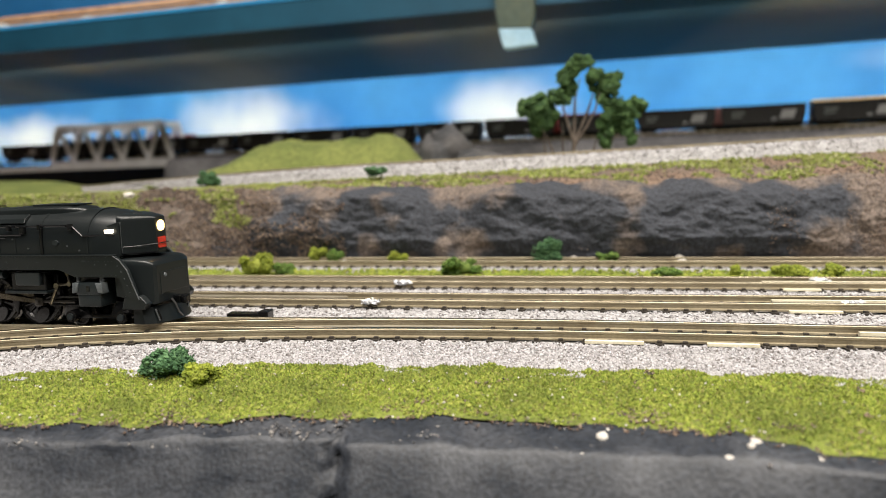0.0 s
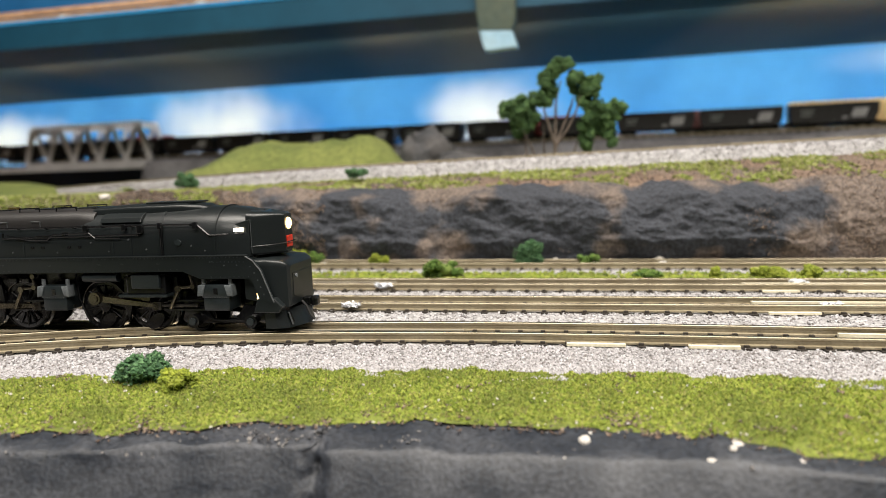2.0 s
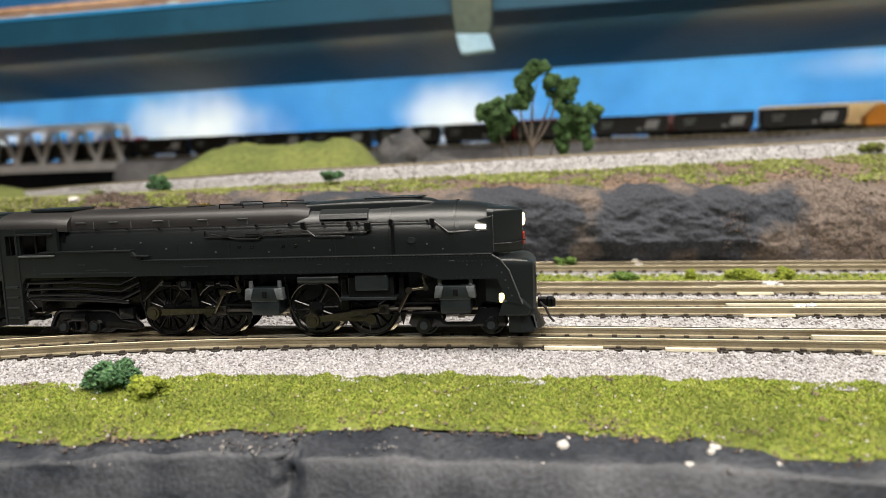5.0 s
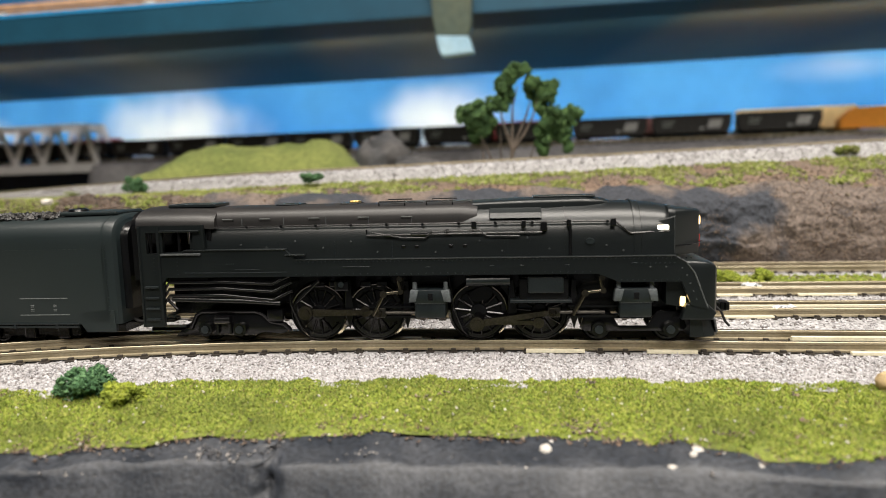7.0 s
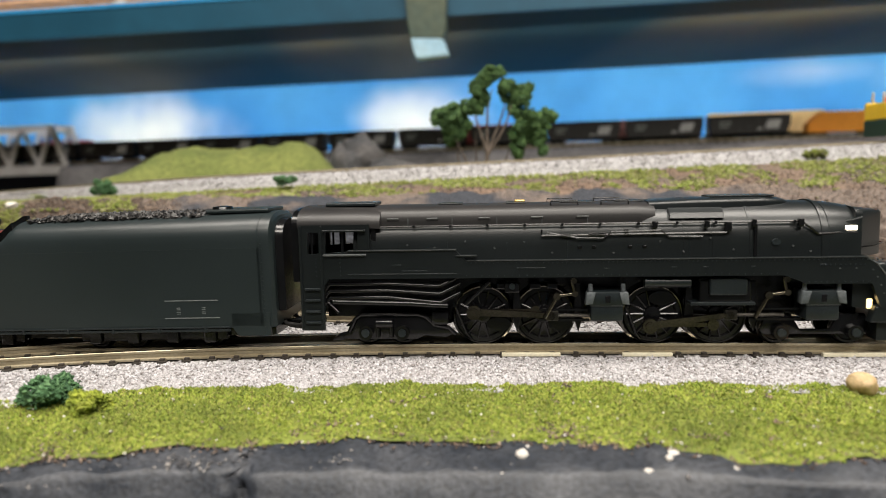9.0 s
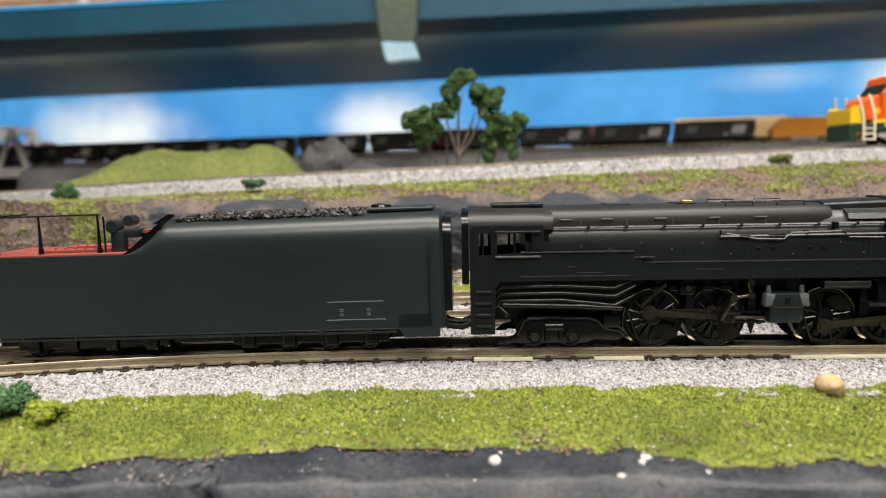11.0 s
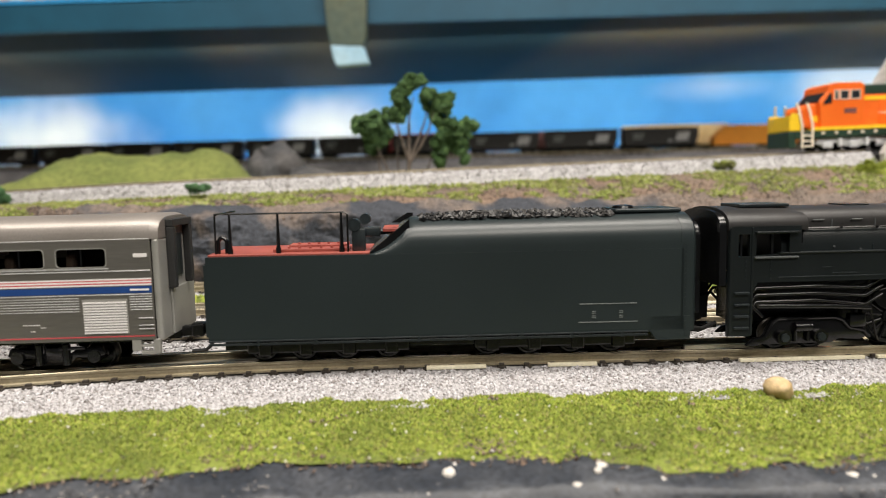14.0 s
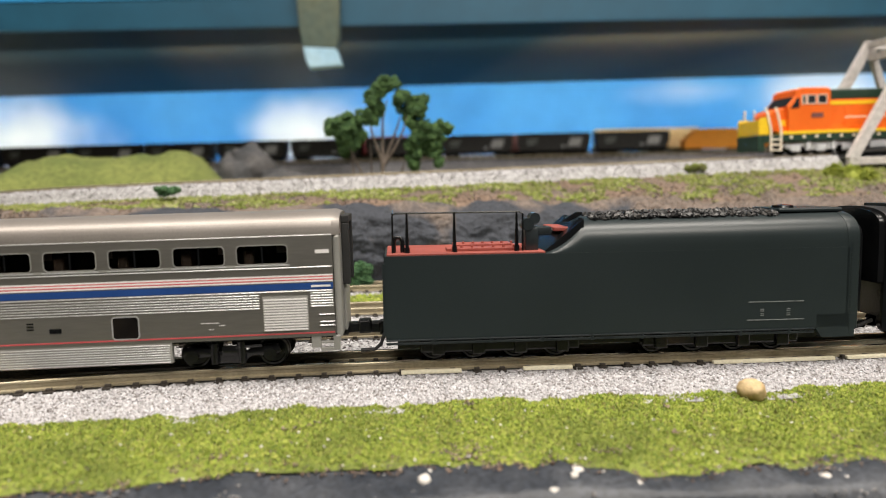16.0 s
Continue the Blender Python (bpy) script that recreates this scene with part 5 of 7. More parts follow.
def build_coach():
    w = 9.7
    windows = [(X1C - 9.6 - 11.65 * i - 9.7, X1C - 9.6 - 11.65 * i) for i in range(12)]
    zl, zh = 20.45, 24.25
    def wall(bm, s):
        y = yb(s, w - 0.5, w)
        box(bm, X0C, X1C - 1.4, *y, 6.4, zl)
        box(bm, X0C, X1C - 1.4, *y, zh, 25.6)
        edges = [X1C - 1.4] + [q for a, b in windows for q in (b, a)] + [X0C]
        for a, b in zip(edges[::2], edges[1::2]):
            box(bm, b, a, *y, zl, zh)
    body = part("body_side", both(wall), M_SILVER, coach)
    part("roof", loft(bmesh.new(), [(X0C, w, 25.6, 25.9, 30.2), (X1C - 1.4, w, 25.6, 25.9, 30.2), (X1C, w - 0.8, 25.6, 25.7, 29.7)], 26, 0.62), M_ROOFSILVER, coach, "dull silver ribbed roof", smooth=30)
    part("end_wall", boxed(X1C - 1.4, X1C, -w + 0.4, w - 0.4, 6.0, 25.7, bevel=0.5), M_SILVER_PALE, coach)
    part("end_wall", boxed(X0C, X0C + 1.4, -w + 0.4, w - 0.4, 6.0, 25.7, bevel=0.5), M_SILVER_PALE, coach)
    part("floor", boxed(X0C + 1, X1C - 1, -w + 0.5, w - 0.5, 6.0, 6.8), M_FRAME, coach)
    part("upper_floor", boxed(X0C + 2, X1C - 2, -w + 0.6, w - 0.6, 17.4, 18.2), M_INSIDE, coach)
    part("inner_wall", boxed(X0C + 2, X1C - 2, 1.0, 1.6, 18.2, 25.4), M_INSIDE, coach, "dim brown interior")
    # corrugations
    bm = bmesh.new()
    for s in (-1, 1):
        for i in range(6):
            z = 25.75 + i * 0.42
            yy = w * (1 - max(0, (z - 25.9) / 4.3) ** 1.61) ** 0.62 if z > 25.9 else w
            rod(bm, (X0C, s * (yy - 0.05), z), (X1C - 1.5, s * (yy - 0.05), z), 0.10, seg=6)
    part("roof_rib", bm, M_SILVER_HI, coach)
    bm = bmesh.new()
    for s in (-1, 1):
        for i in range(6):
            z = 12.2 + i * 0.5
            rod(bm, (X0C + 4, s * w, z), (X1C - 15.4, s * w, z), 0.09, seg=6)
            rod(bm, (X1C - 5.8, s * w, z + 0.1), (X1C - 1.6, s * w, z + 0.1), 0.09, seg=6)
    part("side_rib", bm, M_SILVER_HI, coach, "bright fluted side ribs")
    part("belt_line", both(lambda bm, s: (rod(bm, (X0C, s * w, 19.75), (X1C - 1.6, s * w, 19.75), 0.12, seg=6), rod(bm, (X0C, s * w, 15.25), (X1C - 1.6, s * w, 15.25), 0.1, seg=6))), M_SILVER_HI, coach)
    for i, (z0, z1, m) in enumerate(((15.5, 16.75, M_BLUE), (16.95, 17.25, M_STRIPE_WHITE), (17.25, 17.5, M_STRIPE_RED), (17.5, 17.8, M_STRIPE_WHITE), (17.8, 18.02, M_STRIPE_RED), (18.02, 18.3, M_STRIPE_WHITE), (7.05, 7.3, M_STRIPE_RED))):
        part("stripe", both(lambda bm, s: box(bm, X0C, X1C - 1.5, *yb(s, w, w + 0.05), z0, z1)), m, coach, ("blue stripe", "white stripe", "red stripe", "white stripe", "red stripe", "white stripe", "thin red line")[i])
    part("name_bar", boxed(X1C - 5.6, X1C - 2.0, -w - 0.1, -w - 0.05, 15.95, 16.3), M_STRIPE_WHITE, coach)
    part("light_panel", both(lambda bm, s: box(bm, X1C - 4.6, X1C - 2.0, *yb(s, w, w + 0.1), 22.3, 23.0)), M_STRIPE_WHITE, coach)
    for a, b in windows:
        fr = part("window", boxed(a - 0.2, b + 0.2, -w - 0.12, -w + 0.02, zl - 0.35, zl - 0.05, bevel=0.04), M_SILVER_HI, coach, "dark tinted window with bright sill")
        part("pane", boxed(a, b, -w + 0.22, -w + 0.34, zl, zh), M_GLASS, fr).visible_shadow = False
        part("mullion", boxed((a + b) / 2 - 0.15, (a + b) / 2 + 0.15, -w + 0.05, -w + 0.2, zl, zh), M_FRAME, fr)
        part("gasket", round_ring(rounded(a - 0.02, b + 0.02, zl - 0.02, zh + 0.02, 0.03), rounded(a + 0.22, b - 0.22, zl + 0.2, zh - 0.2, 0.7), -w - 0.02, -w + 0.2), M_SILVER, fr)
        part("gasket_rim", round_ring(rounded(a + 0.04, b - 0.04, zl + 0.02, zh - 0.02, 0.85), rounded(a + 0.22, b - 0.22, zl + 0.2, zh - 0.2, 0.7), -w - 0.08, -w - 0.02), M_SILVER_PALE, fr, "thin bright window rim")
        part("seat", boxed(a + 1.0, a + 3.0, -w + 1.5, -w + 6, 18.2, 23.2, bevel=0.6), M_INSIDE, fr)
        # white patch on the inner wall stands in for light through the far side
        part("lit_window_patch", boxed(b - 4.0, b - 1.4, 0.9, 0.98, 21.6, 24.0), M_STRIPE_WHITE, fr, "white patch painted as light from a far window")
    # pale sill pieces between windows
    part("sill_plate", both(lambda bm, s: [box(bm, b - 0.2 + 0.3, b + 1.75, *yb(s, w, w + 0.1), zl - 0.4, zl + 0.05) for a, b in windows[1:]]), M_SILVER_PALE, coach)
    gr = part("grille", both(lambda bm, s: box(bm, X1C - 14.8, X1C - 6.3, *yb(s, w - 0.1, w + 0.12), 7.7, 14.4)), M_SILVER_PALE, coach, "pale louvred grille")
    part("louvre", both(lambda bm, s: [box(bm, X1C - 14.6, X1C - 6.5, *yb(s, w + 0.1, w + 0.32), 7.9 + i * 0.52, 8.17 + i * 0.52) for i in range(12)]), M_STRIPE_WHITE, gr, "white louvre slats")
    for x0, x1 in ((-247.9, -243.3), (-288.4, -283.8), (-313.4, -308.8)):
        lw = part("lower_window", round_ring(rounded(x0 - 0.25, x1 + 0.25, 7.25, 11.75, 0.8), rounded(x0, x1, 7.5, 11.5, 0.55), -w - 0.08, -w + 0.2), M_SILVER_HI, coach)
        part("pane", boxed(x0, x1, -w - 0.03, -w + 0.05, 7.5, 11.5), M_DARKGLASS, lw, "dark lower deck window")
    part("latch", both(lambda bm, s: (box(bm, -259.4, -257.2, *yb(s, w, w + 0.1), 9.0, 9.9, bevel=0.04), [box(bm, -263.4, -262.2, *yb(s, w, w + 0.12), 9.8 + k * 0.55, 10.0 + k * 0.55) for k in range(3)])), M_FRAME, coach)
    part("small_marking", both(lambda bm, s: (box(bm, -231.8, -228.5, *yb(s, w, w + 0.04), 9.7, 9.83), box(bm, -230.4, -229.5, *yb(s, w, w + 0.04), 8.5, 8.62), box(bm, -228.4, -227.4, *yb(s, w, w + 0.04), 9.2, 9.32))), M_STRIPE_WHITE, coach)
    part("grab_rail", both(lambda bm, s: [(rod(bm, (X1C - 4.2, s * (w + 0.3), z), (X1C - 1.4, s * (w + 0.3), z), 0.09, seg=6)) for z in (8.6, 9.3, 10.7)]), M_SILVER_HI, coach)
    # skirts
    for x0, x1 in ((-338.0, -237.4),):
        sk = part("equipment_skirt", both(lambda bm, s: box(bm, x0, x1, *yb(s, w - 1.2, w - 0.05), 2.4, 6.6, bevel=0.15)), M_SILVER_PALE, coach)
        part("skirt_rib", both(lambda bm, s: [rod(bm, (x0 + 0.4, s * w, 2.7 + i * 0.46), (x1 - 0.4, s * w, 2.7 + i * 0.46), 0.10, seg=6) for i in range(8)]), M_SILVER_HI, sk)
    part("end_step", both(lambda bm, s: (box(bm, X1C - 6, X1C - 4.2, *yb(s, w - 1, w - 0.05), 4.2, 6.5, bevel=0.15), box(bm, X1C - 1.9, X1C - 0.6, *yb(s, w - 1, w - 0.05), 3.6, 6.5, bevel=0.15), box(bm, X1C - 4.3, X1C - 1.7, *yb(s, w - 1, w - 0.05), 3.5, 4.2, bevel=0.1), box(bm, X1C - 4.3, X1C - 1.7, *yb(s, w - 1, w - 0.05), 5.0, 5.4, bevel=0.1))), M_SILVER_PALE, coach, "silver corner step")
    part("diaphragm", prism_frame_x(X1C, X1C + 1.5, -3.8, 3.8, 15.6, 27.6, 1.5), M_RUBBER, coach, "thick black rubber end diaphragm")
    part("end_door", boxed(X1C, X1C + 0.3, -2.2, 2.2, 17.5, 26.0), M_GREYBLK, coach)
    part("lower_end_panel", boxed(X1C, X1C + 0.5, -4.6, 4.6, 6.4, 15.5, bevel=0.15), M_SILVER_PALE, coach)
    bm = boxed(X1C - 2.5, X1C + 0.4, -1.6, 1.6, 4.6, 7.0, bevel=0.3)
    box(bm, X1C - 0.2, X1C + 2.8, -1.0, 1.0, 5.0, 7.0, bevel=0.25)
    box(bm, X1C + 2.4, X1C + 5.0, -1.5, 1.5, 4.8, 7.6, bevel=0.4)
    part("coupler", bm, M_FRAME, coach, "black knuckle coupler")
    for xc in (-227.0, -350.4):
        def frame_side(bm, s):
            y = yb(s, 6.6, 7.8)
            prism(bm, [(xc - 9.4, 3.4), (xc - 8.8, 4.9), (xc - 4, 4.6), (xc - 2.6, 3.6), (xc + 2.6, 3.6), (xc + 4, 4.6), (xc + 8.8, 4.9), (xc + 9.4, 3.4), (xc + 8, 2.6), (xc + 4.0, 2.9), (xc + 2.2, 1.5), (xc - 2.2, 1.5), (xc - 4.0, 2.9), (xc - 8, 2.6)], *y, bevel=0.15)
            for q in (-3.0, 2.2):
                rod(bm, (xc + q, s * 8.1, 1.6), (xc + q, s * 8.1, 5.6), 0.75, seg=10)
            box(bm, xc - 1.6, xc + 1.6, *yb(s, 7.6, 8.6), 3.2, 5.0, bevel=0.3)
            rod(bm, (xc + 1, s * 8.3, 4.7), (xc + 6, s * 8.3, 4.9), 0.35, seg=8)
            for x in (xc - 7.4, xc + 7.4):
                rod(bm, (x, s * 6.6, 3.0), (x, s * 8.2, 3.0), 1.25, seg=12)
        part("bogie_frame", both(frame_side), M_FRAME, coach, "black outside bogie frame", smooth=35)
        for x in (xc - 7.4, xc + 7.4):
            wheelset(coach, x, 2.9, "bogie_wheelset")


def rounded(x0, x1, z0, z1, r, n=5):
    """Points round a rectangle with rounded corners."""
    out = []
    for cx, cz, a0 in ((x1 - r, z1 - r, 0), (x0 + r, z1 - r, 90), (x0 + r, z0 + r, 180), (x1 - r, z0 + r, 270)):
        for k in range(n):
            a = radians(a0 + 90 * k / (n - 1))
            out.append((cx + r * math.cos(a), cz + r * math.sin(a)))
    return out


def round_ring(outer, inner, y0, y1):
    """A flat ring between two outlines with as many points each, from y0 to y1."""
    bm = bmesh.new()
    v = [[bm.verts.new((x, y, z)) for x, z in o] for y in (y0, y1) for o in (outer, inner)]
    n = len(outer)
    for i in range(n):
        j = (i + 1) % n
        for a, b in ((0, 1), (1, 3), (3, 2), (2, 0)):
            bm.faces.new((v[a][i], v[a][j], v[b][j], v[b][i]))
    bmesh.ops.recalc_face_normals(bm, faces=bm.faces)
    return bm


def prism_frame(x0, x1, z0, z1, y0, y1, t):
    """A thin frame round an opening in an upright side."""
    bm = bmesh.new()
    box(bm, x0 - t, x1 + t, y0, y1, z1, z1 + t)
    box(bm, x0 - t, x1 + t, y0, y1, z0 - t, z0)
    box(bm, x0 - t, x0, y0, y1, z0, z1)
    box(bm, x1, x1 + t, y0, y1, z0, z1)
    return bm


def prism_frame_x(x0, x1, y0, y1, z0, z1, t):
    bm = bmesh.new()
    box(bm, x0, x1, y0 - t, y1 + t, z1, z1 + t, bevel=0.2)
    box(bm, x0, x1, y0 - t, y0, z0, z1, bevel=0.2)
    box(bm, x0, x1, y1, y1 + t, z0, z1, bevel=0.2)
    return bm


build_loco()
CAB = ("cab_side", "cab_roof", "roof_hatch", "window_hood", "window_sill", "cab_pillar", "cab_front", "cab_backhead", "cab_floor", "door_post", "cab_step", "end_gasket")
for ob in loco.children:
    if ob.name.split(".")[0] in CAB:
        ob.location.x += 3.0 * U
build_tender()
for ob in tender.children:
    if all(ob is not w for w, _, _, _ in SPINNERS):
        ob.location.x += 0.7 * U
build_coach()


# ---- plants, stones and crumbs ----
M_LEAF = palette("dark_tree_foam", [(0.045, 0.10, 0.025), (0.07, 0.14, 0.04), (0.03, 0.07, 0.02), (0.10, 0.18, 0.055), (0.055, 0.115, 0.04)], 0.9)
M_BUSH_D = palette("dark_bush_foam", [(0.045, 0.115, 0.045), (0.07, 0.16, 0.065), (0.10, 0.20, 0.085), (0.03, 0.08, 0.032)], 0.9)
M_BUSH_L = palette("yellow_green_bush_foam", [(0.19, 0.24, 0.02), (0.27, 0.31, 0.03), (0.13, 0.17, 0.015), (0.22, 0.25, 0.035)], 0.9)
M_BUSH_M = palette("mid_green_bush_foam", [(0.07, 0.14, 0.02), (0.10, 0.18, 0.03), (0.05, 0.10, 0.015), (0.14, 0.20, 0.04)], 0.9)
M_BARK = mat("grey_brown_bark", (0.075, 0.058, 0.045), (0.14, 0.112, 0.09), 4, 0.85, bump=0.4, fine=0.6)
M_PEBBLE = mat("tan_pebble", (0.42, 0.29, 0.14), (0.55, 0.41, 0.23), 3, 0.6, bump=0.2, fine=0.5, grain=0.15)
M_WHITE_STONE = mat("chalk_white_stone", (0.50, 0.47, 0.43), (0.66, 0.63, 0.58), 2, 0.8, bump=0.4, fine=0.4, grain=0.2)
M_FOIL = mat("crumpled_white_foil", (0.72, 0.74, 0.78), (0.85, 0.86, 0.88), 2, 0.3, 0.4, bump=0.3, fine=0.5, grain=0.1)


M_ROCK_CRUMB = palette("grey_grit", [(0.10, 0.10, 0.105), (0.18, 0.17, 0.165), (0.06, 0.06, 0.065), (0.27, 0.255, 0.24)], 0.9)


def scatter(n, x0, x1, lo, hi, seed, size, zf, keep=None):
    """Random places between two lines lo(x) and hi(x), with their sizes."""
    rng = np.random.default_rng(seed)
    x = rng.uniform(x0, x1, n)
    k = rng.uniform(0, 1, n)
    out, sizes = [], []
    for a, f, s in zip(x, k, rng.uniform(size[0], size[1], n)):
        a, f = float(a), float(f)
        y = lo(a) + f * (hi(a) - lo(a))
        if keep is None or keep(a, y, f, float(rng.uniform())):
            out.append((a, y, zf(a, y) + s * 0.2))
            sizes.append(s)
    return np.array(out), np.array(sizes)


def z_bed(x, y):
    d = min(abs(y - f(x)) for f in (y_main, y_two, y_three, y_four))
    return -2.45 - 1.4 * smoothstep(7.0, 16, d)


def off_rails(x, y, f, r):
    return all(abs(abs(y - g(x)) - 4.9) > 1.25 for g in (y_main, y_two, y_three, y_four))


p, s = scatter(32000, -125, 165, lambda x: y_moss_back(x) - 1.5, lambda x: y_main(x) - 7.6, 11, (0.22, 0.43), z_bed)
grains("ballast_stones", p, s, M_BALLAST, 12, "pale pink-grey loose ballast stones", "ballast", 0.85)
p, s = scatter(42000, -130, 170, lambda x: y_main(x) - 7.6, lambda x: y_four(x) + 12, 13, (0.28, 0.5), z_bed, off_rails)
grains("ballast_stones", p, s, M_BALLAST, 14, "pale pink-grey ballast stones between the tracks", "ballast", 0.8)


def moss_keep(x, y, f, r):
    edge = smoothstep(0.0, 0.22, f + 0.12 * fbm(x * 0.15, y * 0.15, 2.0))
    return r < edge


p, s = scatter(80000, -115, 150, lambda x: y_moss_front(x) - 1.5, lambda x: y_moss_back(x) + 1.2 + 0.8 * fbm(x * 0.3, 1.0), 15, (0.19, 0.40), lambda x, y: z_moss(y, x), moss_keep)
grains("turf_clumps", p, s, M_MOSS, 16, "crumbly bright yellow-green foam turf", "grass", 0.8, rough=0.5)
p, s = scatter(15000, -110, 140, lambda x: y_moss_front(x) + 1, lambda x: y_moss_back(x) + 0.8, 115, (0.10, 0.17), lambda x, y: z_moss(y, x) + 0.25, moss_keep)
grains("turf_fibres", p, s, M_MOSS, 116, "fine upright green turf fibres", "grass", 3.4, rough=0.3)
p, s = scatter(16000, -115, 150, lambda x: y_moss_front(x), lambda x: y_moss_back(x) + 1, 117, (0.16, 0.34), lambda x, y: z_moss(y, x) + 0.3, lambda x, y, f, r: fbm(x * 0.11, y * 0.16, 41.0) > 0.66 - 0.20 * (1 - f))
grains("earth_crumbs", p, s, M_EARTH_CRUMB, 118, "bare brown patches in the turf", "soil", 0.7)
p, s = scatter(18000, -115, 150, lambda x: y_moss_front(x) - 4, lambda x: y_moss_front(x) + 8, 17, (0.16, 0.40), lambda x, y: z_moss(max(y, y_moss_front(x)), x) - 0.2, lambda x, y, f, r: r < (0.3 + 0.7 * smoothstep(0.0, 0.3, fbm(x * 0.05, y * 0.05, 4.0))) * smoothstep(0, 0.35, f))
grains("earth_crumbs", p, s, M_EARTH_CRUMB, 18, "brown earth crumbs at the turf edge", "soil", 0.8)
p, s = scatter(240, -115, 150, lambda x: y_moss_front(x) - 4, lambda x: y_moss_back(x), 19, (0.13, 0.32), lambda x, y: z_moss(max(y, y_moss_front(x)), x) + 0.35)
grains("white_specks", p, s, M_WHITE_STONE, 20, "white ballast specks strewn over the turf", "stones", 0.8)
p, s = scatter(9000, -115, 150, lambda x: y_moss_front(x) - 9, lambda x: y_moss_front(x) + 1, 31, (0.12, 0.42), lambda x, y: z_moss(y_moss_front(x), x) - 0.7 - 0.9 * min(1.0, max(0.0, (y_moss_front(x) + 1 - y) / 9)), lambda x, y, f, r: r < smoothstep(-0.1, 0.35, fbm(x * 0.06, y * 0.1, 21.0)) * f)
grains("rock_crumbs", p, s, M_ROCK_CRUMB, 32, "grey grit along the top of the rock edge", "grit", 0.7)
# thin turf between the third and fourth tracks
p, s = scatter(13000, -130, 165, lambda x: y_three(x) + 12, lambda x: y_four(x) - 11, 21, (0.4, 0.85), lambda x, y: z_bed(x, y) + 0.5, lambda x, y, f, r: r < 1.2 - 0.5 * f + 0.6 * fbm(x * 0.07, 6.0))
grains("turf_clumps", p, s, M_MOSS, 22, "thin green turf strip between two tracks", "grass", 0.8, rough=0.5)


p, s = scatter(30000, -260, 330, lambda x: y_four(x) + 18, lambda x: y_ramp(x) - 10.5, 23, (0.4, 1.0), z_slope, lambda x, y, f, r: r < smoothstep(-0.12, 0.25, 0.8 * fbm(x * 0.05, y * 0.08, 12.0) + 0.3 * fbm(x * 0.2, y * 0.2, 13.0) + 0.55 * f - 0.20 + 0.7 * smoothstep(-105, -130, x)))
grains("turf_clumps", p, s, M_MOSS_B, 24, "green foam turf on top of the bank", "grass", 0.8, rough=0.5)
p, s = scatter(16000, -200, 330, lambda x: y_four(x) + 16, lambda x: y_ramp(x) - 14, 25, (0.25, 0.6), z_slope, lambda x, y, f, r: r < 0.35 + 0.65 * smoothstep(0.0, 0.3, fbm(x * 0.04, y * 0.06, 3.0)))
grains("earth_crumbs", p, s, M_EARTH_CRUMB, 26, "loose brown earth on the bank", "soil", 0.8)
p, s = scatter(16000, -230, 330, lambda x: y_ramp(x) - 15, lambda x: y_ramp(x) + 9, 27, (0.35, 0.6), lambda x, y: z_shoulder(x, abs(y - y_ramp(x))))
grains("ballast_stones", p, s, M_BALLAST, 28, "pale ballast stones of the raised track", "ballast", 0.8)
# crumbs fallen along the foot of the bank
p, s = scatter(3500, -130, 170, lambda x: y_four(x) + 6, lambda x: y_four(x) + 13, 29, (0.25, 0.8), lambda x, y: -2.6 + max(0.0, y - y_four(x) - 9) * 0.5)
grains("earth_crumbs", p, s, M_EARTH_CRUMB, 30, "grey and brown crumbs at the rock's foot", "soil", 0.8)
p, s = scatter(15000, -130, 200, lambda x: y_four(x) + 6.5, lambda x: y_four(x) + 24, 129, (0.15, 0.4), lambda x, y: -3 + 26 * ((y - y_four(x) - 7) / 17) ** 0.55 if y > y_four(x) + 7 else -3, lambda x, y, f, r: r < smoothstep(0.05, 0.4, fbm(x * 0.03, f * 2, 14.0) + 0.55 * smoothstep(125, 165, x)))
grains("earth_crumbs", p, s, M_EARTH_CRUMB, 130, "brown rubble clinging to the rock face", "soil", 0.8)


def on_face(n, x0, x1, v0, seed, size, keep):
    """Places on the cutting's face above the height share v0."""
    rng = np.random.default_rng(seed)
    out, sizes = [], []
    for a, v, q, r in zip(rng.uniform(x0, x1, n), rng.uniform(v0, 1, n), rng.uniform(size[0], size[1], n), rng.uniform(0, 1, n)):
        a, v = float(a), float(v)
        if keep(a, v, r):
            y, z = rock_face(a, v)
            out.append((a, y - 0.1, z))
            sizes.append(q)
    return np.array(out), np.array(sizes)


p, s = on_face(14000, -250, -80, 0.05, 131, (0.4, 0.95), lambda x, v, r: r < smoothstep(0.15, 0.45, fbm(x * 0.05, v * 3, 17.0) + 0.4 * v - 0.25 + 0.9 * smoothstep(-122, -150, x)))
grains("turf_clumps", p, s, M_MOSS_B, 132, "yellow-green foam turf on the earth slope", "grass", 0.8, rough=0.5)
p, s = on_face(14000, -180, -40, 0.0, 133, (0.2, 0.6), lambda x, v, r: r < smoothstep(-0.1, 0.3, fbm(x * 0.04, v * 2, 19.0) + 0.6 * smoothstep(-55, -85, x)))
grains("earth_crumbs", p, s, M_EARTH_CRUMB, 134, "loose brown earth on the slope", "soil", 0.8)
p, s = on_face(9000, 115, 330, 0.1, 135, (0.15, 0.42), lambda x, v, r: r < smoothstep(-0.1, 0.3, fbm(x * 0.04, v * 2, 23.0) + 0.4 * smoothstep(130, 170, x)))
grains("earth_crumbs", p, s, M_EARTH_CRUMB, 136, "loose brown earth on the cutting's end", "soil", 0.8)


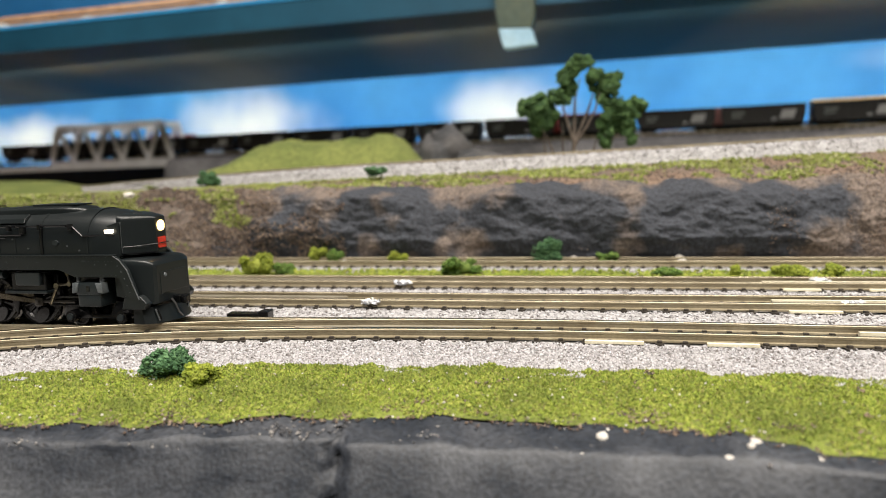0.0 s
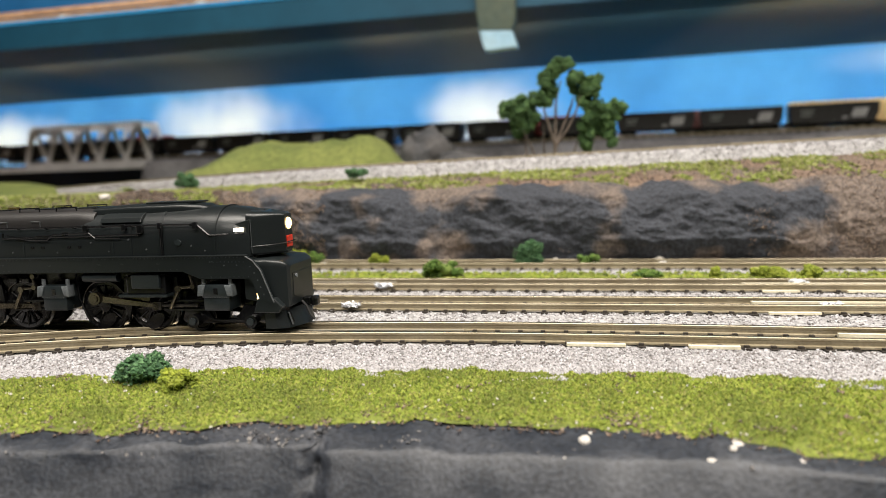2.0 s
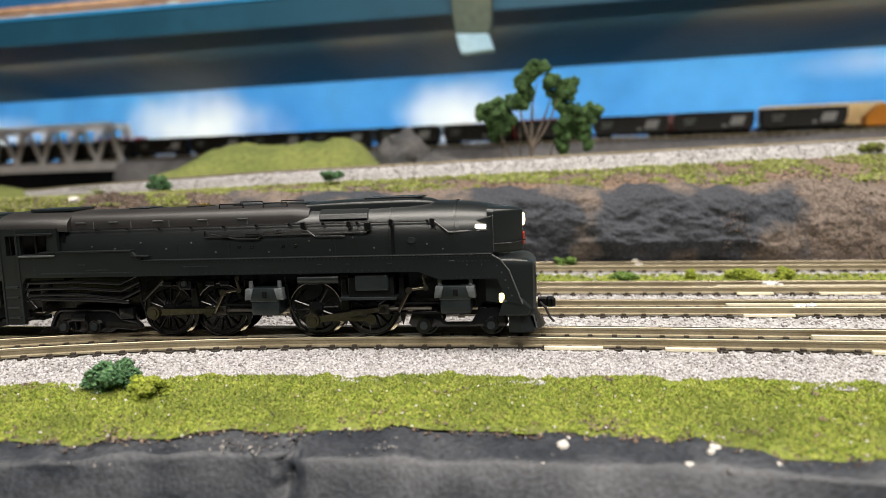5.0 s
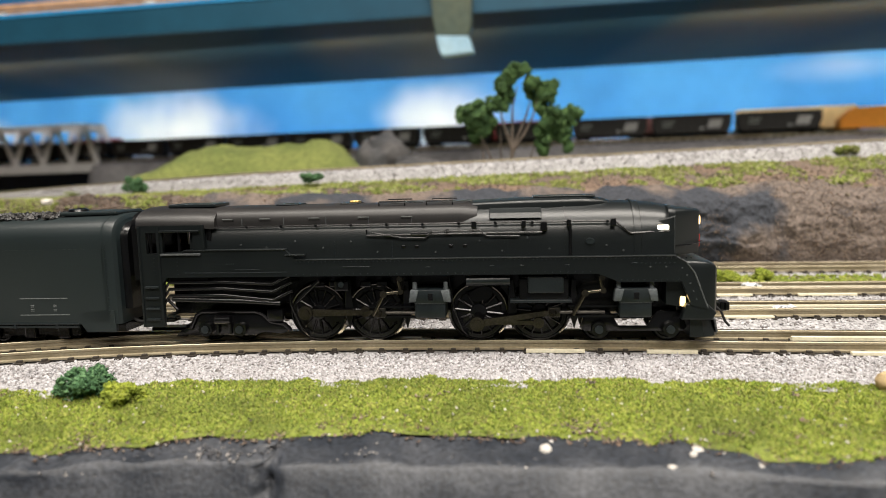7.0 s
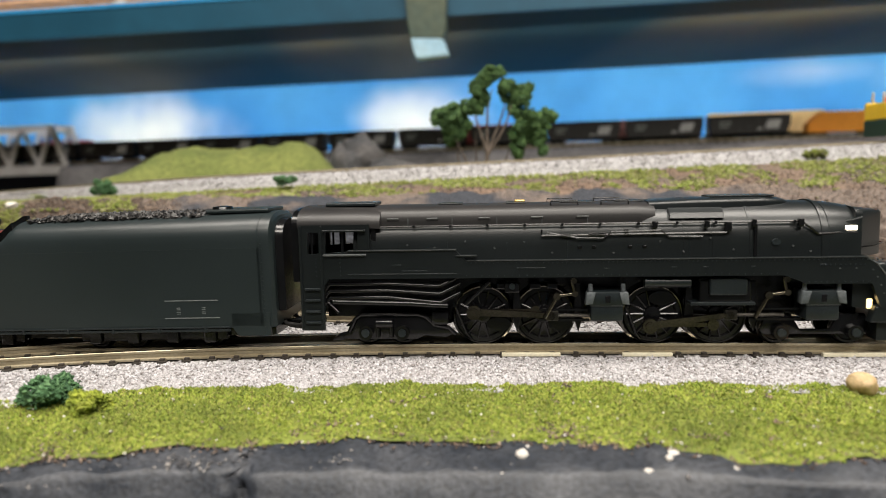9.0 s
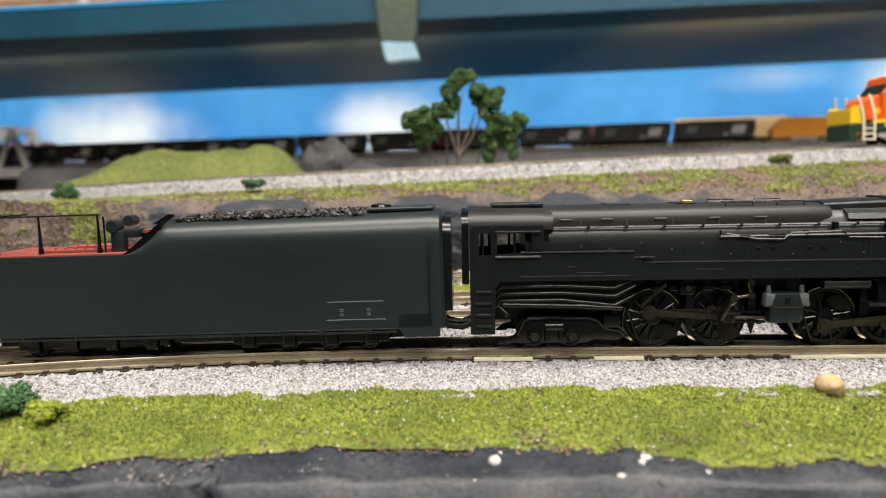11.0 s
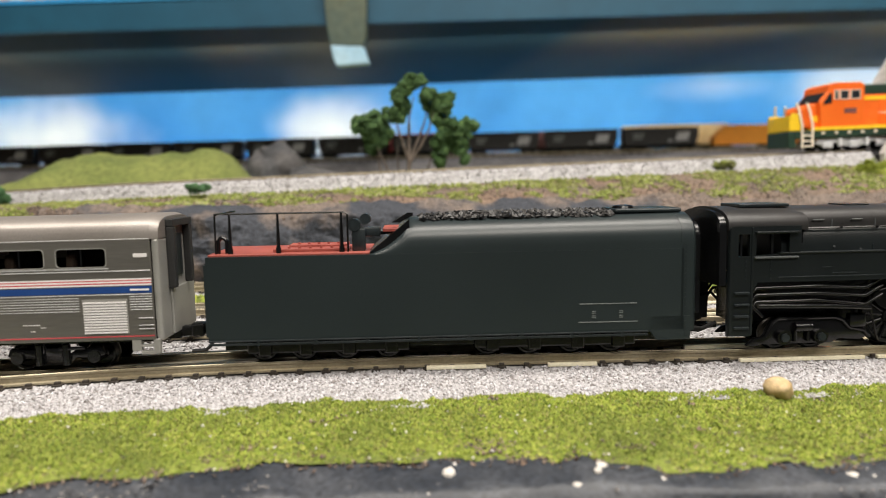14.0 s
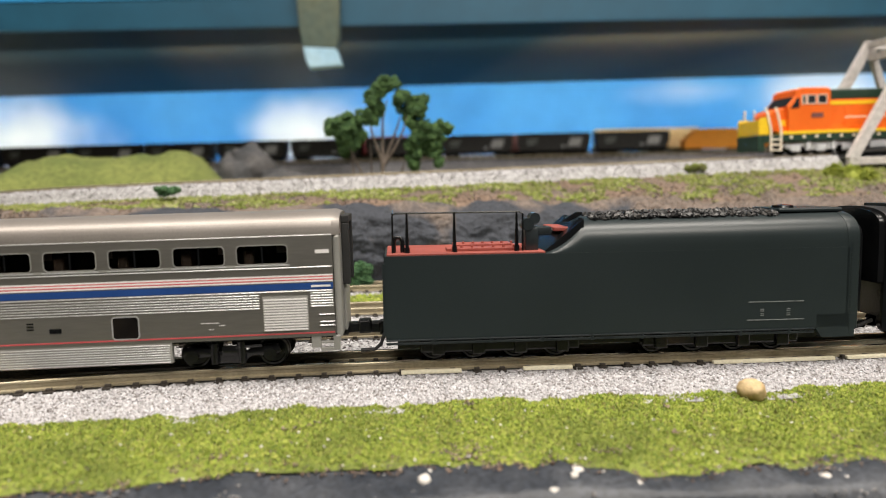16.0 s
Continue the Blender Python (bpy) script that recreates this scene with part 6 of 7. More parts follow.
def foliage(blobs, n, size, seed, hollow=0.55):
    """Crumbs spread through several ellipsoids (x, y, z, rx, ry, rz), thicker near their skins."""
    rng = np.random.default_rng(seed)
    pts = []
    per = n // len(blobs)
    for x, y, z, rx, ry, rz in blobs:
        d = rng.normal(size=(per, 3))
        d /= np.linalg.norm(d, axis=1)[:, None]
        d *= (rng.uniform(hollow ** 3, 1, (per, 1)) ** (1 / 3)) * (1 + 0.18 * np.sin(d[:, :1] * 7 + x) * np.cos(d[:, 1:2] * 6 + z))
        pts.append(d * (rx, ry, rz) + (x, y, z))
    pts = np.concatenate(pts)
    return pts, rng.uniform(size[0], size[1], len(pts))


def bush(x, y, z, w, h, m, seed, label):
    rng = random.Random(seed)
    b = thing("bush", label, "bush", "foam bushes", at=mm(x, y, z))
    blobs = [(-w * 0.1, 0, h * 0.42, w * 0.28, w * 0.26, h * 0.42)]
    for _ in range(9):
        a = rng.uniform(0, 6.28)
        r = rng.uniform(0.2, 0.4) * w
        g = rng.uniform(0.10, 0.19)
        blobs.append((r * math.cos(a), r * 0.7 * math.sin(a), h * rng.uniform(0.2, 0.85), w * g, w * g, h * g * 1.5))
    pts, sz = foliage(blobs, int(800 + 80 * w), (0.28, 0.56), seed)
    pts = pts[(pts[:, 2] > -0.4)]
    o = grains("foliage", pts, sz[:len(pts)], m, seed + 1, "", "", 0.85, b, rough=0.5)
    if h < 5.6:
        return b
    core = bmesh.new()
    bmesh.ops.create_icosphere(core, subdivisions=2, radius=1.0)
    bmesh.ops.scale(core, vec=(w * 0.22, w * 0.2, h * 0.34), verts=core.verts)
    bmesh.ops.translate(core, vec=(0, 0, h * 0.42), verts=core.verts)
    part("core", core, m, b)
    return b


for i, (x, y, z, w, h, m, lab) in enumerate((
    (-55.3, 132.5, -4.6, 12.0, 6.6, M_BUSH_D, "dark green foam bush beside the ballast"),
    (-47.5, 129.0, -5.0, 9.0, 4.0, M_BUSH_L, "low yellow-green foam bush in the turf"),
    (-69.7, 254, -3.4, 14, 8.6, M_BUSH_L, "yellow-green foam bush between the tracks"),
    (-59.5, 254, -3.4, 9, 5.0, M_BUSH_M, "green foam bush between the tracks"),
    (5.8, 243, -3.4, 15, 6.6, M_BUSH_M, "flat green foam bush between the tracks"),
    (112, 223, -3.4, 13, 4.2, M_BUSH_L, "low yellow-green foam bush between the tracks"),
    (126, 222, -3.4, 10, 4.0, M_BUSH_L, "low yellow-green foam bush between the tracks"),
    (95, 226, -3.4, 4, 3.6, M_BUSH_L, "tiny yellow-green foam tuft between the tracks"),
    (74, 230, -3.4, 12, 2.8, M_BUSH_M, "low green foam tuft between the tracks"),
    (-51.5, 277, -2.5, 9, 7.0, M_BUSH_L, "yellow-green foam bush at the rock's foot"),
    (-44.0, 276, -2.5, 7, 5.4, M_BUSH_M, "green foam bush at the rock's foot"),
    (-18.7, 270, -2.5, 9, 5.5, M_BUSH_L, "yellow-green foam bush at the rock's foot"),
    (38.0, 259, -2.5, 15, 9.6, M_BUSH_D, "dark green foam bush at the rock's foot"),
    (60, 255, -2.5, 8, 4.2, M_BUSH_M, "dull green foam tuft at the rock's foot"),
    (-116, 345, 27.2, 13, 8.4, M_BUSH_D, "dark green foam bush on the bank"),
    (-29.5, 305, 31.0, 10, 4.4, M_BUSH_D, "small dark green foam bush on the bank"),
    (196, 285, 36.0, 13, 6.5, M_MOSS_B, "green foam tuft at the ramp's edge"),
    (262, 262, 25.0, 26, 17, M_BUSH_L, "yellow-green foam bush below the bridge"),
)):
    bush(x, y, z, w, h, m, 200 + 3 * i, lab)


def tree():
    """A broad foam tree with a forked bare trunk and five separate clumps of foliage."""
    k = 1.056
    t = thing("tree", "open model tree with dark green foam clumps on forked limbs", "tree", at=mm(63.4, 340, 31.5))
    bm = bmesh.new()
    rod(bm, (0, 0, -1), (0.3, 0, 13), 1.15, 0.95, seg=9)
    part("trunk", bm, M_BARK, t, smooth=50)
    tips = []
    for pts in (((0.3, 0, 12), (-2.2, -1, 19), (-4.6, -0.5, 27), (-5.6, 0, 36)), ((0.3, 0, 12), (0.6, 1, 22), (1.0, 1.5, 32), (3.2, 1, 41)), ((0.3, 0, 11), (5.6, -1.5, 19), (9.6, -2, 27), (12, -1, 35)),
                ((0.3, 0, 12), (5, 2, 22), (8, 3, 29), (10, 3, 36)), ((-7.5, -2, 0), (-10.0, -2, 9), (-14.0, -1.5, 18), (-17.5, -1, 26)), ((-10.5, -1, 0), (-13.0, 0, 8), (-13.5, 1, 16), (-14, 1, 24)),
                ((12.0, 0, 1), (14.5, 0.5, 6), (17.5, 1, 11), (19.5, 1, 17)), ((7.5, 1, 0), (9.0, 1, 8), (11, 1, 14), (12.5, 1, 20)), ((-4.4, 1.5, 0), (-4.6, 1, 8), (-4.9, 0.5, 15), (-5, 0, 22))):
        bm = bmesh.new()
        r = 0.85 if pts[0][2] > 5 else 0.55
        for i, (a, b) in enumerate(zip(pts, pts[1:])):
            rod(bm, a, b, r * (1 - 0.24 * i), r * (1 - 0.24 * (i + 1)), seg=7)
        part("limb", bm, M_BARK, t, smooth=50)
    clumps = (((-16.5, 0, 27, 7, 6, 6.5), (-21.5, 0, 28, 4.5, 4, 4.5), (-12, 0, 31, 5, 5, 4.5), (-17, 1, 21, 4.5, 4, 5.5), (-10.5, 1, 24, 4, 4, 5)),
              ((-3.2, 0, 38, 4.5, 4.5, 6), (-1.2, 0, 42.5, 4.5, 4.5, 5), (-4.4, 0, 33, 4, 4, 5)), ((3.8, 0, 48.5, 5.4, 4.5, 3.6), (0.6, 0, 46.5, 4, 4, 4)),
              ((12.5, 0, 38.5, 6.5, 6, 5.6), (9.8, 0, 42.5, 4, 4, 4.5), (17.5, 0, 39, 5.5, 5, 5), (14, 0, 33, 5.5, 5, 5)),
              ((20, 0, 25, 7, 6, 7), (25.5, 0, 27, 5.5, 5, 6), (16, 0, 21, 5.5, 5, 6.5), (23, 0, 19, 5, 5, 5), (30, 0, 29, 4, 4, 4.6), (14.5, 0, 13.5, 3.6, 3.6, 5), (26.5, 0, 15, 3, 3, 4.5)))
    for i, c in enumerate(clumps):
        rng = random.Random(340 + i)
        sub_blobs = []
        for x, y, z, rx, ry, rz in c:
            for _ in range(13):
                d = Vector((rng.uniform(-1, 1), rng.uniform(-1, 1), rng.uniform(-1, 1))).normalized() * rng.uniform(0.25, 0.95)
                g = rng.uniform(0.24, 0.46)
                sub_blobs.append((x + d.x * rx, y + d.y * ry, z + d.z * rz, rx * g, ry * g, rz * g))
        pts, sz = foliage(sub_blobs, 80 * len(sub_blobs), (0.4, 0.95), 300 + i, 0.2)
        grains("leaf_clump", pts, sz, M_LEAF, 320 + i, "", "", 0.85, t, rough=0.5)
    for o in t.children:
        o.matrix_basis = Matrix.Diagonal((k, k, k, 1))


tree()


def stone(name, x, y, z, rx, ry, rz, m, seed, label, group=""):
    bm = bmesh.new()
    bmesh.ops.create_icosphere(bm, subdivisions=3, radius=1.0)
    for v in bm.verts:
        n = 1 + 0.22 * fbm(v.co.x * 1.3 + seed, v.co.y * 1.3, v.co.z * 1.3, 3)
        v.co = Vector((v.co.x * rx, v.co.y * ry, v.co.z * rz)) * n
    o = part(name, bm, m, None, "", smooth=60)
    o.matrix_basis = mm(x, y, z, 0, 0, seed * 37 % 360)
    return tagged(o, label, "stone", group)


stone("pebble", 86.0, 112.5, -2.2, 2.7, 2.1, 2.0, M_PEBBLE, 3, "smooth tan pebble at the ballast edge")
for i, (x, y, r) in enumerate((0.0 + a, 0.0 + b_, 0.68 * c_) for a, b_, c_ in ((23.8, 104.5, 1.7), (25.2, 106.5, 1.1), (29.6, 100.3, 1.2), (40.6, 96.8, 1.3), (45.6, 99.9, 1.9), (44.2, 97.9, 1.0), (52.7, 94.6, 1.2), (79, 88.4, 1.3), (81.6, 87.2, 0.9), (63, 97.5, 0.8), (20, 101, 0.7), (86, 96, 1.1), (95, 95, 0.9), (34, 99, 0.6))):
    z = z_moss(max(y, y_moss_front(x)), x) - 0.75 - max(0.0, y_moss_front(x) - y - 6) * 0.5
    stone("white_stone", x, y, z, r, r * 0.8, r * 0.7, M_WHITE_STONE, i + 11, "small chalk-white stone at the turf's edge", "white stones")
for i, (x, y, z, r) in enumerate(((49, 263, -1.5, 3.0), (86, 253, -1.5, 3.4), (92, 251, -1.6, 2.4), (-40, 275, -1.5, 1.6), (-131, 290, 26.5, 2.3))):
    stone("white_stone", x, y, z, r, r * 0.7, r * 0.55, M_WHITE_STONE, i + 41, "pale stone lying at the rock's foot", "white stones")


# ---- track fittings ----
def along(f, x, off=0.0):
    c, s = path_frame(f, x)
    return x - s * off, f(x) + c * off, math.degrees(math.atan2(s, c))


M_STRIP = mat("pale_nickel_strip", (0.55, 0.49, 0.38), (0.66, 0.60, 0.48), 8, 0.35, 0.6, fine=0.5, grain=0.1)
M_CREAM = mat("cream_plastic_strip", (0.72, 0.66, 0.48), (0.80, 0.75, 0.58), 5, 0.5, fine=0.5, grain=0.1)
for f, x0, x1, off, m, lab in ((y_main, -35, 8, -1.2, M_STRIP, "pale nickel closure rail of a turnout"), (y_two, -75, -28, 0.6, M_STRIP, "pale nickel closure rail of a turnout"),
                               (y_three, -85, -10, 0.8, M_STRIP, "pale nickel closure rail of a turnout"), (y_three, 92, 150, -1.2, M_CREAM, "cream plastic strip between the rails"), (y_two, 82, 150, 0.8, M_CREAM, "cream plastic strip between the rails"), (y_main, 84, 150, 0.6, M_CREAM, "cream plastic strip between the rails")):
    n = 12
    v, fc = [], []
    for i in range(n + 1):
        x = x0 + (x1 - x0) * i / n
        for d, z in ((-0.55, -2.0), (0.55, -2.0), (0.55, -0.35), (-0.55, -0.35)):
            a, b, _ = along(f, x, off + d)
            v.append((a, b, z))
    for i in range(n):
        for j in range(4):
            a, b = 4 * i + j, 4 * i + (j + 1) % 4
            fc.append((a, b, b + 4, a + 4))
    fc += [(0, 1, 2, 3), (4 * n + 3, 4 * n + 2, 4 * n + 1, 4 * n)]
    tagged(raw("closure_rail", v, fc, m), lab, "rail", "turnout rails")
for f, x0, x1, off in ((y_main, 92, 118, -6.9), (y_main, 54, 64, -6.9), (y_main, 120, 140, -6.9), (y_main, 30, 42, -6.9), (y_three, 96, 106, -6.6), (y_three, 118, 134, -6.6), (y_two, 84, 96, -6.6)):
    a, b, ang = along(f, (x0 + x1) / 2, off)
    o = part("joint_plate", boxed(-(x1 - x0) / 2, (x1 - x0) / 2, -0.5, 0.5, -2.2, -1.5, bevel=0.1), M_CREAM)
    o.matrix_basis = mm(a, b, 0, 0, 0, ang)
    tagged(o, "cream plastic joint plate beside a rail", "rail joint", "joint plates")
for i, (x, y) in enumerate(((-13.6, 213.5), (-20.7, 184.5), (107.7, 198.4), (98.9, 166.0))):
    p, s = foliage([(0, 0, 0.6, 2.8, 1.4, 0.7)], 60, (0.5, 0.9), 500 + i, 0.0)
    o = grains("foil_scrap", p + (x, y, -0.9), s, M_FOIL, 510 + i, "crumpled scrap of white foil beside a rail", "scrap", 0.4)
    o["kind"] = ""
    tagged(o, group="foil scraps")
sw = thing("switch_machine", "flat black switch machine between two tracks", "switch machine", at=mm(-51.5, 177.5, -3.2, 0, 0, -9))
part("motor_case", boxed(-5.5, 3.2, -1.6, 1.6, 0, 2.1, bevel=0.2), M_FRAME, sw)
part("lever_box", boxed(3.3, 6.0, -1.9, 1.9, 0, 2.8, bevel=0.25), M_FRAME, sw)


# ---- far scenery ----
def mound():
    def f(x, v):
        y = 400 + 90 * v
        k = math.sin(math.pi * v) ** 0.7
        e = smoothstep(-172, -108, x) * smoothstep(4, -30, x)
        return y, 27 + (24.5 + 0.04 * (x + 100)) * k * e + (3.2 * fbm(x * 0.035, v * 2, 3.0) + 1.2 * fbm(x * 0.12, v * 5, 3.0)) * k
    strip("grass_mound", -176, 6, 60, 24, f, M_MOSS_FAR, "smooth olive green grassy mound", "hill")


mound()


def left_bank():
    def f(x, v):
        y = 500 + 130 * v
        k = math.sin(math.pi * v) ** 0.7
        e = smoothstep(-700, -480, x) * smoothstep(-235, -330, x)
        return y, 14 + 17 * k * e + 1.6 * fbm(x * 0.02, v * 2, 5.0) * k
    strip("grass_bank", -720, -230, 90, 24, f, M_MOSS_FAR, "low green grassy bank before the gully", "hill")


left_bank()


def boulder(x, y, z, rx, ry, rz, seed, label):
    bm = bmesh.new()
    bmesh.ops.create_icosphere(bm, subdivisions=4, radius=1.0)
    for v in bm.verts:
        n = 1 + 0.28 * fbm(v.co.x * 1.2 + seed, v.co.y * 1.2, v.co.z * 1.2, 5)
        v.co = Vector((v.co.x * rx, v.co.y * ry, v.co.z * rz)) * n
    o = part("boulder", bm, M_ROCK, None, "", smooth=40)
    o.matrix_basis = mm(x, y, z)
    return tagged(o, label, "rock")


boulder(2, 455, 38, 18, 20, 21, 4, "grey plaster boulder at the end of the mound")
boulder(22, 425, 33, 20, 16, 11, 9, "low dark plaster boulder beside the mound")

M_TRUSS = mat("grey_bridge_paint", (0.56, 0.55, 0.57), (0.66, 0.65, 0.67), 20, 0.6, fine=2, grain=0.12)
M_TRUSS_RUST = mat("weathered_bridge_paint", (0.48, 0.45, 0.43), (0.58, 0.55, 0.53), 20, 0.6, fine=2, grain=0.2)


def bar(bm, a, b, w, d):
    """A flat bar of width w in the truss plane, from a to b (x, z), across y = d[0] to d[1]."""
    a, b = Vector(a), Vector(b)
    n = (b - a).normalized()
    q = Vector((-n.y, n.x)) * w / 2
    return prism(bm, [tuple(a + q), tuple(b + q), tuple(b - q), tuple(a - q)], *d)


def truss_bridge(at, material, label, length=248.0, height=55.0, half=17.0, over=20.0, wide=1.0, panels=4, chord=7.0):
    """Two zigzag trusses with sloping end posts, joined by struts and portals over the deck."""
    t = thing("truss_bridge", label, "bridge", "truss bridges", at=at)
    tops = [over + i * (length - 2 * over) / panels for i in range(panels + 1)]
    for s in (-1, 1):
        d = yb(s, half - 1.4, half + 1.4)
        dd = yb(s, half - 1.2, half + 1.2)
        part("bottom_chord", boxed(0, length, *d, 0, chord, bevel=0.3), material, t)
        part("top_chord", boxed(tops[0] - 2, tops[-1] + 2, *d, height - 4.5 * wide, height, bevel=0.3), material, t)
        for a, b in (((1.5, chord - 1), (tops[0], height - 2)), ((length - 1.5, chord - 1), (tops[-1], height - 2))):
            part("end_post", bar(bmesh.new(), a, b, 4.6 * wide, d), material, t)
        for a, b in zip(tops, tops[1:]):
            m = (a + b) / 2
            part("diagonal", bar(bmesh.new(), (a, height - 2), (m, chord - 1), 3.6 * wide, dd), material, t)
            part("diagonal", bar(bmesh.new(), (m, chord - 1), (b, height - 2), 3.6 * wide, dd), material, t)
            part("gusset", prism(bmesh.new(), [(m - 5, chord), (m + 5, chord), (m + 3, chord + 5), (m - 3, chord + 5)], *yb(s, half + 1.2, half + 1.7)), material, t)
    for x in tops:
        part("cross_strut", boxed(x - 1.4, x + 1.4, -half, half, height - 3.6, height - 0.6), material, t)
    for x in (tops[0], tops[-1] - 3):
        part("portal", boxed(x, x + 3, -half, half, height - 10, height - 6.5), material, t)
    part("bridge_deck", boxed(0, length, -half + 1.5, half - 1.5, 3.0, 6.0), M_FRAME, t)
    return t


truss_bridge(mm(-575, y_back(-575), 40.5, 0, -0.5, math.degrees(math.atan(-0.35))), M_TRUSS, "grey painted girder truss bridge on the far track", length=222, height=64, over=19, wide=1.7, chord=12.0)
girder = thing("girder_span", "flat grey plate girder span before the truss bridge", "bridge", at=mm(-575, y_back(-575), 40.5, 0, -0.5, math.degrees(math.atan(-0.35))))
for y in (-17, 15.5):
    part("girder", boxed(-300, -2, y, y + 1.5, 0, 7, bevel=0.2), M_TRUSS, girder)
part("bridge_deck", boxed(-300, -2, -15.4, 15.4, 3, 6), M_FRAME, girder)
truss_bridge(mm(269, y_ramp(269) + 0.5, 40.4, 0, -1.2, math.degrees(math.atan(-0.13))), M_TRUSS_RUST, "pale grey weathered truss bridge on the raised track", height=62, over=37, chord=3.5)

M_CAR_BLACK = mat("faded_black_car", (0.009, 0.0085, 0.010), (0.016, 0.015, 0.017), 20, 0.5, fine=2, grain=0.2)
M_CAR_BROWN = mat("oxide_brown_car", (0.14, 0.05, 0.045), (0.18, 0.07, 0.06), 20, 0.6, fine=2, grain=0.15)
M_CAR_RED = mat("dark_red_car", (0.28, 0.035, 0.035), (0.34, 0.05, 0.045), 20, 0.6, fine=2, grain=0.15)
M_CAR_TAN = mat("tan_yellow_load", (0.62, 0.42, 0.17), (0.70, 0.50, 0.24), 30, 0.6, fine=2, grain=0.12)
M_CAR_ORANGE = mat("orange_car", (0.75, 0.27, 0.02), (0.80, 0.32, 0.03), 30, 0.5, fine=2, grain=0.1)
M_CAR_BLUE = mat("blue_car", (0.02, 0.10, 0.30), (0.03, 0.13, 0.34), 30, 0.5, fine=2, grain=0.1)
M_LOGO = mat("faded_white_mark", (0.34, 0.34, 0.36), (0.42, 0.42, 0.44), 8, 0.6, fine=1, grain=0.1)


def coal_car(at, label):
    """A high-sided coal gondola with sloped ends, ribs, a white mark and lettering bars."""
    c = thing("coal_gondola", label, "freight car", "far freight cars", at=at)
    part("car_body", prism(bmesh.new(), [(-37, 5), (37, 5), (40, 13), (40, 23), (-40, 23), (-40, 13)], -9.4, 9.4, bevel=0.4), M_CAR_BLACK, c)
    part("top_rim", boxed(-40.4, 40.4, -9.9, 9.9, 22.4, 23.6, bevel=0.3), M_CAR_BLACK, c)
    for i in range(9):
        x = -36 + i * 9
        part("side_rib", boxed(x - 0.5, x + 0.5, -9.9, 9.9, 7, 22.4), M_CAR_BLACK, c)
    part("painted_mark", prism(bmesh.new(), [(15, 9), (28, 9), (31, 18), (18, 18)], -10.05, -9.92), M_LOGO, c, "faded white painted mark")
    part("lettering_bar", boxed(-30, -18, -10.05, -9.92, 15.5, 17.5), M_GREYLINE, c)
    part("lettering_bar", boxed(-30, -20, -10.05, -9.92, 11.5, 13.5), M_GREYLINE, c)
    part("lettering_bar", boxed(8, 12, -10.05, -9.92, 8, 10), M_LOGO, c)
    part("centre_sill", boxed(-43, 43, -1.5, 1.5, 3.2, 5.2), M_FRAME, c)
    for x in (-28, 28):
        part("truck", boxed(x - 8, x + 8, -6.5, 6.5, 1.0, 5.0, bevel=0.8), M_FRAME, c)
        for q in (-5, 5):
            part("wheel", both(lambda bm, s: rod(bm, (x + q, s * 4, 2.9), (x + q, s * 6.9, 2.9), 2.9, seg=14)), M_FRAME, c)
    return c


ang = math.degrees(math.atan(-0.35))
dx = 86 * math.cos(radians(ang))
first = None
for i in range(16):
    x = 335 + (i - 12) * dx + (0 if i < 14 else 0)
    if x > 450:
        break
    at = mm(x, y_back(x), z_back(x) + 3.2, 0, -0.4, ang)
    if first is None:
        first = coal_car(at, "dark coal gondola with a faded white mark on the far track")
    else:
        copy_thing(first, at)


def low_car(x, off, length, z0, z1, m, label, slope=4.0):
    at = mm(x, y_back(x) + off, z_back(x) + 3.2, 0, -0.4, ang)
    c = thing("freight_car", label, "freight car", "far freight cars", at=at)
    part("car_body", prism(bmesh.new(), [(-length / 2, z0), (length / 2, z0), (length / 2, z1 - slope), (length / 2 - slope, z1), (-length / 2 + slope, z1), (-length / 2, z1 - slope)], -9, 9, bevel=0.5), m, c)
    for i in range(8):
        q = -length / 2 + (i + 0.5) * length / 8
        part("side_rib", boxed(q - 0.4, q + 0.4, -9.4, 9.4, z0 + 1, z1 - slope - 0.5), m, c)
    part("centre_sill", boxed(-length / 2 - 2, length / 2 + 2, -1.5, 1.5, 3, z0 + 0.3), M_FRAME, c)
    for q in (-length * 0.34, length * 0.34):
        part("truck", boxed(q - 8, q + 8, -6.5, 6.5, 0.0, 5.0, bevel=0.8), M_FRAME, c)


low_car(338, 30, 86, 5, 25.0, M_CAR_BROWN, "oxide brown low freight car behind the coal gondolas", 1.0)
low_car(150, 30, 86, 5, 26.5, M_CAR_RED, "dark red freight car behind the coal gondolas", 1.0)
low_car(446, 30, 118, 5, 28.0, M_CAR_TAN, "long freight car with tan yellow load", 2.0)
low_car(503, 2, 68, 3, 24.0, M_CAR_ORANGE, "orange freight car with sloping top", 12.0)
low_car(572, 2, 66, 3, 18.0, M_CAR_ORANGE, "low orange freight car on the far track", 3.0)
low_car(-520, 30, 120, 5, 30.0, M_CAR_BLUE, "blue freight car behind the far bridge", 3.0)
low_car(-395, 30, 80, 5, 29.0, M_CAR_RED, "dark red freight car behind the far bridge", 1.0)


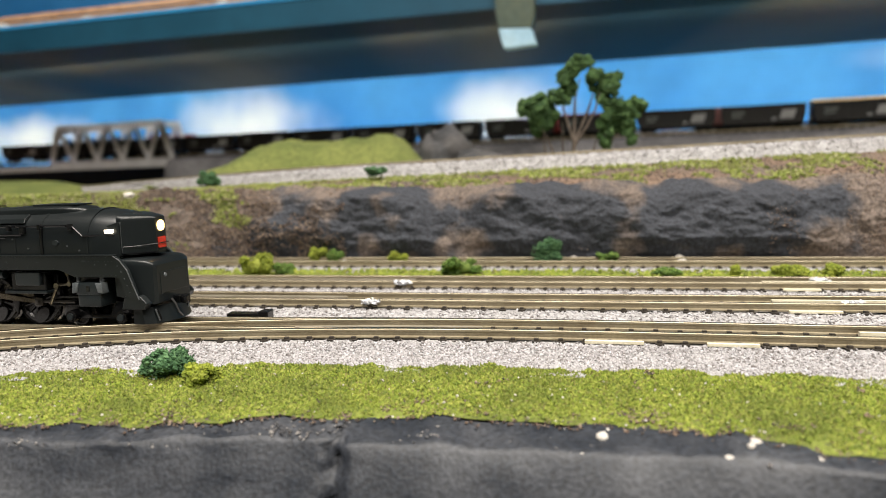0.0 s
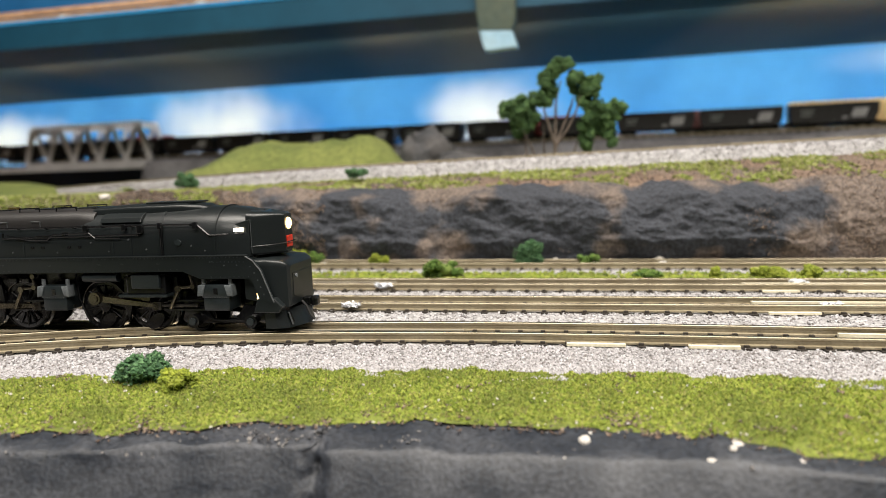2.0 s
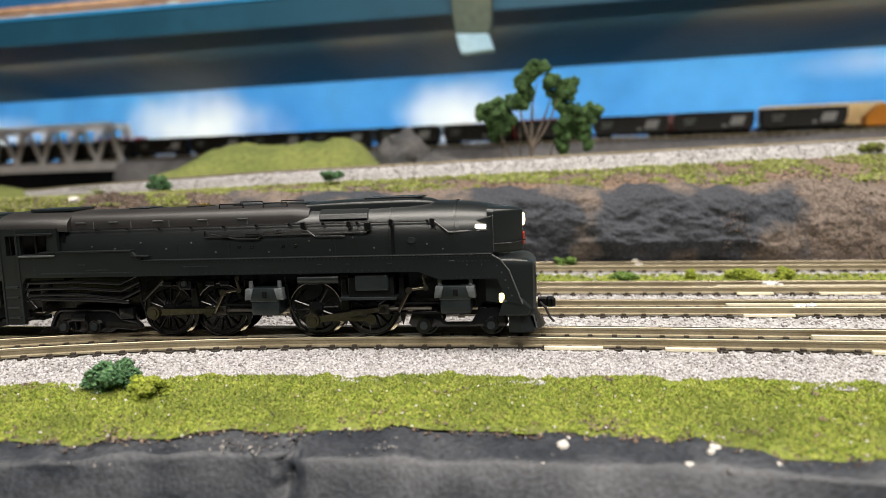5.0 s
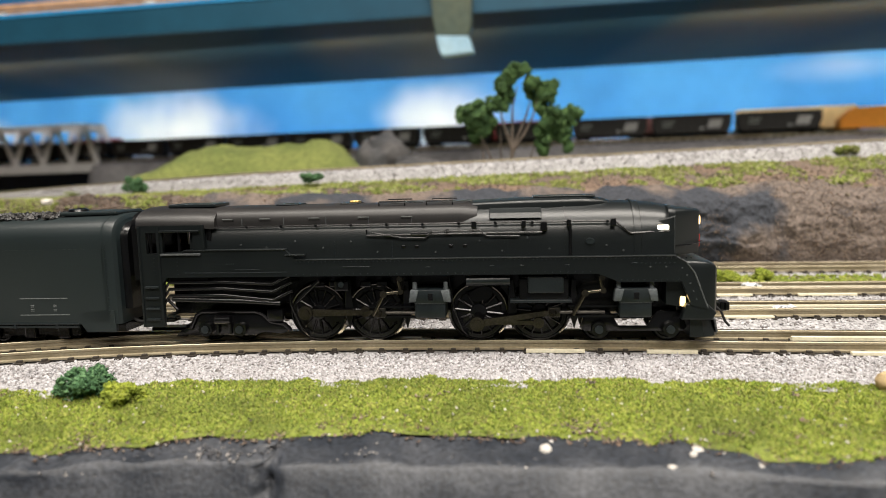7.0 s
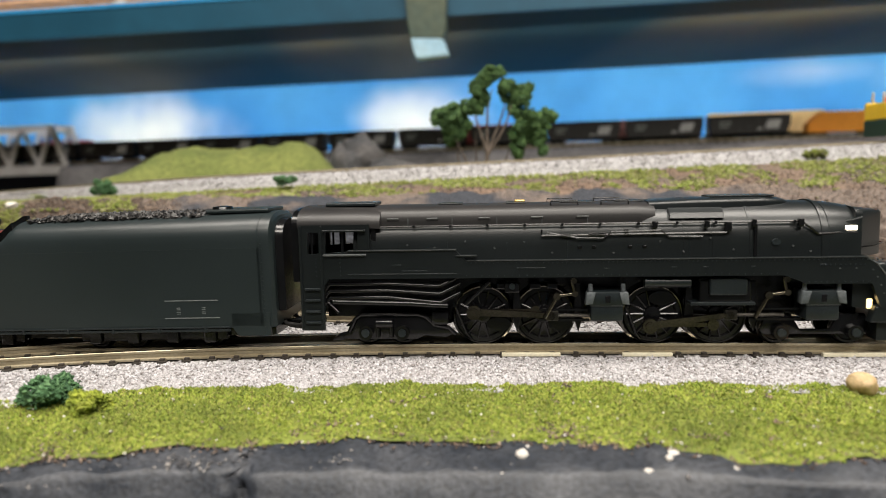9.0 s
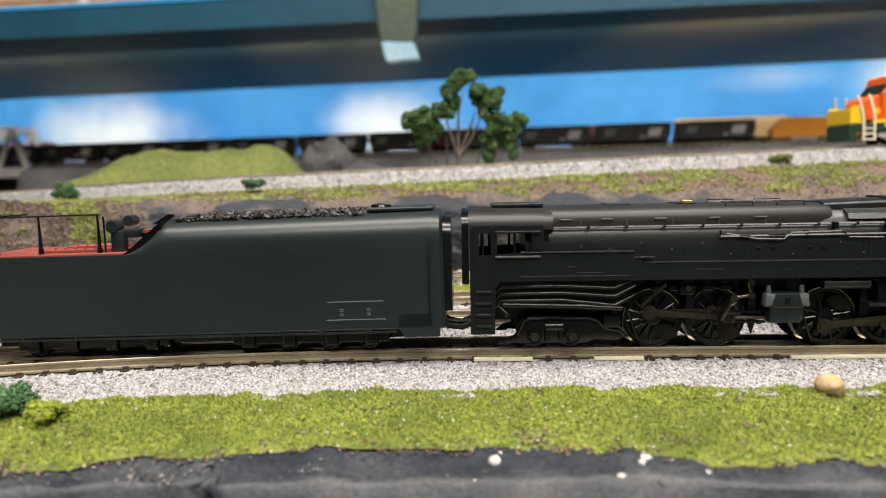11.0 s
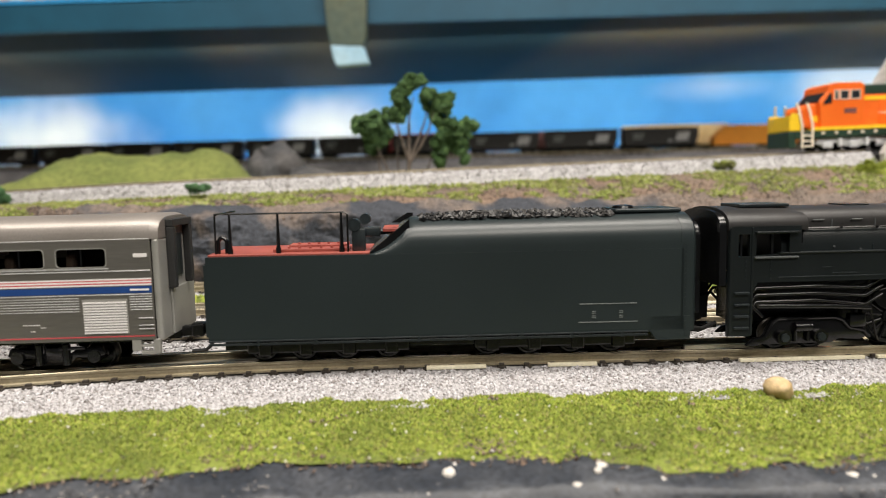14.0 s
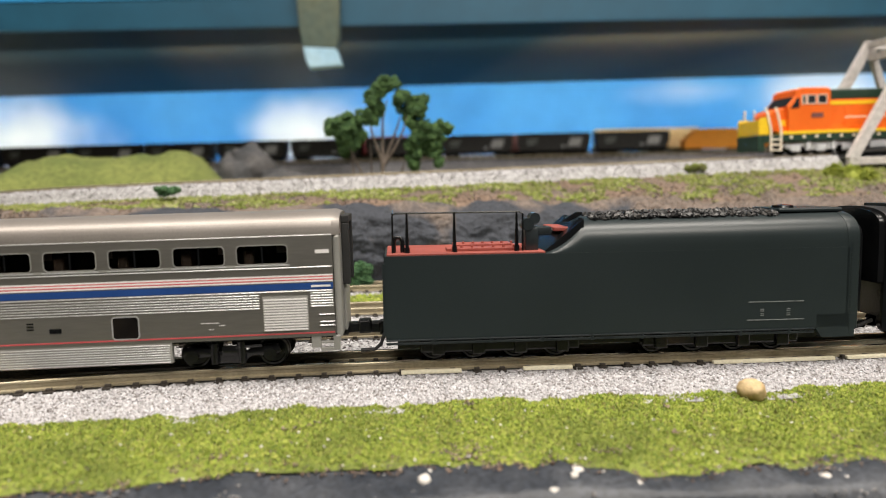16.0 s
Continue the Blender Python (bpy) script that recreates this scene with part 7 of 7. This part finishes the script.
# ---- diesel locomotive standing on the raised track ----
M_ORANGE = mat("bright_orange_paint", (0.78, 0.13, 0.012), (0.84, 0.16, 0.016), 20, 0.38, fine=1, grain=0.06)
M_YELLOW = mat("bright_yellow_paint", (0.85, 0.55, 0.02), (0.90, 0.60, 0.03), 20, 0.4, fine=1, grain=0.06)
M_DKGREEN = mat("dark_green_paint", (0.012, 0.035, 0.022), (0.018, 0.045, 0.028), 20, 0.45, fine=1, grain=0.1)
M_TRUCK = mat("silver_truck_paint", (0.62, 0.63, 0.65), (0.76, 0.77, 0.79), 8, 0.4, 0.2, fine=0.8, grain=0.15)
M_PALE = mat("pale_cream_handrail", (0.75, 0.66, 0.52), (0.80, 0.72, 0.60), 8, 0.5, fine=0.8, grain=0.1)
M_WINDOW_DK = mat("dark_cab_glass", (0.015, 0.017, 0.02), (0.03, 0.032, 0.036), 8, 0.08, fine=1, grain=0.05)


def diesel():
    x = 229
    d = thing("diesel_locomotive", "bright orange diesel locomotive with yellow stripe entering the bridge", "locomotive", at=mm(x, y_ramp(x), z_ramp(x) + 2.6, 0, -1.7, math.degrees(math.atan(-0.13))))
    part("frame_sill", boxed(3, 138, -9.2, 9.2, 6.2, 9.4, bevel=0.3), M_DKGREEN, d)
    part("walkway_stripe", boxed(12, 137, -9.45, 9.45, 9.45, 10.9, bevel=0.1), M_YELLOW, d)
    part("front_platform", boxed(0.5, 4, -8.8, 8.8, 2.0, 9.4, bevel=0.4), M_DKGREEN, d)
    part("nose", prism(bmesh.new(), [(8, 10.9), (22, 10.9), (22, 22.5), (16, 22), (9.5, 20.8), (8, 19)], -6.5, 6.5, bevel=0.5), M_ORANGE, d, "low orange nose")
    part("nose_stripe", both(lambda bm, s: box(bm, 13, 21.5, *yb(s, 6.4, 6.7), 13.5, 16.2)), M_YELLOW, d)
    part("cab", prism(bmesh.new(), [(16, 10.9), (37, 10.9), (37, 29.4), (35.5, 30.6), (22, 30.6), (19.5, 29.6), (19.0, 26.6), (15.2, 22.2)], -9.0, 9.0, bevel=0.5), M_ORANGE, d, "orange cab")
    part("windshield", prism(bmesh.new(), [(15.0, 22.5), (18.8, 26.7), (19.0, 26.4), (15.4, 22.3)], -7.5, 7.5), M_WINDOW_DK, d)
    for x0, x1 in ((22.5, 24), (25.2, 29), (30.4, 34.6)):
        w = part("cab_window", prism_frame(x0, x1, 23.4, 27.0, -9.15, -8.9, 0.35), M_PALE, d)
        part("pane", boxed(x0, x1, -9.1, -8.95, 23.4, 27.0), M_WINDOW_DK, w, "dark cab window")
    part("quarter_window", prism(bmesh.new(), [(16.4, 21.0), (21, 21.6), (21, 26.0), (19.6, 25.8)], -9.15, -9.02), M_WINDOW_DK, d)
    part("hood", boxed(37.1, 136, -6.4, 6.4, 10.9, 25.0, bevel=0.4), M_ORANGE, d, "long orange engine hood")
    part("hood_stripe", boxed(37.3, 136.1, -6.6, 6.6, 22.6, 24.2), M_YELLOW, d)
    part("hood_roof", boxed(37.2, 136, -6.2, 6.2, 25.0, 29.8, bevel=0.8), M_DKGREEN, d, "dark green roof section")
    for i in range(7):
        part("hood_panel", boxed(46 + i * 12.5, 57 + i * 12.5, -6.75, -6.45, 12, 21.8, bevel=0.1), M_ORANGE, d)
    part("rear_patch", boxed(80, 96, -6.95, -6.8, 12, 21), M_YELLOW, d)
    part("lettering_bar", boxed(27.0, 33.0, -9.12, -9.02, 16.8, 19.0), M_CAR_BROWN, d)
    for i in range(10):
        part("sill_lamp", boxed(16 + i * 6.4, 17.4 + i * 6.4, -9.5, -9.1, 7.6, 8.8), M_PALE, d)
    for x0 in (6.5, 11.5):
        part("handrail", both(lambda bm, s: pipe(bm, [(x0 - 2.0, s * 8.2, 22), (x0 - 1.6, s * 9.3, 19), (x0, s * 9.4, 12), (x0, s * 9.4, 2)], 0.55, 8)), M_PALE, d, "bent cream handrail", smooth=60)
    part("end_rail", boxed(0.8, 2.0, -8.8, 8.8, 9.6, 16.5, bevel=0.4), M_YELLOW, d, "yellow end railing panel")
    part("end_rail", both(lambda bm, s: box(bm, 1.5, 6.5, *yb(s, 8.3, 8.9), 9.6, 17.5, bevel=0.3)), M_YELLOW, d, "yellow corner railing panel")
    for z in (2.2, 4.6, 7.0):
        part("step", both(lambda bm, s: box(bm, 6.6, 11.4, *yb(s, 7.5, 9.4), z, z + 0.7)), M_PALE, d)
    part("side_rail", both(lambda bm, s: pipe(bm, [(44, s * 9.2, 16.5), (134, s * 9.2, 16.5)], 0.25)), M_PALE, d)
    part("fuel_tank", boxed(58, 84, -8.2, 8.2, 1.6, 6.2, bevel=1.2), M_TRUCK, d)
    for xc in (33, 110):
        def side(bm, s):
            y = yb(s, 6.2, 7.6)
            prism(bm, [(xc - 19, 4.0), (xc - 17, 5.9), (xc + 17, 5.9), (xc + 19, 4.0), (xc + 15, 2.2), (xc + 10, 4.0), (xc + 4, 2.0), (xc - 4, 2.0), (xc - 10, 4.0), (xc - 15, 2.2)], *y, bevel=0.3)
            for q in (-13, 0, 13):
                box(bm, xc + q - 2.4, xc + q + 2.4, *yb(s, 7.4, 8.4), 1.4, 4.2, bevel=0.4)
            for q in (-7, 6):
                rod(bm, (xc + q, s * 8.0, 2.0), (xc + q, s * 8.0, 5.6), 1.1, seg=10)
        tr = part("truck_frame", both(side), M_TRUCK, d, "silver truck frame", smooth=40)
        for q in (-13, 0, 13):
            part("wheel", both(lambda bm, s: rod(bm, (xc + q, s * 3.6, 3.2), (xc + q, s * 6.1, 3.2), 3.2, seg=18)), M_FRAME, tr)


diesel()


# ---- upper level: wooden edge rail and the hanging bracket ----
def upper_edge():
    def y_f(x):
        return 690 - 0.30 * x
    a = math.degrees(math.atan(-0.30))
    for x0, x1, z0, z1, dy, m, lab in ((-1100, 500, 211, 216, 14, M_TAN, "tan wooden edge rail of the upper level"), (-1100, 500, 225, 231, 40, M_TAN, "tan wooden back rail of the upper level"), (-1100, 500, 208.5, 222, 70, M_GREYWALL, "grey scenery strip on the upper level")):
        v = []
        for x in (x0, x1):
            for d, z in ((0, z0), (8, z0), (8, z1), (0, z1)):
                v.append((x, y_f(x) + dy + d, z))
        tagged(raw("wooden_rail", v, [(0, 1, 5, 4), (3, 7, 6, 2), (0, 4, 7, 3), (1, 2, 6, 5), (0, 3, 2, 1), (4, 5, 6, 7)], m), lab, "rail", kind="structure")
    for i in range(9):
        x = -800 + i * 95
        stone("white_lump", x + 20 * (i % 3), y_f(x) + 4, 209.5, 9, 5, 4.5, M_WHITE_STONE, i + 71, "white lump on the upper shelf's edge", "upper lumps")
        p = part("rail_post", boxed(-3, 3, -3, 3, 208, 232), M_WOOD)
        p.matrix_basis = mm(x + 45, y_f(x + 45) + 46, 0)
        tagged(p, "short brown wooden post on the upper shelf", "post", "upper posts")
    b = thing("shelf_bracket", "tapered shelf bracket with its tip coloured pale blue as lit", "bracket", at=mm(68, 654, 0, 0, 0, a))
    part("bracket_body", prism(bmesh.new(), [(-20, 215), (20, 215), (18, 164), (15.5, 156), (-14.5, 158), (-17, 170)], 0, 14, bevel=1.0), M_BRACKET, b)
    part("bracket_tip", prism(bmesh.new(), [(-14.4, 157.6), (15.4, 155.6), (18.5, 146), (20.0, 141), (-9.5, 139), (-12.5, 148)], -0.5, 13, bevel=0.8), M_BRACKET_LIT, b, "tip coloured a paler blue as lit")


M_BRACKET = mat("olive_blue_bracket_paint", (0.035, 0.07, 0.07), (0.11, 0.12, 0.07), 60, 0.5, fine=6, grain=0.15)
# paler blue puts the light on the bracket's lower end into its colour
M_BRACKET_LIT = mat("lit_blue_bracket_paint", (0.25, 0.45, 0.62), (0.40, 0.58, 0.70), 40, 0.5, fine=6, grain=0.1)
upper_edge()


# ---- the train moves along its track ----
XS = np.linspace(-520, 520, 2081)
YS = np.array([y_run(float(x)) for x in XS])
SS = np.concatenate([[0.0], np.cumsum(np.hypot(np.diff(XS), np.diff(YS)))])
SS = SS - np.interp(0.0, XS, SS)
TRAVEL = ((0, -93.1), (0.5, -83.5), (1, -73.8), (1.5, -64.2), (2, -54.3), (2.5, -44.5), (3, -34.9), (5.5, 13.7), (6, 23.6), (6.5, 33.6), (7, 43.5), (7.5, 53.7), (8, 63.8), (8.5, 73.8), (9, 83.9), (11.5, 134.2), (12, 144.0), (12.5, 153.9), (13, 163.8), (13.5, 173.6), (14, 183.3), (14.5, 193.0), (15, 202.7), (15.5, 212.6), (16, 222.5))


def travel(t):
    """Distance along the track of the train's reference mark, with even changes of speed between the known times."""
    ts = [a for a, _ in TRAVEL]
    ds = [b for _, b in TRAVEL]
    v = [(ds[min(i + 1, len(ds) - 1)] - ds[max(i - 1, 0)]) / (ts[min(i + 1, len(ts) - 1)] - ts[max(i - 1, 0)]) for i in range(len(ts))]
    i = max(0, min(len(ts) - 2, sum(1 for a in ts if a <= t) - 1))
    h = ts[i + 1] - ts[i]
    k = (t - ts[i]) / h
    return ((2 * k ** 3 - 3 * k * k + 1) * ds[i] + (k ** 3 - 2 * k * k + k) * h * v[i] + (-2 * k ** 3 + 3 * k * k) * ds[i + 1] + (k ** 3 - k * k) * h * v[i + 1])


def on_track(s):
    return float(np.interp(s, SS, XS)), float(np.interp(s, SS, YS))


def car_pose(s, rear, front):
    """Pose of a car whose two pivots, at rear and front along it, lie on the track."""
    xa, ya = on_track(s + rear)
    xb_, yb_ = on_track(s + front)
    a = math.atan2(yb_ - ya, xb_ - xa)
    za, zb_ = z_run(xa), z_run(xb_)
    g = (zb_ - za) / (front - rear)
    return mm(xa - rear * math.cos(a), ya - rear * math.sin(a), za - rear * g, 0, -math.degrees(math.atan(g)), math.degrees(a))


def motions():
    steps = [round(0.2 * i, 2) for i in range(81)]
    for ob, lead, rear, front in ((loco, 0.0, -57.0, -10.0), (tender, 2.0, -175.0, -129.0), (coach, 2.9, -350.4, -227.6)):
        walk(ob, [(t, car_pose(travel(t) + lead, rear, front)) for t in steps])
    s9 = travel(9.0)
    for ob, x, r, start in SPINNERS:
        walk(ob, [(t, mm(x, 0, r, 0, math.degrees((travel(t) - s9) / r) + start, 0)) for t in steps])
    for ob, kind, xa, phi, length in RODS:
        rows = []
        for t in steps:
            a = radians(phi) - (travel(t) - s9) / WHEEL_R
            px, pz = xa + CRANK * math.cos(a), WHEEL_R + CRANK * math.sin(a)
            tilt = math.asin((WHEEL_R + 0.3 - pz) / length) if length else 0.0
            if kind == "side":
                m = mm(px, 0, pz)
            elif kind == "main":
                m = mm(px, 0, pz, 0, -math.degrees(tilt), 0)
            else:
                m = mm(px + length * math.cos(tilt), 0, WHEEL_R + 0.3)
            rows.append((t, m))
        walk(ob, rows)


motions()
